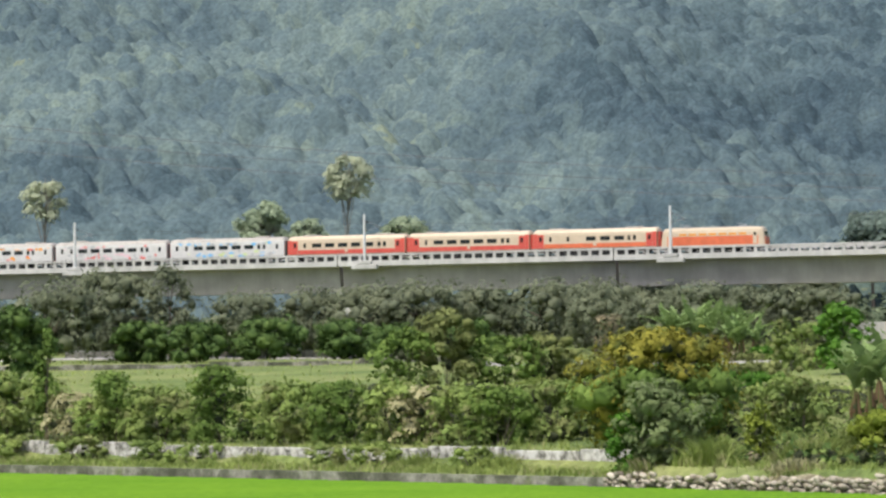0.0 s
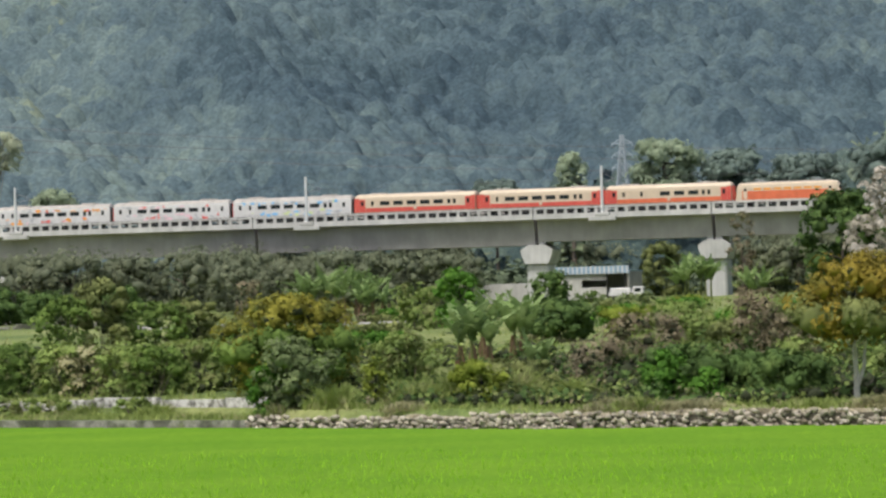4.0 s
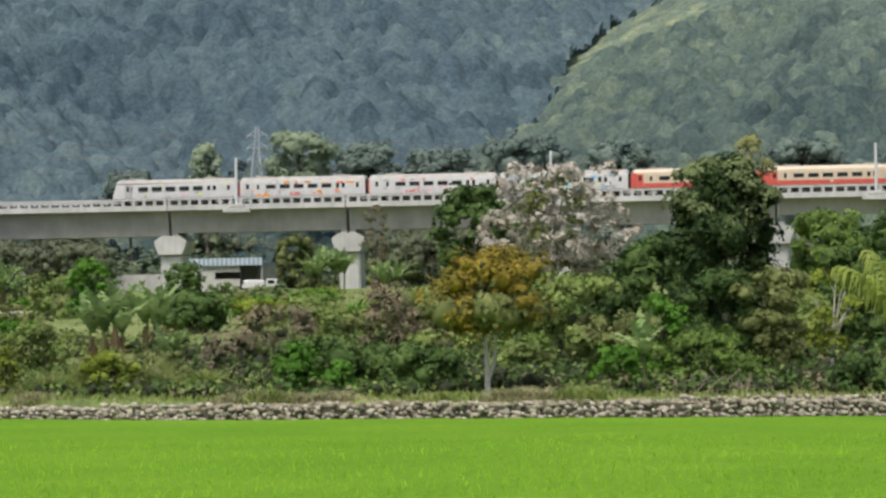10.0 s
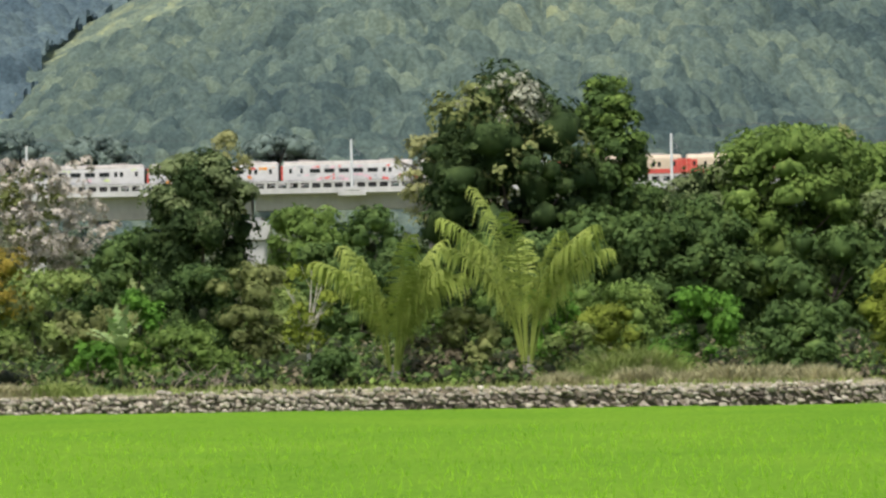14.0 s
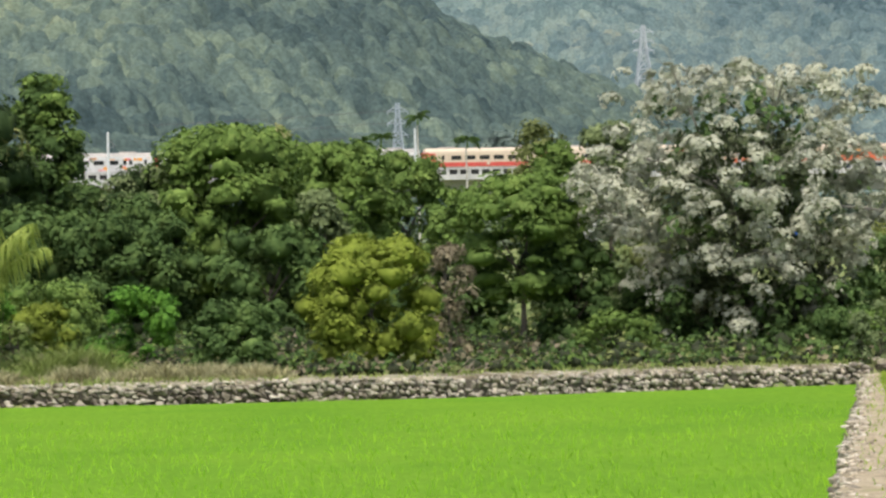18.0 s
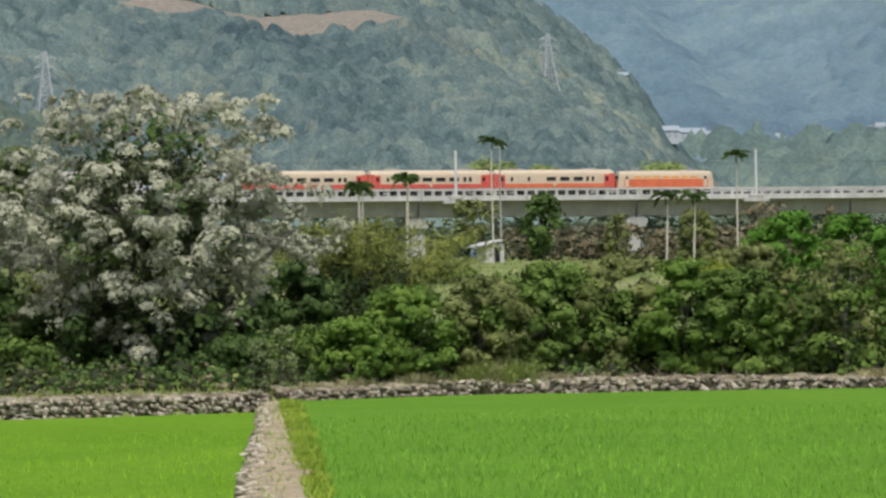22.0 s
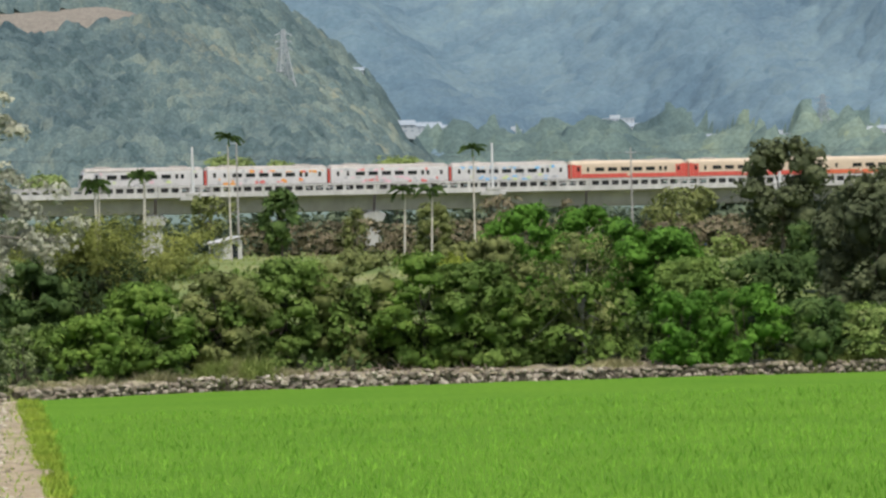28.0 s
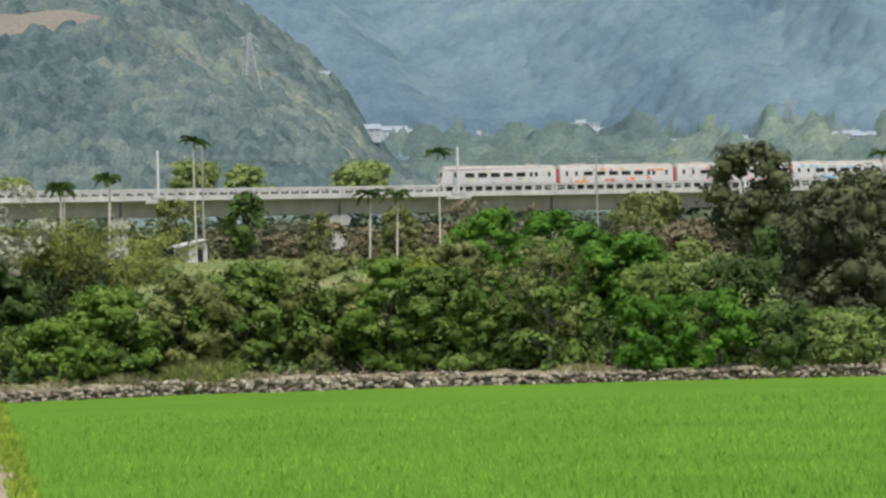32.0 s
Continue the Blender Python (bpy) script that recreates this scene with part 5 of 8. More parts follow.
def trunk_mesh(r, h, base, lob, mat, limbs=6, lean=0.05, twigs=0):
    """Tapered, slightly bent trunk with limbs that reach into the crown."""
    bm = bmesh.new()
    pts = [Vector((0, 0, -0.3))]
    for i in range(1, 5):
        pts.append(Vector((r.normal() * lean * h * 0.3 * i / 4, r.normal() * lean * h * 0.3 * i / 4, h * i / 4)))
    for i in range(4):
        tube(bm, pts[i], pts[i + 1], base * (1 - 0.19 * i), base * (1 - 0.19 * (i + 1)), 7)
    for i in range(min(limbs, len(lob))):
        q = lob[int(r.integers(len(lob)))]
        a = pts[2].lerp(pts[4], r.uniform(0, 1))
        b = Vector((q[0], q[1], q[2]))
        m = a.lerp(b, 0.5) + Vector((0, 0, 0.06 * h))
        tube(bm, a, m, base * 0.42, base * 0.28, 6)
        tube(bm, m, b, base * 0.28, base * 0.1, 5)
        for _ in range(twigs):
            tube(bm, m.lerp(b, r.uniform(0.2, 0.9)), b + Vector(r.normal(size=3) * q[3] * 0.7), base * 0.12, base * 0.04, 4)
    me = bpy.data.meshes.new("trunk")
    bm.to_mesh(me)
    bm.free()
    me.materials.append(mat)
    return me


# kind: name, label, leaf material, bark, share of height that is bare trunk, masses, leaves per square metre, leaf size, flatness
KINDS = {
    "hedge": ("shrub", "tangled yellowish green shrub in a hedge behind the wall", "leaf_hedge", None, 0.0, 12, 16, 0.30, 0.75),
    "hedge_deep": ("shrub", "dark green dense shrub in a hedge", "leaf_green", None, 0.0, 12, 16, 0.28, 0.75),
    "hedge_big": ("shrub", "large leafy dark green shrub behind the dry-stone wall", "leaf_green", "bark", 0.05, 20, 17, 0.32, 0.62),
    "hedge_mix": ("shrub", "olive green shrub mixed with dry twigs", "leaf_olive", "bark", 0.05, 18, 15, 0.30, 0.62),
    "hedge_olive": ("shrub", "olive shrub with thin dry leaves", "leaf_olive", "bark", 0.1, 16, 13, 0.28, 0.7),
    "hedge_pale": ("shrub", "spreading yellowish olive shrub with bare pale branches", "leaf_olive", "bark_grey", 0.25, 18, 10, 0.27, 0.7),
    "hedge_lit": ("shrub", "large shrub with sunlit yellow-green top leaves", "leaf_lit", "bark", 0.04, 20, 17, 0.30, 0.55),
    "vine_post": ("vine_column", "dead trunk wrapped in green creeper", "leaf_green", "bark", 0.0, 14, 26, 0.26, 1.0),
    "dry": ("dry_shrub", "straw-coloured dried shrub in the hedge", "dry_grass", None, 0.0, 8, 13, 0.34, 0.7),
    "ivy_clump": ("creeper", "green creeper hanging over the white wall", "leaf_hedge", None, 0.0, 7, 20, 0.24, 0.6),
    "tree_round": ("tree", "round dark green broadleaf tree on the terrace", "leaf_deep", "bark", 0.12, 16, 9, 0.5, 0.8),
    "tree_deep": ("tree", "dense dark green broadleaf tree", "leaf_deep", "bark", 0.03, 16, 11, 0.42, 0.8),
    "tree_green": ("tree", "leafy mid-green broadleaf tree", "leaf_green", "bark", 0.15, 16, 11, 0.42, 0.8),
    "tree_green2": ("tree", "spreading green tree with layered crown", "leaf_green", "bark", 0.3, 26, 14, 0.36, 0.45),
    "tree_big": ("tree", "broad dark green tree hung with creepers", "leaf_green", "bark", 0.1, 34, 12, 0.42, 0.7),
    "tree_dark": ("tree", "dark grey-green tree with feathery crown", "leaf_shade", "bark", 0.2, 18, 11, 0.45, 0.8),
    "tree_bright": ("tree", "fresh bright green round tree", "leaf_bright", "bark", 0.1, 12, 10, 0.42, 0.8),
    "tree_bright2": ("tree", "vivid green tree with layered foliage", "leaf_bright", "bark", 0.15, 18, 13, 0.40, 0.5),
    "tree_grey": ("tree", "grey-green tree overgrown with creeper", "leaf_grey", "bark", 0.1, 14, 13, 0.38, 0.8),
    "tree_olive": ("tree", "olive tree with thin feathery crown", "leaf_olive", "bark", 0.25, 14, 8, 0.45, 0.8),
    "tree_vine": ("tree", "tall tree smothered in dark creepers", "leaf_vine", "bark", 0.05, 28, 21, 0.36, 1.0),
    "tree_vine2": ("tree", "dark olive tree draped with hanging creepers", "leaf_shade", "bark", 0.05, 20, 14, 0.36, 1.0),
    "vine_tall": ("tree", "tall tree smothered in creepers with pale blossom on top", "leaf_vine", "bark", 0.05, 44, 22, 0.38, 1.0),
    "vine_tall2": ("tree", "slender tree top covered with creeper", "leaf_deep", "bark", 0.1, 24, 20, 0.38, 1.1),
    "tree_gold": ("tree", "small tree with golden new leaves and a pale trunk", "leaf_gold", "bark_pale", 0.42, 22, 26, 0.26, 0.85),
    "tree_lime_far": ("tree", "pale lime green round tree", "leaf_lime_far", "bark", 0.6, 18, 14, 0.55, 0.8),
    "tree_feather": ("tree", "slim tree with a thin pale yellow-green crown", "leaf_feather", "bark_grey", 0.55, 14, 16, 0.3, 0.6),
    "tree_pale": ("tree", "pale yellow-green tree at the foot of the hill", "leaf_pale_hazed", "bark", 0.6, 18, 14, 0.5, 0.7),
    "tree_tuft": ("tree", "slim tree with a pale straw-green fanned crown", "leaf_straw_hazed", "bark_grey", 0.78, 12, 16, 0.45, 0.6),
    "tree_haze": ("tree", "large dull green tree at the foot of the hill", "leaf_haze", "bark", 0.5, 26, 14, 0.6, 0.7),
    "thicket": ("tree", "grey-green feathery thicket tree below the viaduct", "leaf_thicket", "bark", 0.08, 22, 9, 0.36, 0.9),
    "scrub": ("scrub", "brown dry scrub on the bank below the viaduct", "leaf_rust", None, 0.0, 14, 5, 0.5, 0.5),
    "bush_olive": ("bush", "olive green bush with small leaves", "leaf_olive", None, 0.0, 12, 14, 0.30, 0.8),
    "bush_gold": ("bush", "large bush with golden yellow new leaves", "leaf_goldbush", "bark", 0.03, 26, 26, 0.26, 0.75),
    "bush_grey": ("bush", "grey-green leafy bush beside the wall", "leaf_grey", None, 0.0, 14, 18, 0.26, 0.8),
    "bush_bright": ("bush", "bright green leafy bush on the bank", "leaf_bright", None, 0.0, 10, 17, 0.28, 0.8),
    "bush_lime": ("bush", "small yellow-green bush on the bank", "leaf_lime", None, 0.0, 9, 17, 0.24, 0.85),
    "bush_lime2": ("bush", "broad yellow-green bush over dark stems", "leaf_lime", "bark", 0.06, 26, 24, 0.30, 0.7),
    "bush_deep": ("bush", "low dark green bush with large leaves", "leaf_deep", None, 0.0, 12, 17, 0.32, 0.8),
    "bush_rust": ("bush", "brownish bush with withered leaves", "leaf_rust", "bark", 0.0, 10, 13, 0.28, 0.8),
    "bush_white": ("bush", "small pale grey-leaved bush", "leaf_grey", None, 0.0, 6, 16, 0.24, 0.8),
    "sapling_lime": ("sapling", "yellow-green sapling with slender stems", "leaf_lime", "bark_pale", 0.3, 10, 9, 0.30, 0.9),
    "sapling_pale": ("sapling", "pale green sapling beside the wall", "leaf_grey", "bark", 0.1, 6, 15, 0.26, 1.1),
    "fern_lime": ("bush", "light green feathery bush behind the wall", "leaf_bright", None, 0.0, 10, 15, 0.26, 0.9),
    "tree_pink": ("tree", "pinkish white flowering tree with bare limbs", "flower_pink", "bark_grey", 0.36, 34, 13, 0.34, 0.6),
    "tree_white": ("tree", "large white flowering tree with open limbs", "flower_white", "bark_grey", 0.16, 60, 12, 0.27, 0.7),
}
PLANTS = {
    'hedge_deep': [(-107.6, 223.5, 4.2, 6.0), (-119.0, 228.9, 3.3, 4.5), (-98.2, 219.0, 4.5, 5.2), (-88.4, 214.5, 3.5, 5.1), (-77.0, 208.8, 3.1, 4.5), (-121.4, 304.7, 5.3, 6.2), (-114.8, 311.5, 4.3, 8.7), (-31.1, 217.8, 2.0, 5.7), (-32.7, 237.8, 3.8, 5.8), (-17.3, 189.2, 3.3, 6.7), (-2.1, 205.0, 7.6, 6.3), (37.6, 192.4, 2.8, 5.4), (159.8, 322.6, 0.4, 6.4)],
    'hedge': [(-52.0, 250.0, 3.5, 6.5), (-47.0, 262.0, 4.2, 7.5), (-44.0, 245.0, 3.0, 6.0), (-56.0, 275.0, 4.0, 7.0), (-40.0, 275.0, 4.6, 7.5), (-36.0, 255.0, 4.0, 6.5), (-50.0, 235.0, 2.4, 6.0), (-117.3, 228.1, 4.2, 7.1), (-109.1, 224.4, 2.9, 4.7), (-103.6, 221.5, 3.3, 6.1), (-92.9, 216.4, 3.5, 5.8), (-84.3, 212.4, 3.3, 5.3), (-79.2, 210.1, 3.3, 5.6), (-75.5, 213.0, 3.3, 5.6), (-63.0, 216.0, 3.5, 4.6), (-98.7, 346.2, 4.8, 5.8), (-61.3, 213.4, 3.4, 4.3), (-35.8, 212.0, 2.7, 4.9), (-29.2, 202.9, 2.5, 4.6), (-29.8, 228.1, 2.5, 5.6), (-12.7, 204.6, 4.6, 3.6), (3.9, 188.0, 2.8, 3.6), (179.9, 357.3, 0.7, 7.7), (99.0, 175.5, 3.1, 5.2)],
    'vine_post': [(-113.9, 226.5, 7.1, 1.3), (26.8, 220.4, 9.8, 1.4)],
    'dry': [(-111.5, 225.4, 2.9, 4.4), (-82.5, 211.5, 3.2, 4.0)],
    'ivy_clump': [(-114.9, 222.6, 1.7, 3.3), (-102.1, 216.6, 1.4, 3.1), (-84.1, 208.2, 1.3, 3.6), (-76.8, 204.6, 1.2, 3.8), (-107.4, 219.1, 1.6, 3.9), (-97.5, 214.4, 1.2, 4.8), (-87.5, 209.5, 1.3, 2.6)],
    'weed': [(-93.4, 212.4, 1.0, 2.4), (-81.0, 206.7, 1.1, 2.9), (-75.1, 203.6, 1.1, 3.5)],
    'tree_round': [(-184.7, 354.8, 7.8, 7.6), (158.1, 442.6, 9.1, 6.4)],
    'tree_deep': [(5.0, 226.0, 9.0, 8.5), (9.5, 224.0, 8.6, 8.0), (1.5, 219.0, 7.4, 8.0), (13.5, 228.0, 9.5, 8.0), (-9.0, 222.0, 5.4, 6.5), (-6.0, 232.0, 6.6, 7.0), (-12.0, 240.0, 6.8, 7.0), (-220.0, 455.0, 5.6, 10.0), (-211.0, 453.0, 5.4, 9.0), (-203.0, 459.0, 5.6, 11.0), (-193.0, 462.0, 5.2, 10.0), (-184.0, 456.0, 4.6, 8.0), (-176.0, 460.0, 5.0, 10.0), (-70.6, 291.6, 3.7, 6.3), (-123.5, 505.1, 4.9, 6.3), (-51.4, 326.0, 12.5, 9.6), (-25.9, 248.7, 7.8, 7.3), (-22.3, 244.0, 7.5, 7.9), (-11.9, 329.8, 8.9, 8.0), (4.4, 236.0, 8.1, 6.5), (9.0, 239.8, 10.5, 7.4), (12.0, 224.7, 7.8, 7.3), (21.0, 223.0, 7.4, 9.4), (36.9, 201.7, 6.5, 5.6), (63.6, 227.3, 6.8, 6.5), (108.5, 208.5, 5.7, 6.4), (143.3, 263.6, 6.3, 7.7), (118.0, 209.0, 7.1, 6.6)],
    'thicket': [(-230.9, 449.1, 10.6, 16.9), (-229.7, 466.5, 12.6, 14.4), (-220.8, 465.3, 13.0, 7.5), (-213.4, 474.2, 9.3, 12.9), (-203.7, 478.5, 9.6, 12.9), (-195.5, 476.5, 10.3, 12.7), (-187.4, 474.3, 10.5, 14.1), (-181.5, 481.9, 9.8, 14.2), (-172.8, 482.0, 10.3, 12.7), (-163.5, 477.8, 7.8, 9.6), (-240.0, 438.6, 11.4, 16.0), (-157.7, 506.0, 9.6, 13.9), (-151.0, 513.2, 8.9, 11.7), (-142.1, 515.8, 8.6, 13.2), (-166.2, 505.4, 7.4, 11.6), (-161.9, 504.7, 8.0, 12.3), (-163.3, 535.6, 7.0, 12.2), (-171.4, 501.5, 9.4, 11.6), (-184.2, 539.4, 10.2, 18.4), (-177.0, 547.1, 9.4, 15.8), (-164.9, 545.6, 9.6, 17.5), (-157.0, 558.3, 10.8, 16.8), (-92.3, 577.7, 10.6, 17.0), (-183.3, 539.7, 8.8, 16.5), (-172.1, 543.4, 8.0, 16.5), (-107.1, 580.2, 9.0, 19.0), (-97.9, 571.7, 8.7, 17.8), (-85.6, 583.8, 9.3, 19.0), (-77.5, 579.9, 6.6, 20.8), (-40.0, 583.6, 7.4, 20.8), (-22.8, 579.6, 6.9, 20.6), (-163.8, 582.4, 9.6, 15.6), (-143.5, 615.5, 7.7, 19.4), (-106.2, 602.7, 11.2, 14.8)],
    'bush_olive': [(-118.6, 308.0, 6.7, 7.2), (-112.2, 315.7, 4.3, 6.3), (-51.5, 201.5, 2.4, 5.7), (-43.9, 230.9, 3.2, 4.5), (-124.0, 587.1, 9.2, 8.7), (-14.5, 197.5, 6.3, 5.1), (-2.0, 186.0, 3.9, 4.2), (179.8, 346.1, 0.1, 6.9), (170.8, 448.6, 6.7, 3.9), (173.4, 426.1, 6.6, 6.7)],
    'bush_gold': [(-67.0, 206.0, 6.1, 9.2)],
    'bush_grey': [(-62.4, 193.2, 4.1, 5.6)],
    'bush_bright': [(-64.4, 193.0, 3.1, 2.4), (-37.3, 188.3, 2.0, 2.2), (-40.1, 189.8, 3.0, 3.4), (-22.0, 186.7, 2.6, 3.3), (-20.0, 191.0, 5.2, 3.4), (2.8, 195.0, 5.0, 3.5), (10.5, 186.7, 4.7, 5.1), (91.7, 178.3, 4.6, 4.9)],
    'bush_lime': [(-58.1, 194.5, 3.0, 1.8), (-52.0, 193.1, 2.5, 3.2), (-51.5, 193.3, 2.6, 3.5), (-65.0, 292.9, 2.9, 6.3), (5.9, 194.9, 3.7, 4.1)],
    'weed_tall': [(-50.0, 195.0, 2.4, 5.0), (-53.5, 196.5, 2.6, 5.0), (-46.5, 193.5, 1.9, 5.0), (-59.9, 191.9, 1.9, 3.2), (-54.9, 192.3, 1.9, 4.4), (7.4, 183.9, 2.3, 5.6), (9.6, 181.7, 1.1, 5.0), (5.5, 182.9, 2.0, 4.4), (3.7, 180.0, 1.1, 2.9), (62.3, 185.3, 1.6, 3.8), (64.2, 185.2, 1.9, 3.5), (95.1, 176.5, 1.6, 3.6), (97.8, 175.6, 1.3, 3.9)],
    'banana': [(-121.0, 381.3, 7.7, 10.5), (-116.6, 387.9, 6.2, 7.1), (-60.4, 224.0, 6.6, 5.4), (-62.6, 240.0, 6.8, 6.5), (-54.2, 218.4, 4.5, 2.9), (-124.4, 411.6, 7.9, 8.3)],
    'bush_rust': [(-126.3, 374.3, 5.3, 4.0), (-47.0, 217.0, 4.2, 6.8), (-48.4, 208.5, 2.9, 4.8), (-41.3, 226.3, 5.2, 5.6), (-99.4, 530.8, 13.0, 4.8), (-38.5, 221.7, 3.7, 4.4), (-3.8, 185.0, 2.6, 3.6), (3.9, 215.0, 3.2, 3.1), (28.3, 193.9, 6.8, 3.5), (197.8, 437.4, 7.3, 2.8)],
    'tree_bright': [(-89.4, 328.0, 6.1, 5.4)],
    'bush_deep': [(-39.4, 192.0, 3.2, 5.7), (-35.9, 193.7, 2.8, 5.7), (-33.1, 194.2, 2.2, 5.1), (-37.5, 297.6, 1.9, 9.2), (-33.3, 192.1, 2.6, 5.7), (-40.7, 226.4, 2.2, 5.6), (-17.2, 199.3, 6.3, 5.8), (-8.7, 180.8, 2.0, 3.2), (15.1, 183.4, 4.0, 5.0), (15.8, 183.3, 3.8, 4.2), (49.7, 193.7, 2.5, 4.5), (95.1, 177.1, 3.8, 5.2)],
    'banana_tall': [(-94.7, 470.6, 8.2, 10.1), (-67.5, 374.0, 6.0, 6.1)],
    'tree_gold': [(-28.8, 185.8, 7.9, 7.3)],
    'dry_weed': [(54.5, 183.4, 0.9, 4.0), (58.5, 185.0, 1.1, 4.5), (51.6, 182.6, 0.7, 3.0), (66.5, 185.8, 0.9, 4.0), (84.5, 181.2, 0.9, 4.5), (102.0, 174.6, 0.8, 4.0), (-41.9, 183.3, 0.8, 2.1), (16.0, 177.8, 1.2, 4.0), (11.2, 178.6, 1.3, 4.5), (13.6, 179.0, 1.2, 5.0), (7.0, 179.0, 1.2, 4.5), (3.0, 178.5, 1.0, 4.0), (9.0, 178.2, 0.9, 4.0)],
    'tree_pink': [(-38.1, 282.4, 13.5, 12.4)],
    'tree_feather': [(-5.0, 246.0, 14.4, 5.5), (-19.3, 250.0, 14.6, 3.6), (-1.0, 262.0, 15.2, 4.5), (26.0, 262.0, 14.4, 3.6)],
    'tree_vine': [(-20.2, 235.1, 13.2, 7.6), (15.1, 237.5, 11.6, 8.8)],
    'tree_green': [(-17.1, 299.5, 9.4, 8.7), (33.1, 247.8, 12.5, 7.3), (32.7, 225.6, 9.8, 5.5), (41.8, 236.3, 13.0, 5.8)],
    'banana_white': [(-20.0, 182.9, 5.2, 2.1)],
    'sapling_lime': [(-10.6, 189.7, 6.3, 3.4)],
    'coconut': [(-5.8, 183.9, 8.6, 5.9), (1.2, 184.5, 10.6, 7.4)],
    'vine_tall': [(0.4, 228.0, 17.7, 12.1)],
    'vine_tall2': [(7.1, 231.9, 17.7, 5.6)],
    'tree_big': [(19.6, 235.2, 14.3, 12.6), (27.0, 240.5, 13.0, 10.1)],
    'tree_grey': [(24.5, 224.7, 9.7, 4.7), (45.3, 233.7, 14.3, 5.8)],
    'bush_lime2': [(22.9, 185.6, 7.3, 8.4)],
    'tree_green2': [(33.9, 202.2, 10.5, 9.9)],
    'tree_olive': [(51.2, 295.6, 15.3, 6.3), (210.5, 431.4, 7.6, 8.5), (155.5, 464.7, 8.7, 7.9), (216.8, 439.5, 8.4, 10.3)],
    'tree_white': [(47.0, 200.6, 16.6, 19.9)],
    'bamboo': [(68.4, 230.0, 10.0, 12.8)],
    'bush_white': [(50.4, 183.2, 3.5, 1.8)],
    'sapling_pale': [(48.3, 180.2, 2.8, 1.5)],
    'hedge_lit': [(54.6, 185.0, 3.9, 5.0), (58.6, 187.0, 5.6, 6.0), (75.1, 186.4, 6.9, 6.5)],
    'hedge_mix': [(63.4, 188.5, 6.1, 6.1), (72.2, 189.7, 7.2, 6.5)],
    'hedge_big': [(68.0, 190.0, 6.8, 6.5), (77.8, 185.3, 6.3, 6.2), (80.0, 184.9, 4.3, 4.9), (96.0, 192.4, 4.9, 4.9), (102.2, 206.0, 5.6, 6.3)],
    'hedge_olive': [(80.7, 189.5, 7.8, 5.6)],
    'hedge_pale': [(83.7, 183.3, 7.8, 7.5)],
    'tree_bright2': [(96.2, 219.9, 9.4, 7.4), (102.8, 222.4, 9.2, 7.9), (103.6, 214.2, 7.6, 7.3), (104.8, 215.9, 6.9, 6.6)],
    'fern_lime': [(87.6, 179.8, 4.3, 3.2), (89.5, 179.4, 4.4, 3.2), (88.3, 179.4, 4.0, 4.2)],
    'scrub': [(163.0, 466.0, 4.4, 10.5), (171.0, 471.0, 4.7, 10.5), (179.0, 476.0, 5.0, 10.5), (187.0, 468.0, 4.4, 10.5), (195.0, 473.0, 4.7, 10.5), (203.0, 478.0, 5.0, 10.5), (211.0, 470.0, 4.4, 10.5), (219.0, 475.0, 4.7, 10.5), (227.0, 467.0, 5.0, 10.5), (235.0, 472.0, 4.4, 10.5), (243.0, 477.0, 4.7, 10.5), (251.0, 469.0, 5.0, 10.5), (259.0, 474.0, 4.4, 10.5), (198.8, 409.3, 3.5, 10.3), (205.8, 413.6, 3.6, 11.2), (209.6, 409.5, 3.5, 11.1), (213.2, 405.4, 3.1, 10.3), (228.2, 444.9, 3.5, 16.1), (184.6, 486.1, 5.1, 16.8), (231.6, 437.5, 2.3, 9.6), (209.6, 486.8, 8.1, 10.3)],
    'tree_dark': [(177.4, 336.0, 12.7, 10.4), (116.4, 209.9, 9.9, 5.8)],
    'tree_vine2': [(110.1, 196.2, 10.5, 8.3), (114.1, 197.4, 11.1, 6.6), (130.0, 227.5, 10.8, 8.5)],
    'tree_lime_far': [(227.8, 576.6, 15.8, 11.0), (214.9, 602.8, 15.6, 10.3), (169.4, 596.4, 14.1, 9.0), (212.6, 624.8, 17.1, 10.6)],
}
ARECAS = [(62.8, 455.7, 21.3), (56.7, 446.4, 18.4), (56.9, 466.5, 18.5), (66.2, 435.0, 18.0), (128.6, 410.3, 12.0), (123.2, 412.0, 11.3), (138.8, 407.0, 16.2), (131.7, 419.8, 12.0), (126.3, 421.5, 11.1), (170.6, 405.6, 14.5), (147.6, 371.8, 9.1), (152.4, 375.3, 9.0), (225.2, 389.6, 13.4), (125.9, 421.6, 11.3)]

SEED = [100]
DENSITY = 2.25


def seeded():
    SEED[0] += 1
    return np.random.default_rng(SEED[0])


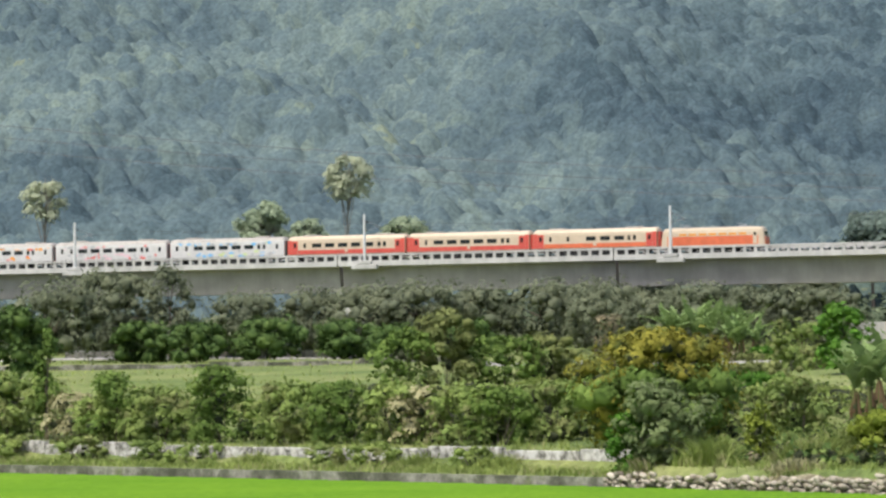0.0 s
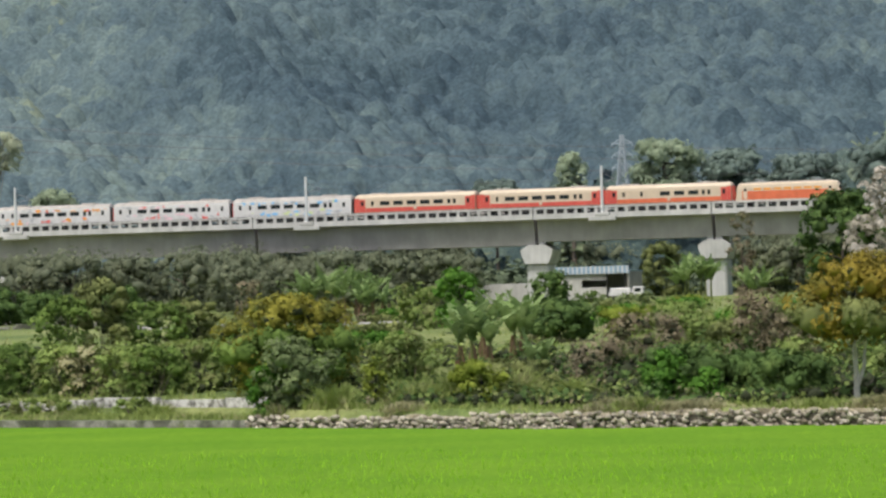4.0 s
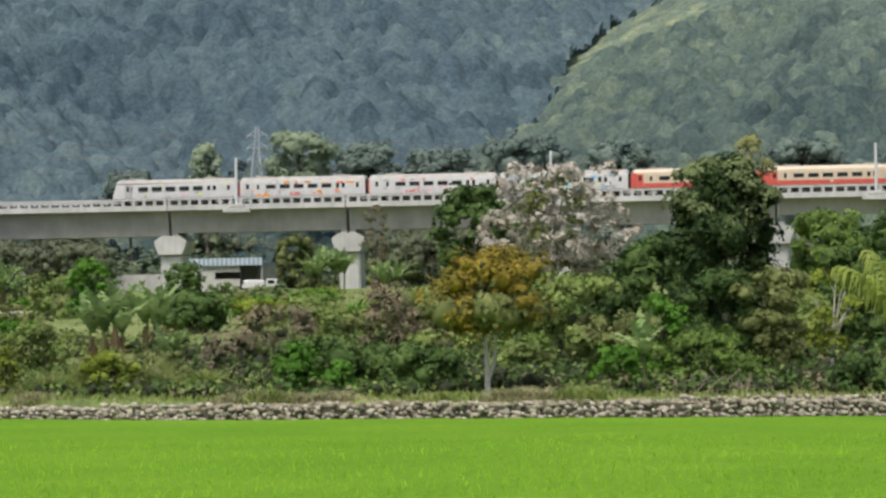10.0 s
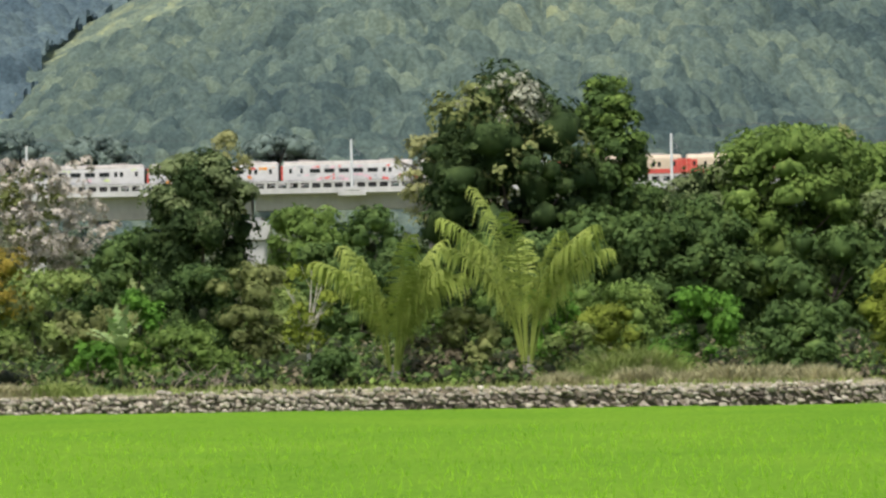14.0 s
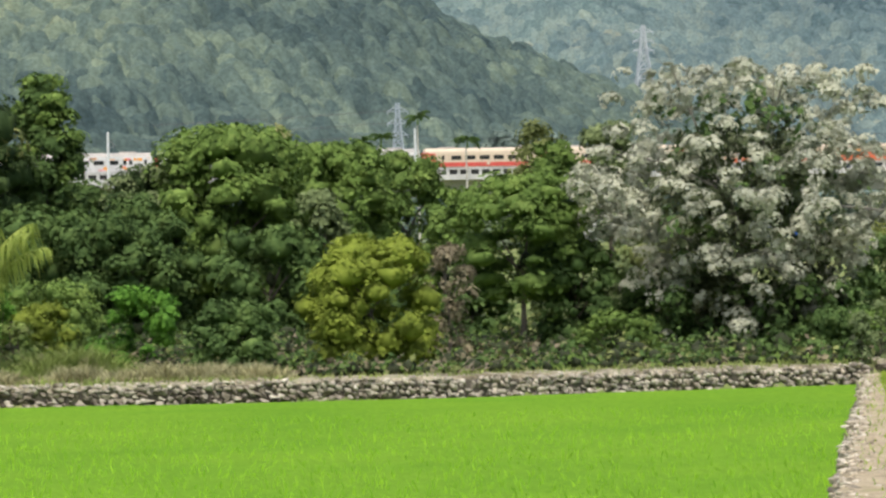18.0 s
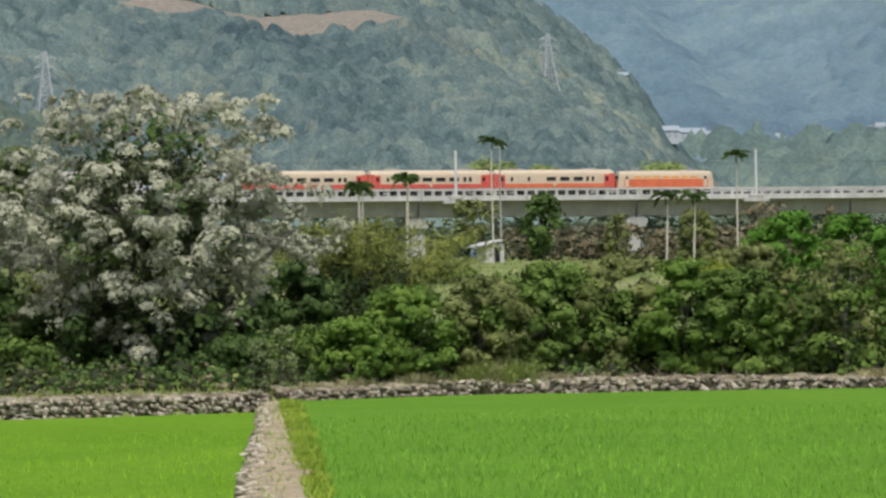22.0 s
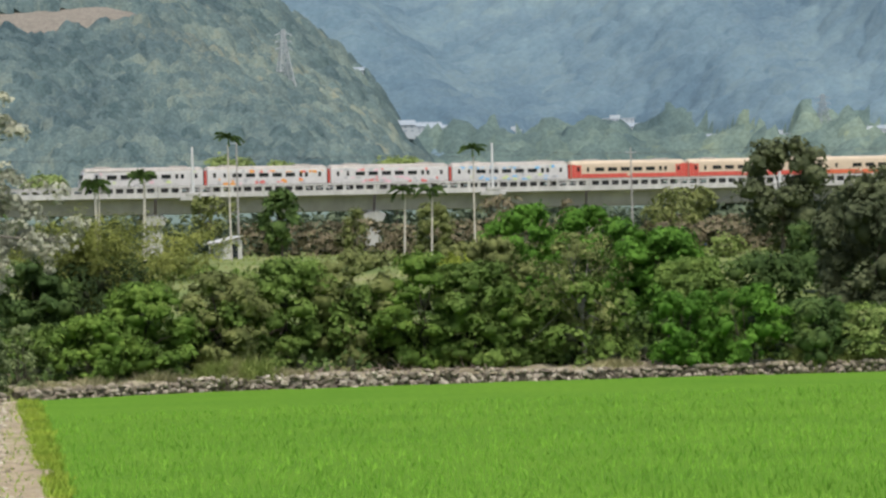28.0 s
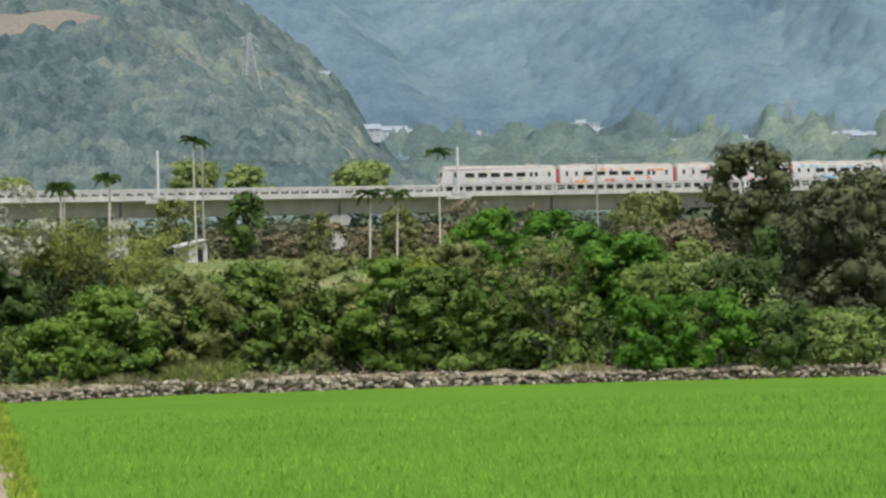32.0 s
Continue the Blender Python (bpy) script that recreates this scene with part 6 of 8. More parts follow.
def plant(kind, x, y, h, w):
    name, label, leafm, bark, bare, n, dens, leaf, flat = KINDS[kind]
    r = seeded()
    h = max(h, 0.5)
    area = math.pi * w * (h * (1 - bare)) * 0.75
    count = int(min(13000 if "vine" in kind else 9000, max(420, area * dens * DENSITY)))
    if y > 300:
        count, leaf = int(count * 0.55), leaf * 1.1
    else:
        count, leaf = int(count * 1.75), leaf * 0.70
    lob = lobes(r, w, h, h * bare, n, flat)
    if kind in ("tree_white", "tree_pink"):
        # blossom in separate heads on the limbs, with green showing between
        k = 470 if kind == "tree_white" else 320
        u = r.normal(size=(k, 3))
        u /= np.linalg.norm(u, axis=1, keepdims=True)
        z0 = h * bare * 0.55
        bulge = 1 + 0.16 * np.sin(5 * np.arctan2(u[:, 1], u[:, 0]) + 1.0) + 0.12 * np.sin(7 * u[:, 2] + 2)
        q = (r.uniform(0.72, 1.04, k) * bulge)[:, None]
        c = u * q * np.array([w * 0.47, w * 0.47, (h - z0) * 0.49]) + np.array([0, 0, z0 + (h - z0) * 0.5])
        c[:, 2] = np.minimum(c[:, 2], h - 0.3)
        rad = r.uniform(0.46, 0.86, k) if kind == "tree_white" else r.uniform(0.34, 0.6, k)
        lob = np.column_stack([c, rad, rad * 0.72])
        count = k * (170 if kind == "tree_white" else 52)
    if kind in ("vine_post", "tree_vine", "tree_vine2", "vine_tall", "vine_tall2"):
        lob[:, 2] = h * np.linspace(0.06, 0.95, len(lob))
    root = holder(name, pose(x, y, gz(x, y), 0, 0, float(r.uniform(-180, 180))), label, {"creeper": "creeper", "tree": "tree"}.get(name, "shrub" if "tree" not in name and name != "sapling" else "tree"), group="trees" if name == "tree" else "shrubs")
    open_crown = kind in ("tree_tuft", "hedge_pale", "tree_pink", "tree_white", "tree_olive", "tree_feather", "sapling_lime")
    me = crown_mesh("crown", r, lob, count, leaf, M[leafm], tight=0.6 if "flower" in leafm else 1.3 if kind == "thicket" else 0.85, spread=0.12 if "flower" in leafm else 0.6 if kind in ("thicket", "scrub", "tree_olive") else 0.25, core=0.0 if open_crown else 0.5, body=0.0 if kind in ("scrub", "dry", "vine_post", "bush_rust") else 0.4 if kind in ("thicket", "hedge", "hedge_deep", "bush_grey", "bush_gold", "tree_gold") else 0.6)
    part_name = "blossom" if "flower" in leafm and name == "tree" else "crown"
    c = share(part_name, me, root)
    if not bark:
        st = bmesh.new()
        for k in range(1 if kind == "scrub" else 7):
            q = lob[int(r.integers(len(lob)))]
            tube(st, (q[0] * 0.15, q[1] * 0.15, -0.15), (q[0] * 0.8, q[1] * 0.8, q[2]), 0.045, 0.015, 5)
        part("branching_stem", st, M["bark"], root)
    else:
        pale = bark == "bark_pale"
        share("trunk", trunk_mesh(r, h * max(0.55, bare + 0.25), max(0.07, (0.008 if kind == "tree_tuft" else 0.022) * h) * (1.1 if pale else 1.0), lob, M[bark], 14 if open_crown else 5, twigs=2 if open_crown else 0), root)
    if kind in ("tree_white", "tree_pink"):
        # white tree: darker greens inside stand in for shade between the blossom heads
        inner = lobes(r, w * (0.74 if kind == "tree_white" else 0.5), h * 0.95, h * bare, 26, 0.8)
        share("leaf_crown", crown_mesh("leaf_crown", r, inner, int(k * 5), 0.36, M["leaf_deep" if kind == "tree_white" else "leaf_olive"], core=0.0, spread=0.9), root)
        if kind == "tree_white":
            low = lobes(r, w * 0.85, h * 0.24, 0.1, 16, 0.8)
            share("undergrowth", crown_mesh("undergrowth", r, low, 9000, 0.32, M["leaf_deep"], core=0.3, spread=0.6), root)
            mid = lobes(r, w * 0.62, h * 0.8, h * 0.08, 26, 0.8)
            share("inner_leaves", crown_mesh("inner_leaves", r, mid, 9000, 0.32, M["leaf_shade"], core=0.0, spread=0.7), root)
    if kind == "tree_gold":
        fork = bmesh.new()
        tube(fork, (0.0, 0, h * 0.1), (0.42, -0.1, h * 0.24), 0.13, 0.1, 7)
        tube(fork, (0.42, -0.1, h * 0.24), (0.75, 0.1, h * 0.5), 0.1, 0.06, 7)
        part("fork", fork, M[bark], root, "pale forked limb")
    if kind in ("tree_gold", "bush_gold"):
        low = lobes(r, w * (1.0 if bark == "bark_pale" else 1.05), h * 0.7, h * max(0.02, bare + 0.04), 18, 0.8)
        share("lower_leaves", crown_mesh("lower_leaves", r, low, int(count * 0.8), leaf, M["leaf_olive" if kind == "tree_gold" else "leaf_green"], core=0.7, body=0.6), root)
    if kind == "vine_tall":
        top = lobes(r, w * 0.5, h * 1.0, h * 0.76, 9, 0.6)
        share("blossom", crown_mesh("blossom", r, top, 4200, 0.28, M["flower_white"], core=0.0), root)
        side = lobes(r, w * 1.0, h * 0.98, h * 0.55, 12, 0.6)
        share("creeper", crown_mesh("creeper", r, side, 1500, 0.36, M["leaf_olive"], core=0.0), root)
    if kind in ("tree_vine", "tree_big", "vine_tall2", "hedge_big"):
        side = lobes(r, w * 0.96, h * 1.0, h * 0.5, 12, 0.5)
        share("young_leaves", crown_mesh("young_leaves", r, side, int(count * (0.5 if kind == "tree_vine" else 0.25)), leaf, M["leaf_grey" if kind == "tree_vine" else "leaf_green"], core=0.0), root)
    if kind == "hedge_pale" or kind == "hedge_mix":
        side = lobes(r, w * 0.9, h * 0.7, 0.2, 10, 0.6)
        share("undergrowth", crown_mesh("undergrowth", r, side, int(count * 0.6), 0.3, M["leaf_green"], core=0.7), root)
    return root


def frond(bm, length, width, bend, rise, leaflets, r, hang=0.5):
    """A feather palm frond along +x: arched midrib with drooping leaflets on both sides."""
    pts = []
    for i in range(leaflets + 1):
        t = i / leaflets
        pts.append(Vector((length * (t - 0.22 * t * t * bend), 0, rise * length * t - bend * length * 0.55 * t * t)))
    for i in range(0, leaflets, 2):
        a, b = pts[i], pts[min(i + 2, leaflets)]
        tube(bm, a, b, 0.035 * (1 - i / leaflets) + 0.012, 0.03 * (1 - (i + 2) / (leaflets + 2)) + 0.01, 4)
    for i in range(2, leaflets + 1):
        t = i / leaflets
        wl = width * (0.35 + 0.65 * math.sin(math.pi * min(1, t * 0.8 + 0.15))) * r.uniform(0.85, 1.1)
        for s in (-1, 1):
            p = pts[i]
            tip = p + Vector((wl * hang, s * wl * r.uniform(0.5, 0.7), -wl * r.uniform(0.3, 0.6)))
            q = Vector((0.07, 0, 0))
            vs = [bm.verts.new(p - q), bm.verts.new(p + q), bm.verts.new((p + tip) / 2 + Vector((0.11, 0, 0.05))), bm.verts.new(tip), bm.verts.new((p + tip) / 2 - Vector((0.09, 0, -0.03)))]
            bm.faces.new(vs)
    return bm


def coconut(x, y, h, w):
    """Young palm: long fronds rise steeply from near the ground and arch over, with hanging leaflets."""
    r = random.Random(int(x * 10 + 500))
    root = holder("coconut_palm", pose(x, y, gz(x, y)), "young coconut palm with tall arching fronds", "palm", "coconut palms")
    bm = bmesh.new()
    tube(bm, (0, 0, -0.2), (0.05, 0, h * 0.07), 0.36, 0.30, 10)
    tube(bm, (0.05, 0, h * 0.07), (0.0, 0, h * 0.13), 0.30, 0.2, 10)
    part("trunk", bm, M["bark_grey"], root)
    for k in range(7):
        a = k * 0.9
        bm = bmesh.new()
        tube(bm, (0.2 * math.cos(a), 0.2 * math.sin(a), h * 0.06), (0.75 * math.cos(a), 0.75 * math.sin(a), h * 0.02), 0.06, 0.03, 5)
        part("leaf_base", bm, M["dead_leaf"], root, "brown dry leaf sheath")
    n = 11
    for i in range(n):
        a = radians(i * 137.5 + 20 + r.uniform(-30, 30))
        young = i / n
        e0, e1 = radians(76 + 11 * young), radians(r.uniform(-20, 28) + 45 * young)
        length = h * r.uniform(0.68, 0.95)
        out, side = Vector((math.cos(a), math.sin(a), 0)), Vector((-math.sin(a), math.cos(a), 0))
        steps = 34
        pts, dirs, p = [], [], Vector((0.22 * out.x, 0.22 * out.y, h * 0.09))
        for k in range(steps + 1):
            t = k / steps
            e = e0 + (e1 - e0) * t ** 2.0
            d = out * math.cos(e) * 0.92 + Vector((0, 0, math.sin(e)))
            pts.append(p.copy())
            dirs.append(d)
            p += d * (length / steps)
        bm = bmesh.new()
        for k in range(0, steps, 2):
            tube(bm, pts[k], pts[min(k + 2, steps)], 0.075 * (1 - k / steps) + 0.014, 0.075 * (1 - (k + 2) / (steps + 2)) + 0.012, 4)
        for k in range(int(steps * 0.32), steps + 1):
            for half in (0.0, 0.5):
                t = min(1.0, (k + half) / steps)
                q = pts[k] + (dirs[k] * (length / steps) * half if k < steps else Vector((0, 0, 0)))
                wl = r.uniform(0.8, 1.15) * (0.5 + 1.35 * math.sin(math.pi * min(1.0, max(0.0, (t - 0.24) * 1.1 + 0.06)))) * r.uniform(0.85, 1.1)
                for s in (-1, 1):
                    d = side * s * r.uniform(0.5, 0.85) + dirs[k] * r.uniform(0.3, 0.7) + Vector((0, 0, -r.uniform(0.15, 0.6)))
                    mid = q + d * wl * 0.55
                    tip = mid + (d * 0.6 + Vector((0, 0, -r.uniform(0.9, 1.6)))) * wl * 0.5
                    f = dirs[k] * 0.055
                    vs = [bm.verts.new(c) for c in (q - f * 0.6, q + f * 0.6, mid + f, mid - f, tip)]
                    bm.faces.new(vs[:4])
                    bm.faces.new((vs[3], vs[2], vs[4]))
        part("frond", bm, M["leaf_palm"], root)


def areca(x, y, h, proto={}):
    r = random.Random(int(x * 7))
    root = holder("areca_palm", pose(x, y, gz(x, y)), "slender areca palm with a small dark crown", "palm", "areca palms")
    bm = bmesh.new()
    tube(bm, (0, 0, -0.3), (r.uniform(-0.3, 0.3), 0, h - 2.0), 0.13, 0.10, 8)
    part("trunk", bm, M["bark_pale"], root)
    cs = bmesh.new()
    tube(cs, (0, 0, h - 2.2), (0, 0, h - 1.1), 0.14, 0.09, 8)
    part("crownshaft", cs, M["leaf_green"], root)
    for i in range(10):
        bm = bmesh.new()
        frond(bm, r.uniform(1.3, 1.8), 0.85, r.uniform(1.2, 2.1), 0.1, 16, r)
        f = part("frond", bm, M["leaf_deep"], root)
        f.matrix_local = pose(0, 0, h - 1.2, 0, 0, i * 137.5) @ pose(0, 0, 0, 0, -r.uniform(15, 70), 0)


def banana(kind, x, y, h, w):
    r = random.Random(int(x * 13 + y))
    root = holder("banana_plant", pose(x, y, gz(x, y)), "clump of banana plants with torn broad leaves", "banana plant", "banana plants")
    stems = 1 if kind in ("banana_white", "fan_palm") else max(2, int(w / 1.6))
    for s in range(stems):
        px, py = (r.uniform(-w / 2, w / 2) * 0.75, r.uniform(-1.0, 1.0)) if stems > 1 else (0, 0)
        hh = h * r.uniform(0.75, 1.0)
        bm = bmesh.new()
        tube(bm, (px, py, -0.2), (px + r.uniform(-0.2, 0.2), py, hh * 0.44), 0.16, 0.1, 8)
        part("stem", bm, M["leaf_olive"], root)
        for i in range(8):
            bm = bmesh.new()
            L, wd, b = hh * r.uniform(0.48, 0.68), hh * r.uniform(0.06, 0.088), r.uniform(0.2, 1.0)
            n = 8
            mid = [Vector((L * (k / n) * (1 - 0.2 * b * k / n), 0, -b * L * 0.5 * (k / n) ** 2)) for k in range(n + 1)]
            for sd in (-1, 1):
                for k in range(n):
                    t0, t1 = k / n, (k + 1) / n
                    e0, e1 = wd * math.sin(math.pi * (0.08 + 0.92 * t0)) ** 0.6, wd * max(0.02, math.sin(math.pi * (0.08 + 0.91 * t1))) ** 0.6
                    cut = r.uniform(0.03, 0.09) * L if r.random() < 0.65 else 0.0
                    vs = [bm.verts.new(mid[k]), bm.verts.new(mid[k + 1]), bm.verts.new(mid[k + 1] + Vector((-cut, sd * e1, 0.25 * e1))), bm.verts.new(mid[k] + Vector((0, sd * e0, 0.25 * e0)))]
                    bm.faces.new(vs if sd > 0 else vs[::-1])
            f = part("leaf", bm, M["leaf_banana"], root)
            f.matrix_local = pose(px, py, hh * 0.42, 0, 0, i * 137.5 + 40 * s) @ pose(0, 0, 0, 0, -r.uniform(36, 86), 0)
        if kind == "banana" and h > 4:
            bm = bmesh.new()
            for k in range(7):
                a = r.uniform(0, 6.28)
                tube(bm, (px + 0.1 * math.cos(a), py + 0.1 * math.sin(a), hh * 0.38), (px + 0.32 * math.cos(a), py + 0.32 * math.sin(a), hh * r.uniform(0.05, 0.2)), 0.04, 0.09, 4)
            part("dead_leaves", bm, M["dead_leaf"], root, "hanging brown dead leaves")


def weeds(kind, x, y, h, w):
    """A patch of tall grass, one tuft of many blades."""
    r = seeded()
    n = int(260 * max(1.0, w))
    px, py = r.normal(size=n) * w * 0.3, r.normal(size=n) * 0.8
    wx, wy = x + px, y + np.maximum(py, -1.0)
    z = ground_z(wx, wy)
    v, f = blades(r, np.stack([px, np.maximum(py, -1.0), z - gz(x, y) - 0.1], 1), h * r.uniform(0.25, 1.0, n) * np.exp(-(px / (w * 0.55)) ** 2), r.uniform(0.05, 0.12, n), 1.2)
    mat = {"dry_weed": "dry_grass", "fern_lime": "leaf_bright"}.get(kind, "bank_grass")
    ob = new("tall_grass", mesh_np("tall_grass", v, f, M[mat]))
    ob.matrix_world = pose(x, y, gz(x, y))
    tagged(ob, {"dry_weed": "patch of dry straw-coloured grass", "fern_lime": "patch of tall bright green reeds"}.get(kind, "patch of tall rough grass on the bank"), "grass", kind="stuff")


def bamboo(x, y, h, w):
    r = random.Random(55)
    root = holder("bamboo_clump", pose(x, y, gz(x, y)), "large bamboo clump with drooping feathery tops", "bamboo")
    bm = bmesh.new()
    cs = []
    for i in range(64):
        a, q = r.uniform(0, 6.28), r.uniform(0, 1)
        bx, by = 0.3 * w * q * math.cos(a), 1.5 * q * math.sin(a)
        ox, oy = w * 0.5 * q * math.cos(a), w * 0.35 * q * math.sin(a)
        hh = h * (1.0 - 0.2 * q) * r.uniform(0.85, 1.04)
        m = Vector((bx + ox * 0.35, by + oy * 0.35, hh * 0.7))
        t = Vector((bx + ox, by + oy, hh))
        tube(bm, (bx, by, -0.2), m, 0.05, 0.04, 5)
        tube(bm, m, t, 0.04, 0.015, 4)
        for k in range(6):
            p = m.lerp(t, k / 5)
            cs.append((p.x, p.y, p.z, w * 0.06, w * 0.055))
            if k < 3:
                p = Vector((bx, by, hh * 0.25)).lerp(m, k / 3)
                cs.append((p.x, p.y, p.z, w * 0.075, w * 0.06))
    part("cane", bm, M["leaf_olive"], root)
    rr = np.random.default_rng(56)
    lob = np.array(cs)
    share("foliage", crown_mesh("foliage", rr, lob, 20000, 0.40, M["leaf_bamboo"], core=0.0, aspect=0.2, droop=0.6, spread=0.9), root)
    # dark leaf colour paints the shaded hollow inside the clump
    inner = lobes(rr, w * 0.95, h * 0.66, 0.3, 22, 1.0)
    share("inner_foliage", crown_mesh("inner_foliage", rr, inner, 6000, 0.4, M["leaf_vine"], core=0.8, aspect=0.3), root)


M["leaf_bamboo"] = leafy("leaf_bamboo", (0.120, 0.142, 0.034), (0.228, 0.260, 0.069), (0.360, 0.378, 0.115))
for kind, rows in PLANTS.items():
    for row in rows:
        if kind == "coconut":
            coconut(*row)
        elif kind in ("banana", "banana_tall", "banana_white"):
            banana(kind, *row)
        elif kind in ("weed", "weed_tall", "dry_weed"):
            weeds(kind, *row)
        elif kind == "bamboo":
            bamboo(*row)
        else:
            plant(kind, *row)
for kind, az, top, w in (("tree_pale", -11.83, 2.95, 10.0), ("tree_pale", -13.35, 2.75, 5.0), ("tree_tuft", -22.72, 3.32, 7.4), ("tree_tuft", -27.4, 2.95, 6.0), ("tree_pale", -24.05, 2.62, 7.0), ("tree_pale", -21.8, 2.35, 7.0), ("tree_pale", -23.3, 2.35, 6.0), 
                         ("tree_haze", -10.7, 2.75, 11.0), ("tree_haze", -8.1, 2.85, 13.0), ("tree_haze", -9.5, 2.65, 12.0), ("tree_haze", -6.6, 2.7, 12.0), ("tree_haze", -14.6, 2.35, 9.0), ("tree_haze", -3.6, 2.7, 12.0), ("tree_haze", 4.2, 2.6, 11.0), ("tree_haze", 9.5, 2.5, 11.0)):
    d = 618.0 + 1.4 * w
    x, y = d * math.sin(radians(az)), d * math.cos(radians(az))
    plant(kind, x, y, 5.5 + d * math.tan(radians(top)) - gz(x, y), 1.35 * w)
FILL = random.Random(77)
for i in range(34):
    x = FILL.uniform(-40, 46)
    b = FILL.uniform(26, 105)
    y = float(wall_y(x)) + b
    top = (5.5 + math.hypot(x, y) * math.tan(radians(FILL.uniform(-0.25, 0.7) if x > -42 else FILL.uniform(-0.95, -0.4)))) - gz(x, y)
    plant(FILL.choice(["tree_deep", "tree_green", "hedge_deep", "tree_grey", "bush_olive", "hedge"]) if x > -42 else FILL.choice(["hedge", "bush_olive", "hedge_deep", "bush_grey"]), x, y, max(1.6, top), FILL.uniform(5.0, 9.0))
for i in range(5):
    x = FILL.uniform(-160, -75)
    y = FILL.uniform(255, 330)
    plant(FILL.choice(["bush_olive", "hedge", "bush_grey", "hedge_deep"]), x, y, FILL.uniform(1.0, 2.2), FILL.uniform(4.0, 9.0))
for i in range(7):
    x, y = FILL.uniform(-120, -45), FILL.uniform(400, 500)
    plant(FILL.choice(["bush_olive", "hedge", "bush_grey", "hedge_deep", "bush_lime"]), x, y, FILL.uniform(1.0, 2.3), FILL.uniform(4.0, 10.0))
for i in range(22):
    x = 51 + 2.7 * i
    y = float(wall_y(x)) + FILL.uniform(9, 14)
    plant("hedge_deep" if i % 3 else "tree_deep", x, y, FILL.uniform(2.4, 3.3), FILL.uniform(4.5, 6.0))
for i in range(24):
    x, y = FILL.uniform(110, 235), FILL.uniform(290, 350)
    plant(FILL.choice(["bush_olive", "hedge", "bush_grey", "hedge_deep", "bush_lime"]), x, y, FILL.uniform(1.0, 2.6), FILL.uniform(4.0, 9.0))
for i in range(30):
    x, y = FILL.uniform(-118, -52), FILL.uniform(265, 430)
    plant(FILL.choice(["bush_olive", "hedge", "bush_rust", "bush_bright", "bush_grey"]), x, y, FILL.uniform(0.9, 2.0), FILL.uniform(3.0, 6.5))
for i in range(26):
    x, y = FILL.uniform(-118, -50), FILL.uniform(240, 330)
    weeds("dry_weed" if i % 4 == 0 else "weed_tall", x, y, FILL.uniform(0.5, 1.2), FILL.uniform(3.0, 6.0))
for i in range(14):
    x = FILL.uniform(-66, -22)
    weeds("dry_weed" if i % 3 else "weed_tall", x, float(wall_y(x)) + FILL.uniform(1.0, 2.2), FILL.uniform(0.4, 0.9), FILL.uniform(2.5, 4.5))
for row in ARECAS:
    areca(*row)


def brush_pile(x, y, w, h, seed):
    """Cut branches thrown on a heap."""
    r = random.Random(seed)
    bm = bmesh.new()
    for _ in range(46):
        cx, cy = r.gauss(0, w * 0.24), r.gauss(0, 0.5)
        a, tilt, long = r.uniform(0, 6.283), r.uniform(-0.1, 0.9), r.uniform(0.7, 2.2)
        d = Vector((math.cos(a) * math.cos(tilt), 0.5 * math.sin(a) * math.cos(tilt), math.sin(tilt) * h * 0.6))
        base = Vector((cx, cy, r.uniform(-0.05, 0.25)))
        mid = base + d * long * 0.55
        tip = mid + (d + Vector((r.gauss(0, 0.3), r.gauss(0, 0.3), r.gauss(0, 0.25)))) * long * 0.45
        q = r.uniform(0.018, 0.05)
        tube(bm, base, mid, q, q * 0.75, 5)
        tube(bm, mid, tip, q * 0.75, q * 0.3, 5)
        tube(bm, mid, mid + (tip - mid).cross(Vector((0, 0, 1))) * 0.5 + Vector((0, 0, 0.15)), q * 0.5, q * 0.2, 4)
    ob = part("brush_pile", bm, M["dead_wood"])
    ob.matrix_world = pose(x, y, gz(x, y))
    tagged(ob, "heap of bare grey-brown cut branches on the bank", "brushwood", kind="stuff")


M["dead_wood"] = paint("dead_wood", (0.34, 0.28, 0.22), 0.9, 0.35, 3.0)
for i, row in enumerate(((-17.4, 182.3, 3.2, 1.6), (-15.2, 182.8, 2.6, 1.3), (22.5, 181.5, 4.0, 1.2), (26.2, 180.0, 3.0, 0.9), (68.0, 185.2, 4.5, 0.8), (72.0, 184.6, 5.0, 0.9), (77.0, 183.6, 4.0, 0.8), (88.0, 180.0, 4.0, 0.9))):
    brush_pile(*row, 300 + i)


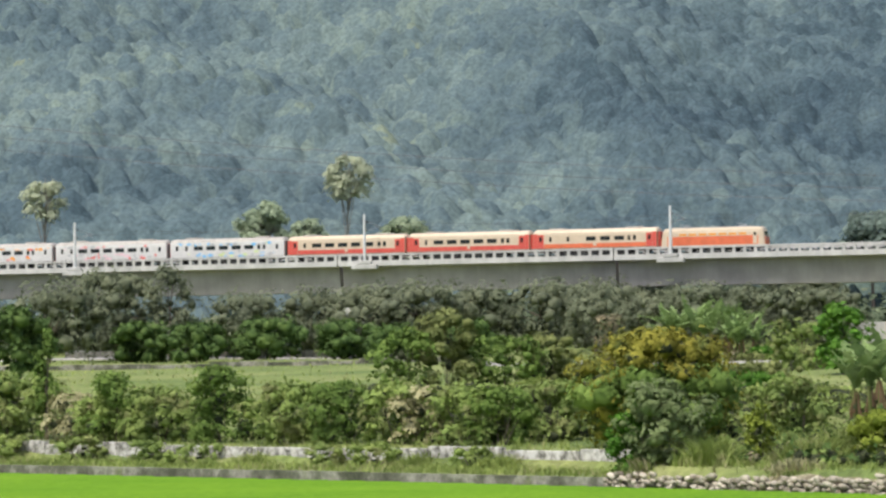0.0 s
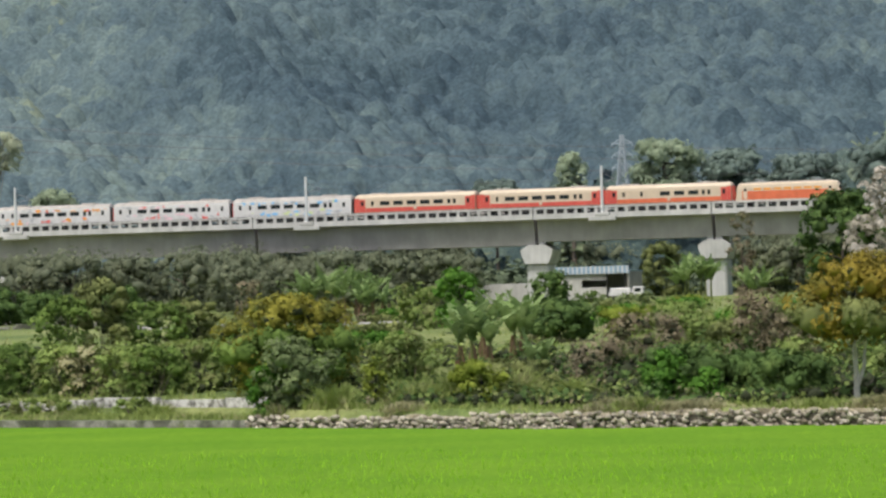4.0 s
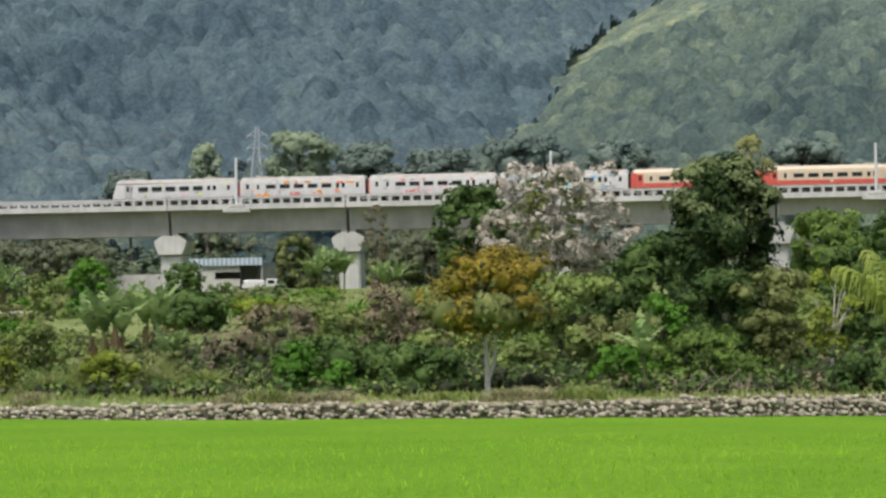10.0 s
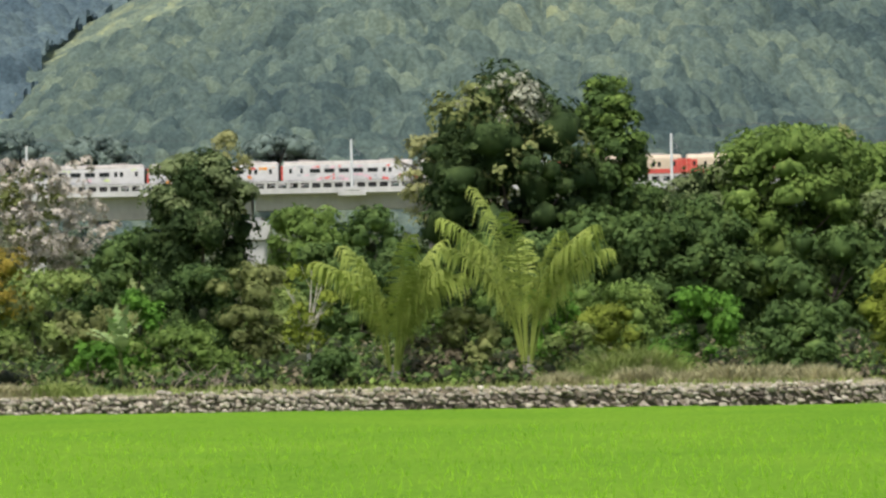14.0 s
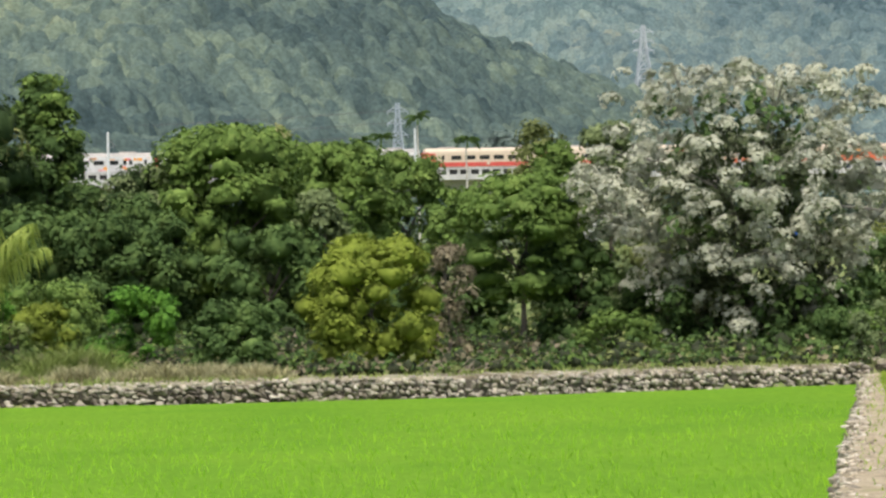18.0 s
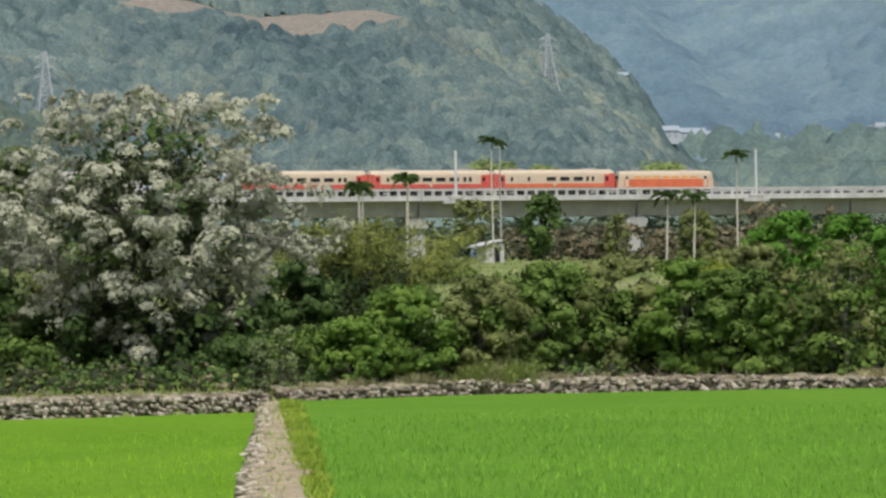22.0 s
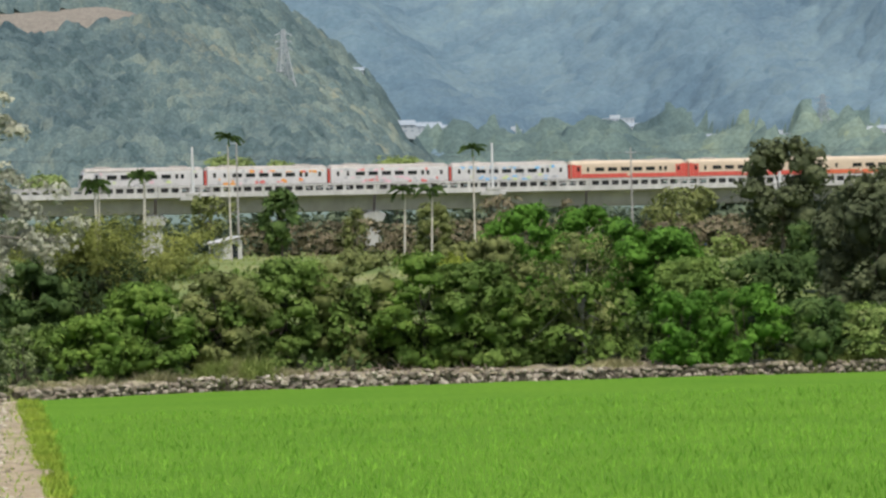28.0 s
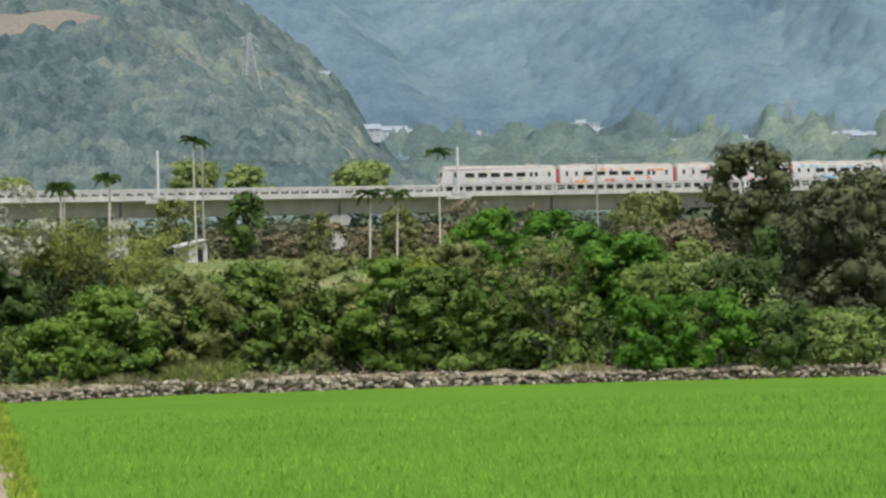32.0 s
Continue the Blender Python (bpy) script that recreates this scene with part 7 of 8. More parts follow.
def bank_grass():
    """Rough grass along the top of the walls and over the terraces."""
    r = seeded()
    n = 26000
    x = r.uniform(-125, 120, n)
    b = np.abs(r.normal(size=n)) * 7 + 0.9
    y = wall_y(x) + b
    v, f = blades(r, np.stack([x, y, ground_z(x, y) - 0.05], 1), r.uniform(0.12, 0.5, n), r.uniform(0.05, 0.12, n), 0.8)
    tagged(new("bank_grass", mesh_np("bank_grass", v, f, M["bank_grass"])), "rough green and straw grass on the bank above the wall", "grass", kind="stuff")
    n = 7000
    x = r.uniform(-140, -64, n)
    y = wall_y(x) + r.uniform(0.8, 8.4, n)
    ok = np.sin(x * 0.6) + np.sin(x * 0.23 + 1) + r.normal(size=n) * 0.7 > 0.0
    x, y = x[ok], y[ok]
    v, f = blades(r, np.stack([x, y, ground_z(x, y) - 0.05], 1), r.uniform(0.15, 0.5, len(x)), r.uniform(0.05, 0.12, len(x)), 0.7)
    tagged(new("ledge_grass", mesh_np("ledge_grass", v, f, M["bank_grass"])), "tall green grass in front of the white wall", "grass", kind="stuff")
    n = 22000
    x = r.uniform(-230, 260, n)
    y = r.uniform(215, 540, n)
    ok = y > wall_y(x) + 20
    x, y = x[ok], y[ok]
    v, f = blades(r, np.stack([x, y, ground_z(x, y) - 0.05], 1), r.uniform(0.15, 0.5, len(x)), r.uniform(0.1, 0.3, len(x)), 1.2)
    tagged(new("meadow_grass", mesh_np("meadow_grass", v, f, M["bank_grass"])), "rough meadow grass on the valley terraces", "grass", kind="stuff")


bank_grass()

# ---- forested hills ----


def crown_templates(r, k, n, leaf):
    """Crowns of unit width: broad leaf sprays over a main mass and smaller masses leaning on it."""
    out = []
    for _ in range(k):
        lob = np.array([(0, 0, 0.4, 0.40, 0.36)] + [(0.3 * math.cos(a), 0.3 * math.sin(a), r.uniform(0.2, 0.55), r.uniform(0.18, 0.27), r.uniform(0.15, 0.24)) for a in r.uniform(0, 6.28, 3)])
        q = r.choice(len(lob), n, p=[0.52, 0.16, 0.16, 0.16])
        u = r.normal(size=(n, 3))
        u /= np.linalg.norm(u, axis=1, keepdims=True)
        u[:, 2] = np.where(u[:, 2] < -0.15, -u[:, 2], u[:, 2])
        c = lob[q, :3] + u * np.stack([lob[q, 3], lob[q, 3], lob[q, 4]], 1) * r.uniform(0.82, 1.08, (n, 1))
        s = leaf * r.uniform(0.65, 1.4, n)
        out.append(leaves(r, c, u * 0.55 + np.array([0, 0, 0.75]) + r.normal(size=(n, 3)) * 0.28, s, s * 0.75))
    return out


# bare fields on the slopes and openings round the houses: centre, half width and half depth
CLEARINGS = [(*on_slope(15.2, 4.47), 66.0, 16.0), (*on_slope(9.25, 5.1), 26.0, 17.0)]
HOUSES = [(25.18, 2.58, 20, 10, 9.5, 3, "flat", -20), (24.9, 2.50, 12, 9, 6, 2, "flat", -15), (25.45, 2.52, 13, 9, 4.5, 1, "gable", -30), (25.7, 2.52, 8, 7, 3.6, 1, "gable", -10),
          (21.95, 2.58, 26, 11, 7, 2, "gable", -20), (22.3, 2.55, 14, 9, 5.5, 1, "gable", -25), (21.6, 2.6, 15, 10, 6, 2, "gable", -15),
          (23.5, 2.55, 9, 8, 3.6, 1, "flat", -20), (23.65, 2.34, 20, 9, 3.6, 1, "gable", -20), (29.3, 2.32, 11, 9, 6.5, 2, "flat", -30), (29.55, 2.36, 9, 8, 4.5, 1, "gable", -30), (29.75, 2.30, 13, 9, 5, 2, "gable", -30),
          (27.85, 2.30, 10, 8, 5.5, 2, "flat", -30), (26.8, 2.30, 12, 8, 4.5, 1, "gable", -28), (20.92, 3.58, 8, 7, 3.5, 1, "gable", -20)]
GAPS = [(*on_slope(h[0], h[1] - 0.03), 0.8 * h[2], 22.0) for h in HOUSES]


def forest(name, label, hill, az0, az1, d0, d1, space, size, mat, seed, leaf_n, leaf, tall=1.0, lift=0.0):
    """Crown after crown over one hill, larger and smaller trees mixed."""
    r = np.random.default_rng(seed)
    pts = []
    d = d0
    while d < d1:
        step = space * (0.9 + 0.35 * (d - d0) / (d1 - d0))
        da = math.degrees(step / d)
        az = np.arange(az0, az1, da) + r.uniform(-0.45, 0.45, len(np.arange(az0, az1, da))) * da
        dd = d + r.uniform(-0.5, 0.5, len(az)) * step
        pts.append(np.stack([az, dd], 1))
        d += step
    p = np.concatenate(pts)
    az, d = p[:, 0], p[:, 1]
    hz = {k: hill_z(k, az, d) for k in HILLS}
    if hill is None:
        ok = np.max([hz[k] for k in HILLS], 0) <= 3.0
    else:
        own = hz[hill]
        ok = own > 2.0
        for k in HILLS:
            if k != hill:
                ok &= own >= hz[k] - 0.01
    x, y = d * np.sin(np.radians(az)), d * np.cos(np.radians(az))
    for cx, cy, a, b in CLEARINGS + GAPS:
        ok &= (((x - cx) / a) ** 2 + ((y - cy) / b) ** 2 > 1 + 0.5 * r.normal(size=len(x))) | (r.random(len(x)) < 0.04)
    x, y = x[ok], y[ok]
    z = ground_z(x, y)
    seen = (z - 5.5) / np.hypot(x, y) < math.tan(radians(6.6))
    x, y, z = x[seen], y[seen], z[seen]
    tpl = crown_templates(r, 10, leaf_n, leaf)
    vs, fs, tones, count = [], [], [], 0
    which = r.integers(0, 10, len(x))
    for k in range(10):
        i = np.where(which == k)[0]
        if not len(i):
            continue
        v, f = tpl[k]
        s = size * np.exp(r.normal(size=len(i)) * 0.24)
        hgt = s * r.uniform(0.75, 1.35, len(i)) * tall
        a = r.uniform(0, 6.283, len(i))
        ca, sa = np.cos(a)[:, None], np.sin(a)[:, None]
        vx = (v[None, :, 0] * ca - v[None, :, 1] * sa) * s[:, None] + x[i][:, None]
        vy = (v[None, :, 0] * sa + v[None, :, 1] * ca) * s[:, None] + y[i][:, None]
        vz = v[None, :, 2] * hgt[:, None] + z[i][:, None] - 0.26 * s[:, None] * tall + lift
        vs.append(np.stack([vx, vy, vz], 2).reshape(-1, 3))
        fs.append((f[None] + (np.arange(len(i)) * len(v))[:, None, None]).reshape(-1, 3) + count)
        count += len(i) * len(v)
        tone = 0.42 + 0.15 * r.normal(size=len(i)) + 0.26 * fbm(x[i], y[i], 70.0, seed) + 0.5 * (r.random(len(i)) < 0.025)
        tones.append(np.repeat(np.clip(tone, 0, 1), len(f)))
    me = mesh_np(name, np.concatenate(vs), np.concatenate(fs), M[mat], np.concatenate(tones))
    me.polygons.foreach_set("use_smooth", np.ones(len(me.polygons), bool))
    tagged(new(name, me), label, "forest", kind="stuff")


def domes(x, y, cell, seed):
    """Height and tone of a closed canopy: rounded tree tops of mixed size on a jittered lattice."""
    tab = np.random.default_rng(seed).random((128, 128, 5))
    ci, cj = np.floor(x / cell).astype(int), np.floor(y / cell).astype(int)
    best, tone = np.full(x.shape, -0.1 * cell), np.zeros(x.shape)
    for di in (-1, 0, 1):
        for dj in (-1, 0, 1):
            q = tab[(ci + di) % 128, (cj + dj) % 128]
            cx, cy = (ci + di + 0.1 + 0.8 * q[..., 0]) * cell, (cj + dj + 0.1 + 0.8 * q[..., 1]) * cell
            rad = cell * (0.5 + 0.45 * q[..., 2])
            h = rad * (0.55 + 0.6 * q[..., 3]) * (1.5 * np.maximum(0.0, 1 - ((x - cx) ** 2 + (y - cy) ** 2) / rad ** 2) ** 0.5 - 0.4)
            top = h > best
            best, tone = np.where(top, h, best), np.where(top, q[..., 4], tone)
    return best, tone


def canopy(name, label, hill, az0, az1, d0, d1, cell, grid, mat, seed, relief=1.0, base=0.6, upto=6.4, wide=1.3):
    """The closed tree canopy over one hill."""
    az = np.arange(az0, az1, math.degrees(grid / (0.4 * d0 + 0.6 * d1)))
    d = d0 + (d1 - d0) * np.linspace(0, 1, int((d1 - d0) / (grid * 1.25))) ** 1.1
    a, dd = np.meshgrid(az, d)
    own = hill_z(hill, a, dd)
    ok = own > 1.5
    for k in HILLS:
        if k != hill:
            ok &= own >= hill_z(k, a, dd) - 1.0
    x, y = dd * np.sin(np.radians(a)), dd * np.cos(np.radians(a))
    low = np.ones(x.shape)
    for cx, cy, p, q in CLEARINGS:
        e = ((x - cx) / p) ** 2 + ((y - cy) / q) ** 2
        ok &= e > 1
        low = np.minimum(low, smooth((e - 1) / 0.6))
    for cx, cy, p, q in GAPS:
        low = np.minimum(low, 0.15 + smooth(((x - cx) / p) ** 2 + ((y - cy) / q) ** 2 - 0.4))
    z0 = ground_z(x, y)
    ok &= (z0 - 5.5) / dd < np.tan(np.radians(upto + (0.12 * fbm(x, y, 60.0, seed) if upto < 6 else 0)))
    ridge = smooth((dd - 785) / 30) * smooth((-2 - a) / 2) if hill == "spur" else 0.0  # open grass along the spur's crest
    h1, t1 = domes(x / wide, y, cell, seed)
    h2, t2 = domes(x / wide + 3.7, y - 1.9, cell * 0.42, seed + 1)
    z = z0 + np.minimum(low, 1) * (base + (1 - 0.75 * ridge) * (h1 + 0.85 * h2) * relief)
    tone = np.clip(0.42 + 0.5 * (t1 - 0.5) + 0.3 * (t2 - 0.5) + 0.22 * fbm(x, y, 70.0, seed) + 0.4 * ridge, 0, 1)
    n, k = x.shape
    i, j = np.meshgrid(np.arange(n - 1), np.arange(k - 1), indexing="ij")
    keep = (ok[:-1, :-1] & ok[1:, :-1] & ok[:-1, 1:] & ok[1:, 1:]).ravel()
    i, j = i.ravel()[keep], j.ravel()[keep]
    f = np.stack([i * k + j, i * k + j + 1, (i + 1) * k + j + 1, (i + 1) * k + j], 1)[:, ::-1]
    v = np.stack([x.ravel(), y.ravel(), z.ravel()], 1)
    used = np.unique(f)
    back = np.zeros(len(v), int)
    back[used] = np.arange(len(used))
    me = mesh_np(name, v[used], back[f], M[mat], tone.ravel()[f[:, 0]])
    me.polygons.foreach_set("use_smooth", np.ones(len(f), bool))
    tagged(new(name, me), label, "forest", kind="stuff")


canopy("hill_forest", "dense forest on a steep hillside, blue-green haze in its colour", "left", -31, 6, 638, 1140, 4.2, 1.0, "forest_left", 31, 1.2, 1.2)
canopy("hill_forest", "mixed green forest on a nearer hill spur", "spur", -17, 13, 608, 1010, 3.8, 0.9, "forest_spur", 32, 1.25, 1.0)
canopy("hill_forest", "dull green scrub forest on a sloping hill, haze in its colour", "right", 3, 27, 1248, 1870, 5.5, 1.5, "forest_right", 33, 1.25, 1.2)
canopy("foot_forest", "green woods at the foot of the distant mountain, coloured with haze", "far", 16.5, 32, 2000, 2500, 13.0, 3.4, "forest_foot", 35, 1.1, 5.0, 2.45)
canopy("mountain_forest", "distant forested mountainside coloured bluish for haze", "far", 16.5, 32, 2150, 3500, 11.0, 3.3, "forest_far", 34, 0.6, 2.5)
forest("valley_thicket", "dull grey-green thicket on the valley floor behind the viaduct", None, -31, 34, 600, 760, 6.5, 8.0, "forest_valley", 36, 110, 0.13)

# ---- undergrowth between the trees ----


GRASSY = (1.7, 17.6)


def undergrowth(name, label, mat, count, seed, xs, depth, hmax, leaf):
    """Low tangled growth that covers the bank behind the wall."""
    r = np.random.default_rng(seed)
    x = r.uniform(xs[0], xs[1], count)
    b = 4.0 + r.uniform(0, 1, count) ** 1.3 * depth
    y = wall_y(x) + b + np.where(x < -64, 9.5, 0)
    ok = ((np.abs(x + 28.8) > 3.2) | (y > 189)) & ((x < GRASSY[0]) | (x > GRASSY[1]) | (b > 11))
    x, y, b = x[ok], y[ok], b[ok]
    count = len(x)
    rad = r.uniform(0.5, 1.25, count) * np.clip(0.55 + b / 22, 0.55, 1.15)
    hz = rad * r.uniform(0.6, 1.1, count) * hmax
    lob = np.stack([x, y, ground_z(x, y) + hz * 0.55, rad, hz], 1)
    me = crown_mesh_plain(name, r, lob, count * 13, leaf * 1.15, M[mat])
    tagged(new(name, me), label, "undergrowth", kind="stuff")


def crown_mesh_plain(name, r, lob, count, leaf, mat):
    k = r.choice(len(lob), count)
    u = r.normal(size=(count, 3))
    u /= np.linalg.norm(u, axis=1, keepdims=True)
    u[:, 2] = np.abs(u[:, 2])
    c = lob[k, :3] + u * r.uniform(0.5, 1.15, (count, 1)) * np.stack([lob[k, 3], lob[k, 3], lob[k, 4]], 1)
    s = leaf * r.uniform(0.6, 1.5, count)
    v, f = leaves(r, c, u + r.normal(size=(count, 3)) * 0.5 + np.array([0, 0, 0.3]), s * 1.2, s * 0.8)
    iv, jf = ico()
    # dark cores paint the shade inside the growth
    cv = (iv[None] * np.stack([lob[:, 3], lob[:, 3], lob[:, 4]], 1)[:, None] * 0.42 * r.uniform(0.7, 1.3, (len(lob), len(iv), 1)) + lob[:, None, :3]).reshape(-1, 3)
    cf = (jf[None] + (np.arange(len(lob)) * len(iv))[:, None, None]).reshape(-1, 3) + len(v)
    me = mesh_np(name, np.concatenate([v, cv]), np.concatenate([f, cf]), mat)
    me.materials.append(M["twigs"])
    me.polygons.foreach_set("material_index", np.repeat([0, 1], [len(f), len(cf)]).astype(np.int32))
    return me


undergrowth("undergrowth", "tangled dark green undergrowth behind the dry-stone wall", "leaf_deep", 1500, 61, (-60, 60), 55, 1.0, 0.25)
undergrowth("undergrowth", "tangled olive undergrowth with dry stems", "leaf_olive", 1300, 62, (-125, 110), 60, 0.9, 0.25)
undergrowth("undergrowth", "fresh green weeds and creepers on the bank", "leaf_hedge", 900, 63, (-125, -18), 70, 0.8, 0.25)
undergrowth("undergrowth", "fresh green creepers under the tall trees", "leaf_green", 700, 66, (-18, 110), 60, 0.8, 0.25)
undergrowth("undergrowth", "withered brown weeds on the bank", "leaf_rust", 420, 64, (-60, 60), 40, 0.8, 0.24)
undergrowth("undergrowth", "dense shrubby growth along the eastern wall", "leaf_deep", 500, 65, (50, 112), 24, 1.5, 0.27)


# ---- pylons, buildings and vehicles ----


def pylon(x, y, h, w, steel, label="grey steel lattice power pylon on the hillside"):
    """Lattice tower: four tapering legs, cross bracing and three pairs of arms."""
    root = holder("power_pylon", pose(x, y, gz(x, y) - 0.5), label, "pylon", "power pylons")

    def at(z):
        k = 1 - z / h
        return w / 2 * (0.14 + 0.86 * k ** 1.35)
    t = max(0.11, h * (0.0075 if h < 48 else 0.0055))
    levels = [h * q for q in (0, 0.17, 0.32, 0.45, 0.56, 0.66, 0.75, 0.83, 0.91, 1.0)]
    for sx, sy in ((-1, -1), (1, -1), (1, 1), (-1, 1)):
        bm = bmesh.new()
        rings = []
        for a in levels:
            c, q = Vector((sx * at(a), sy * at(a), a)), t * (1 - 0.4 * a / h)
            rings.append([bm.verts.new(c + Vector((dx * q, dy * q, 0))) for dx, dy in ((-1, -1), (1, -1), (1, 1), (-1, 1))])
        for p, q in zip(rings[:-1], rings[1:]):
            for k in range(4):
                bm.faces.new((p[k], p[(k + 1) % 4], q[(k + 1) % 4], q[k]))
        part("leg", bm, M[steel], root)
    for a, b in zip(levels[:-1], levels[1:]):
        bm = bmesh.new()
        for (ax, ay), (bx, by) in (((-1, -1), (1, -1)), ((1, -1), (1, 1)), ((1, 1), (-1, 1)), ((-1, 1), (-1, -1))):
            tube(bm, (ax * at(a), ay * at(a), a), (bx * at(b), by * at(b), b), t * 0.6, None, 4)
            tube(bm, (bx * at(a), by * at(a), a), (ax * at(b), ay * at(b), b), t * 0.6, None, 4)
            tube(bm, (ax * at(b), ay * at(b), b), (bx * at(b), by * at(b), b), t * 0.6, None, 4)
        tagged(part("bracing", bm, M[steel], root), kind="stuff")
    for z in (0.68, 0.8, 0.92):
        for s in (-1, 1):
            bm = bmesh.new()
            tip = Vector((s * w * 0.46, 0, h * z))
            for yy in (-1, 1):
                tube(bm, (s * at(h * z), yy * at(h * z), h * z), tip, t * 0.7, t * 0.5, 4)
            tube(bm, (s * at(h * z), 0, h * (z + 0.045)), tip, t * 0.7, t * 0.5, 4)
            tube(bm, tip, tip - Vector((0, 0, h * 0.03)), t * 0.6, None, 5)
            part("cross_arm", bm, M[steel], root)
    return root


def polar(az, d):
    return d * math.sin(radians(az)), d * math.cos(radians(az))


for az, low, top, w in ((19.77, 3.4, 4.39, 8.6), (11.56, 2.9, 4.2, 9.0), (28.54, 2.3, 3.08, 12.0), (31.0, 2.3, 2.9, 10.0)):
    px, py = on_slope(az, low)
    pylon(px, py, 5.5 + math.hypot(px, py) * math.tan(radians(top)) - gz(px, py), w, "pylon_steel" if az < 25 else "pylon_hazed")
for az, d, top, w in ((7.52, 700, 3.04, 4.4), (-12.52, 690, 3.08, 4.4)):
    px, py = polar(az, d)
    pylon(px, py, 5.5 + d * math.tan(radians(top)) - gz(px, py), w, "pylon_hazed")


def power_lines():
    bm = bmesh.new()
    a = Vector((*polar(-12.5, 690), gz(*polar(-12.5, 690)) + 17))
    b = Vector((*polar(7.5, 700), gz(*polar(7.5, 700)) + 18))
    c = Vector((*polar(-34, 760), gz(*polar(-34, 760)) + 22))
    for p, q in ((a, b), (c, a)):
        for dz in (0, -2.4, -4.8):
            for s in (-1.6, 1.6):
                last = None
                for i in range(15):
                    t = i / 14
                    v = p.lerp(q, t) + Vector((0, s, dz - 26 * t * (1 - t) * 0.55))
                    if last is not None:
                        tube(bm, last, v, 0.03, None, 3)
                    last = v
    tagged(part("power_lines", bm, M["wire"]), "sagging power lines in front of the hillside", "power line", kind="structure")


power_lines()


def shelter():
    """Open-sided store under the viaduct with a blue-white ribbed roof and grey walls."""
    x, y = -133.5, 575.0
    z = gz(x, y)
    root = holder("farm_shelter", pose(x, y, z, 0, 0, -4), "open farm shelter with a pale blue metal roof", "shed")
    bm = bmesh.new()
    box(bm, -7.8, 7.8, -4.25, 4.25, 4.5, 4.64)
    part("roof", bm, M["roof_blue"], root, "pale blue metal roof")
    part("fascia", boxes((-7.8, 7.8, -4.35, -4.2, 4.15, 5.4)), M["roof_blue"], root, "pale blue ribbed fascia")
    rib = boxes((-0.16, 0.16, -4.39, -4.34, 4.15, 5.4))
    rib_me = bpy.data.meshes.new("fascia_rib")
    rib.to_mesh(rib_me)
    rib.free()
    rib_me.materials.append(M["galvanised"])
    for i in range(20):
        share("fascia_rib", rib_me, root, pose(-7.5 + 15.0 * i / 19, 0, 0))
    part("back_wall", boxes((-7.6, 7.6, 3.8, 4.0, -0.5, 4.5), bevel=0.03), M["concrete_pale"], root)
    part("side_wall", boxes((-7.7, -7.4, -4.0, 4.0, -0.5, 4.5), bevel=0.03), M["concrete"], root)
    part("side_wall", boxes((7.4, 7.7, -4.0, 4.0, -0.5, 4.5), bevel=0.03), M["concrete"], root)
    part("front_wall", boxes((-7.4, -0.6, -3.9, -3.7, -0.5, 4.15), (-0.6, 3.8, -3.9, -3.7, -0.5, 1.9), (-0.6, 3.8, -3.9, -3.7, 3.1, 4.15)), M["concrete_pale"], root, "pale concrete wall with a long opening")
    for xx in (3.9, 7.0):
        part("post", boxes((xx - 0.1, xx + 0.1, -4.1, -3.9, -0.5, 4.5)), M["dark_metal"], root)
    wall = boxes((-12, 6, -0.3, 0.3, -1, 3.1), bevel=0.05)
    ob = part("yard_wall", wall, M["concrete_pale"])
    ob.matrix_world = pose(-142, 562, gz(-142, 562), 0, 0, -6)
    tagged(ob, "plain grey concrete yard wall", "wall")


shelter()


def truck():
    x, y = -118.6, 535.0
    root = holder("small_truck", pose(x, y, gz(x, y), 0, 0, 4), "white parked flatbed truck under the viaduct", "truck")
    bm = bmesh.new()
    box(bm, 1.0, 2.7, -0.95, 0.95, 0.55, 2.15, 0.15)
    part("cab", bm, M["car_white"], root)
    part("windscreen", boxes((2.62, 2.74, -0.8, 0.8, 1.35, 1.95)), M["glass"], root)
    for s in (-1, 1):
        part("side_window", boxes((1.3, 2.3, s * 0.955 - 0.02, s * 0.955 + 0.02, 1.35, 1.95)), M["glass"], root)
    part("load_bed", boxes((-2.8, 0.95, -1.0, 1.0, 0.75, 0.9), (-2.8, 0.95, -1.0, -0.93, 0.9, 1.35), (-2.8, 0.95, 0.93, 1.0, 0.9, 1.35), (-2.8, -2.73, -1.0, 1.0, 0.9, 1.35), bevel=0.02), M["car_white"], root)
    part("load_cover", boxes((-2.6, 0.7, -0.85, 0.85, 0.9, 2.0), bevel=0.2), M["car_white"], root, "white covered load")
    for wx in (-1.9, 1.8):
        for s in (-0.85, 0.85):
            bm = bmesh.new()
            tube(bm, (wx, s - 0.12, 0.36), (wx, s + 0.12, 0.36), 0.36, None, 14)
            part("wheel", bm, M["rubber"], root)


truck()


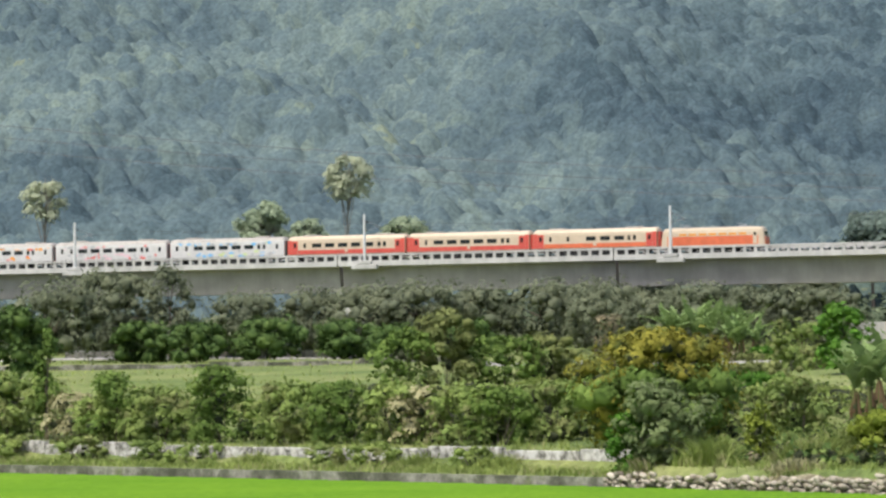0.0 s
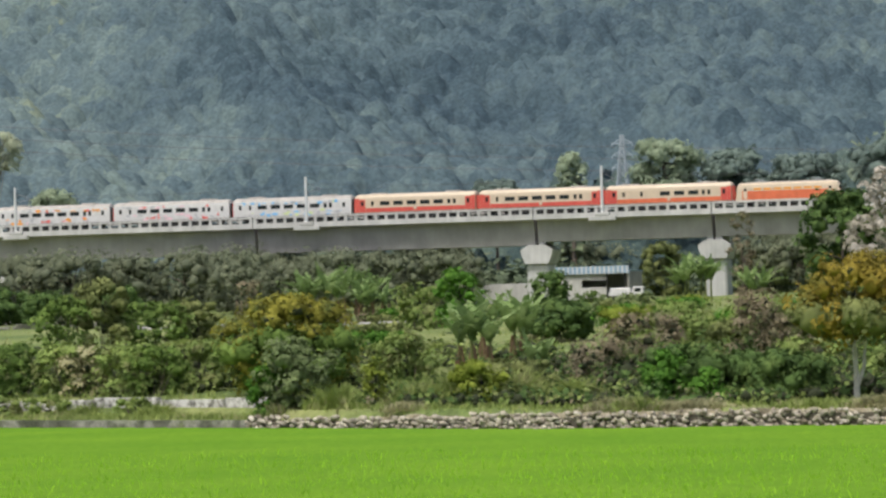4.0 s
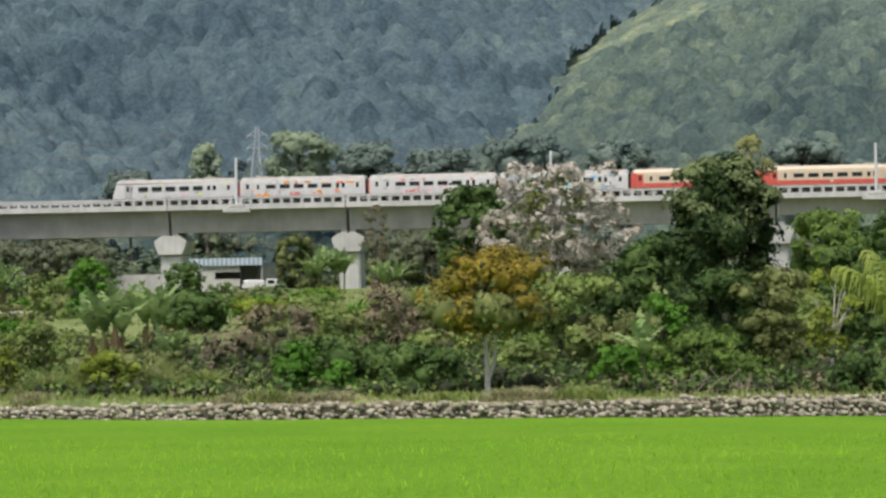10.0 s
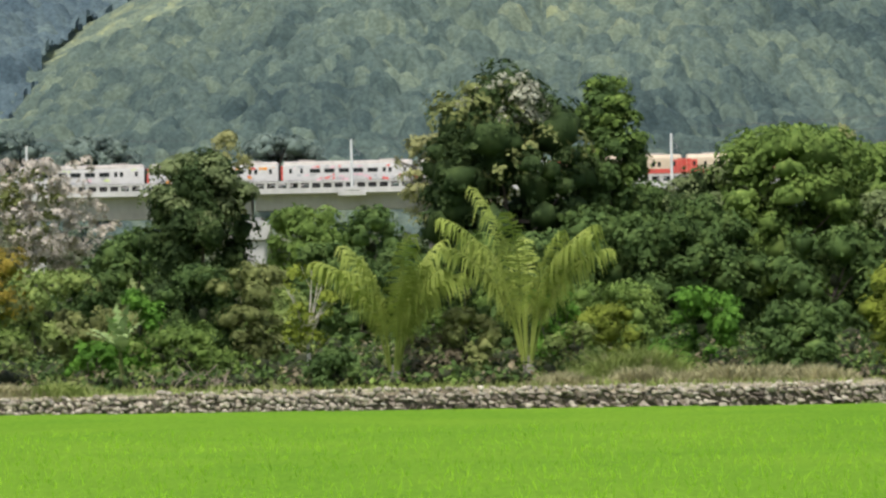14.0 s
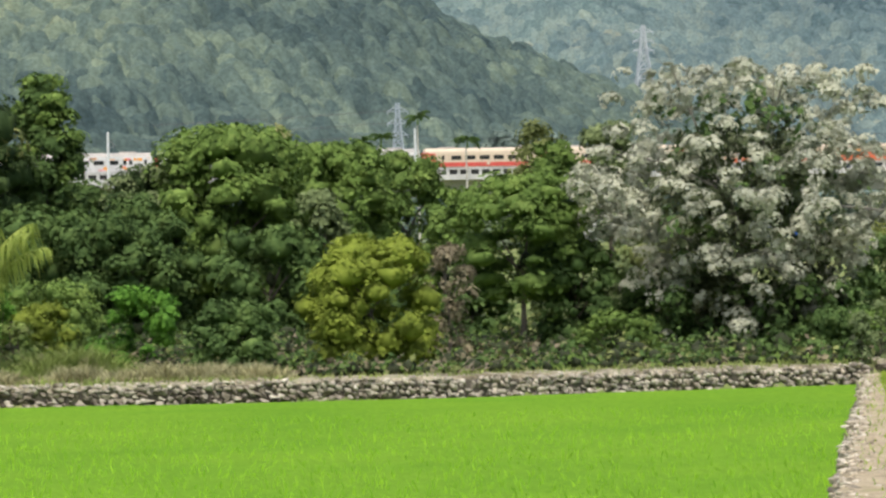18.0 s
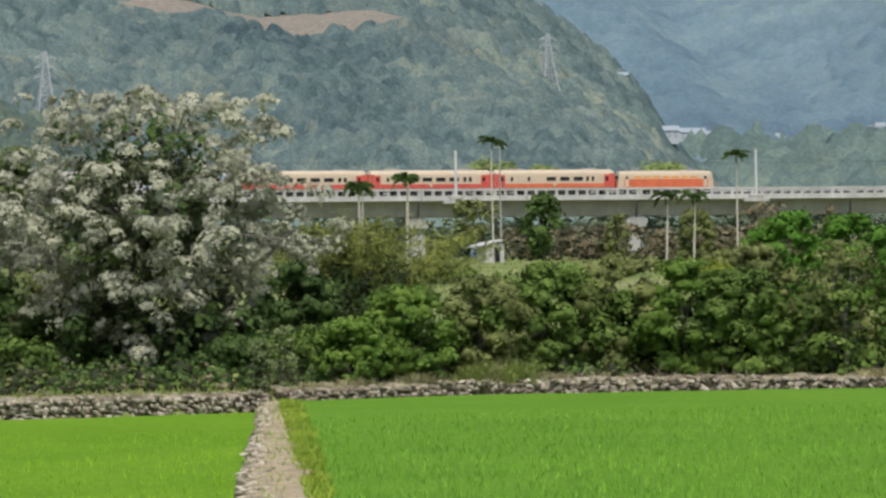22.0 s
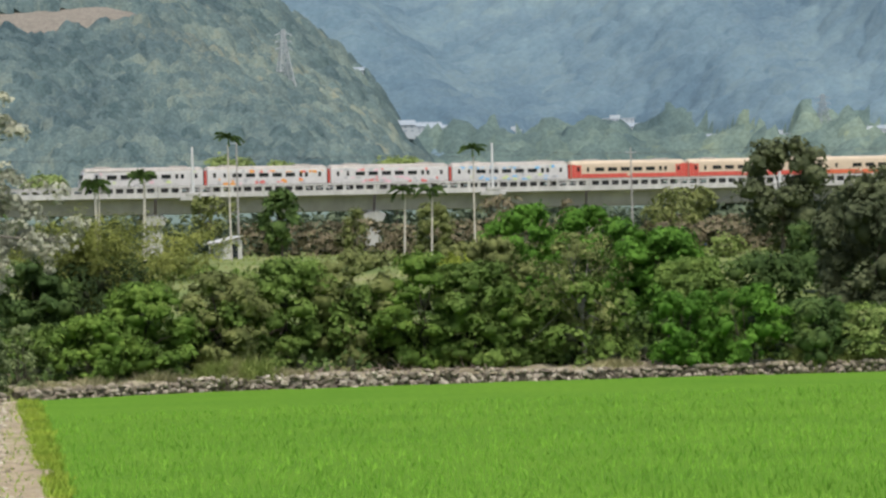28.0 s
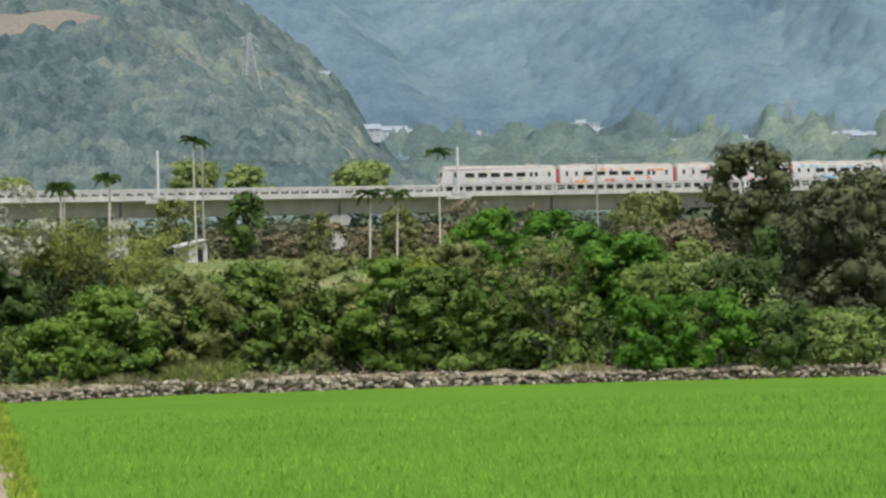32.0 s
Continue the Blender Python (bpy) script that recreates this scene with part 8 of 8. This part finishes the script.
def van():
    """The blue van that drives along the lane."""
    root = holder("blue_van", Matrix.Identity(4), "small dark blue van driving along the farm lane", "van")
    bm = bmesh.new()
    sect = [(-2.1, 0.45), (2.1, 0.45), (2.15, 0.95), (1.5, 1.15), (0.85, 1.75), (-1.95, 1.8), (-2.15, 1.0)]
    rings = [[bm.verts.new((p[0], y, p[1])) for p in sect] for y in (-0.85, 0.85)]
    n = len(sect)
    for i in range(n):
        bm.faces.new((rings[0][i], rings[0][(i + 1) % n], rings[1][(i + 1) % n], rings[1][i]))
    bm.faces.new(rings[0][::-1])
    bm.faces.new(rings[1])
    bmesh.ops.recalc_face_normals(bm, faces=bm.faces)
    bmesh.ops.bevel(bm, geom=list(bm.edges), offset=0.08, segments=2, affect="EDGES")
    part("body", bm, M["van_blue"], root)
    for s in (-1, 1):
        for x0, x1 in ((-1.8, -0.7), (-0.55, 0.5)):
            part("side_window", boxes((x0, x1, s * 0.86 - 0.02, s * 0.86 + 0.02, 1.15, 1.62)), M["glass"], root)
    part("windscreen", boxes((1.12, 1.2, -0.7, 0.7, 1.2, 1.62)), M["glass"], root)
    wheels = []
    for wx in (-1.35, 1.35):
        for s in (-0.78, 0.78):
            bm = bmesh.new()
            tube(bm, (0, -0.1, 0), (0, 0.1, 0), 0.32, None, 16)
            for k in range(5):
                a = k * 1.2566
                tube(bm, (0, 0, 0), (0.22 * math.cos(a), 0, 0.22 * math.sin(a)), 0.03, None, 4)
            w = part("wheel", bm, M["rubber"], root)
            w.location = (wx, s, 0.32)
            wheels.append(w)
    return root, wheels


VAN, VAN_WHEELS = van()


def field_shed():
    x, y = 144.5, 425.0
    root = holder("field_shed", pose(x, y, gz(x, y), 0, 0, 12), "small white field shed with a tilted roof", "shed")
    part("wall", boxes((-1.4, 1.4, -1.2, 1.2, -0.2, 2.4), bevel=0.03), M["plaster"], root)
    bm = boxes((-1.9, 1.9, -1.6, 1.6, 2.5, 2.62), bevel=0.02)
    roof = part("roof", bm, M["car_white"], root, "white sheet metal roof")
    roof.rotation_euler = (0, radians(-12), 0)
    # the wall is closed; a dark panel paints the unlit inside
    part("doorway", boxes((-0.2, 0.7, -1.24, -1.18, -0.1, 1.9)), M["glass"], root, "dark panel in place of a shaded open doorway")
    part("canopy", boxes((-3.4, -1.5, -1.0, 1.0, 1.9, 1.98)), M["car_white"], root)
    part("canopy_post", boxes((-3.3, -3.2, -0.9, -0.8, -0.2, 1.9)), M["steel_grey"], root)


field_shed()


def utility_pole(x, y, h):
    root = holder("utility_pole", pose(x, y, gz(x, y)), "tall thin grey concrete utility pole", "pole", "utility poles")
    bm = bmesh.new()
    tube(bm, (0, 0, -0.3), (0, 0, h), 0.16, 0.10, 8)
    part("shaft", bm, M["concrete"], root)
    part("crossarm", boxes((-0.9, 0.9, -0.06, 0.06, h - 0.7, h - 0.58)), M["steel_grey"], root)


for x, y, h in ((147.0, 428.0, 15.5), (216.0, 455.0, 14.5)):
    utility_pole(x, y, h)


def house(x, y, w, d, h, storeys, mat, roof, turn):
    w, h = w * 1.15, h * 0.68
    root = holder("village_house", pose(x, y, gz(x, y) + 0.5, 0, 0, turn), "pale distant village house with a flat roof" if roof == "flat" else "distant village house with a grey pitched roof", "house", "village houses")
    part("wall", boxes((-w / 2, w / 2, -d / 2, d / 2, -3, h), bevel=0.05), M[mat], root)
    if roof == "flat":
        part("roof", boxes((-w / 2 - 0.3, w / 2 + 0.3, -d / 2 - 0.3, d / 2 + 0.3, h, h + 0.5), bevel=0.05), M["hazy_plaster"], root)
        part("roof_hut", boxes((-w * 0.2, w * 0.1, -d * 0.2, d * 0.3, h + 0.5, h + 2.8), bevel=0.05), M["hazy_plaster"], root)
    else:
        bm = bmesh.new()
        vs = [bm.verts.new(p) for p in ((-w / 2 - .5, -d / 2 - .5, h), (w / 2 + .5, -d / 2 - .5, h), (w / 2 + .5, d / 2 + .5, h), (-w / 2 - .5, d / 2 + .5, h), (-w / 2 - .5, 0, h + d * 0.28), (w / 2 + .5, 0, h + d * 0.28))]
        for f in ((0, 1, 5, 4), (2, 3, 4, 5), (1, 2, 5), (3, 0, 4), (3, 2, 1, 0)):
            bm.faces.new([vs[k] for k in f])
        part("roof", bm, M["hazy_roof"], root, "grey pitched roof")
    for s in range(storeys):
        n = max(2, int(w / 3.2))
        for i in range(n):
            xx = -w / 2 + w * (i + 0.5) / n
            part("window", boxes((xx - 0.7, xx + 0.7, -d / 2 - 0.04, -d / 2 + 0.02, h / storeys * (s + 0.3), h / storeys * (s + 0.75))), M["hazy_glass"], root)


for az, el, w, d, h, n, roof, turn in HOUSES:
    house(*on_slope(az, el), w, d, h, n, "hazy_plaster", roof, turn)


def clearings():
    """Bare terraced soil patches among the hill woods, laid over the slope."""
    for i, (cx, cy, a, b) in enumerate(CLEARINGS):
        n, k = 10, 28
        v, f = [(cx, cy)], []
        for q in range(1, n + 1):
            for j in range(k):
                t = 2 * math.pi * j / k
                s = 1.25 * q / n * (1 + 0.08 * math.sin(3 * t + i) + 0.05 * math.sin(7 * t))
                v.append((cx + a * s * math.cos(t), cy + b * s * math.sin(t)))
        for j in range(k):
            f.append((0, 1 + j, 1 + (j + 1) % k, 1 + (j + 1) % k))
        for q in range(n - 1):
            for j in range(k):
                f.append((1 + q * k + j, 1 + (q + 1) * k + j, 1 + (q + 1) * k + (j + 1) % k, 1 + q * k + (j + 1) % k))
        v = np.array(v)
        z = ground_z(v[:, 0], v[:, 1]) + 0.9
        tri = []
        for q in f:
            tri.append(q[:3])
            if q[3] != q[2]:
                tri.append((q[0], q[2], q[3]))
        ob = new("bare_slope", mesh_np("bare_slope", np.column_stack([v, z]), np.array(tri), M["bare_soil"]))
        tagged(ob, "bare tan soil clearing on the wooded slope", "clearing", kind="structure")


clearings()

# the van's way along the lane: seconds and place
LANE = [(0, -60.0, 470.0), (20, 131.0, 450.0), (22.5, 155.5, 443.5), (23.5, 164.8, 440.2), (24.5, 174.3, 436.5), (28.5, 217.6, 416.6), (29, 223.2, 413.6), (32, 256.0, 396.0)]


def motions():
    for car, off in TRAIN:
        walk(car, [(t, on_track(s + off, RAIL_Z)) for t, s in JOINT])
    rows = []
    for i, (t, x, y) in enumerate(LANE):
        a, b = LANE[max(0, i - 1)], LANE[min(len(LANE) - 1, i + 1)]
        rows.append((t, pose(x, y, gz(x, y) + 0.05, 0, 0, math.degrees(math.atan2(b[2] - a[2], b[1] - a[1])))))
    walk(VAN, rows)


motions()
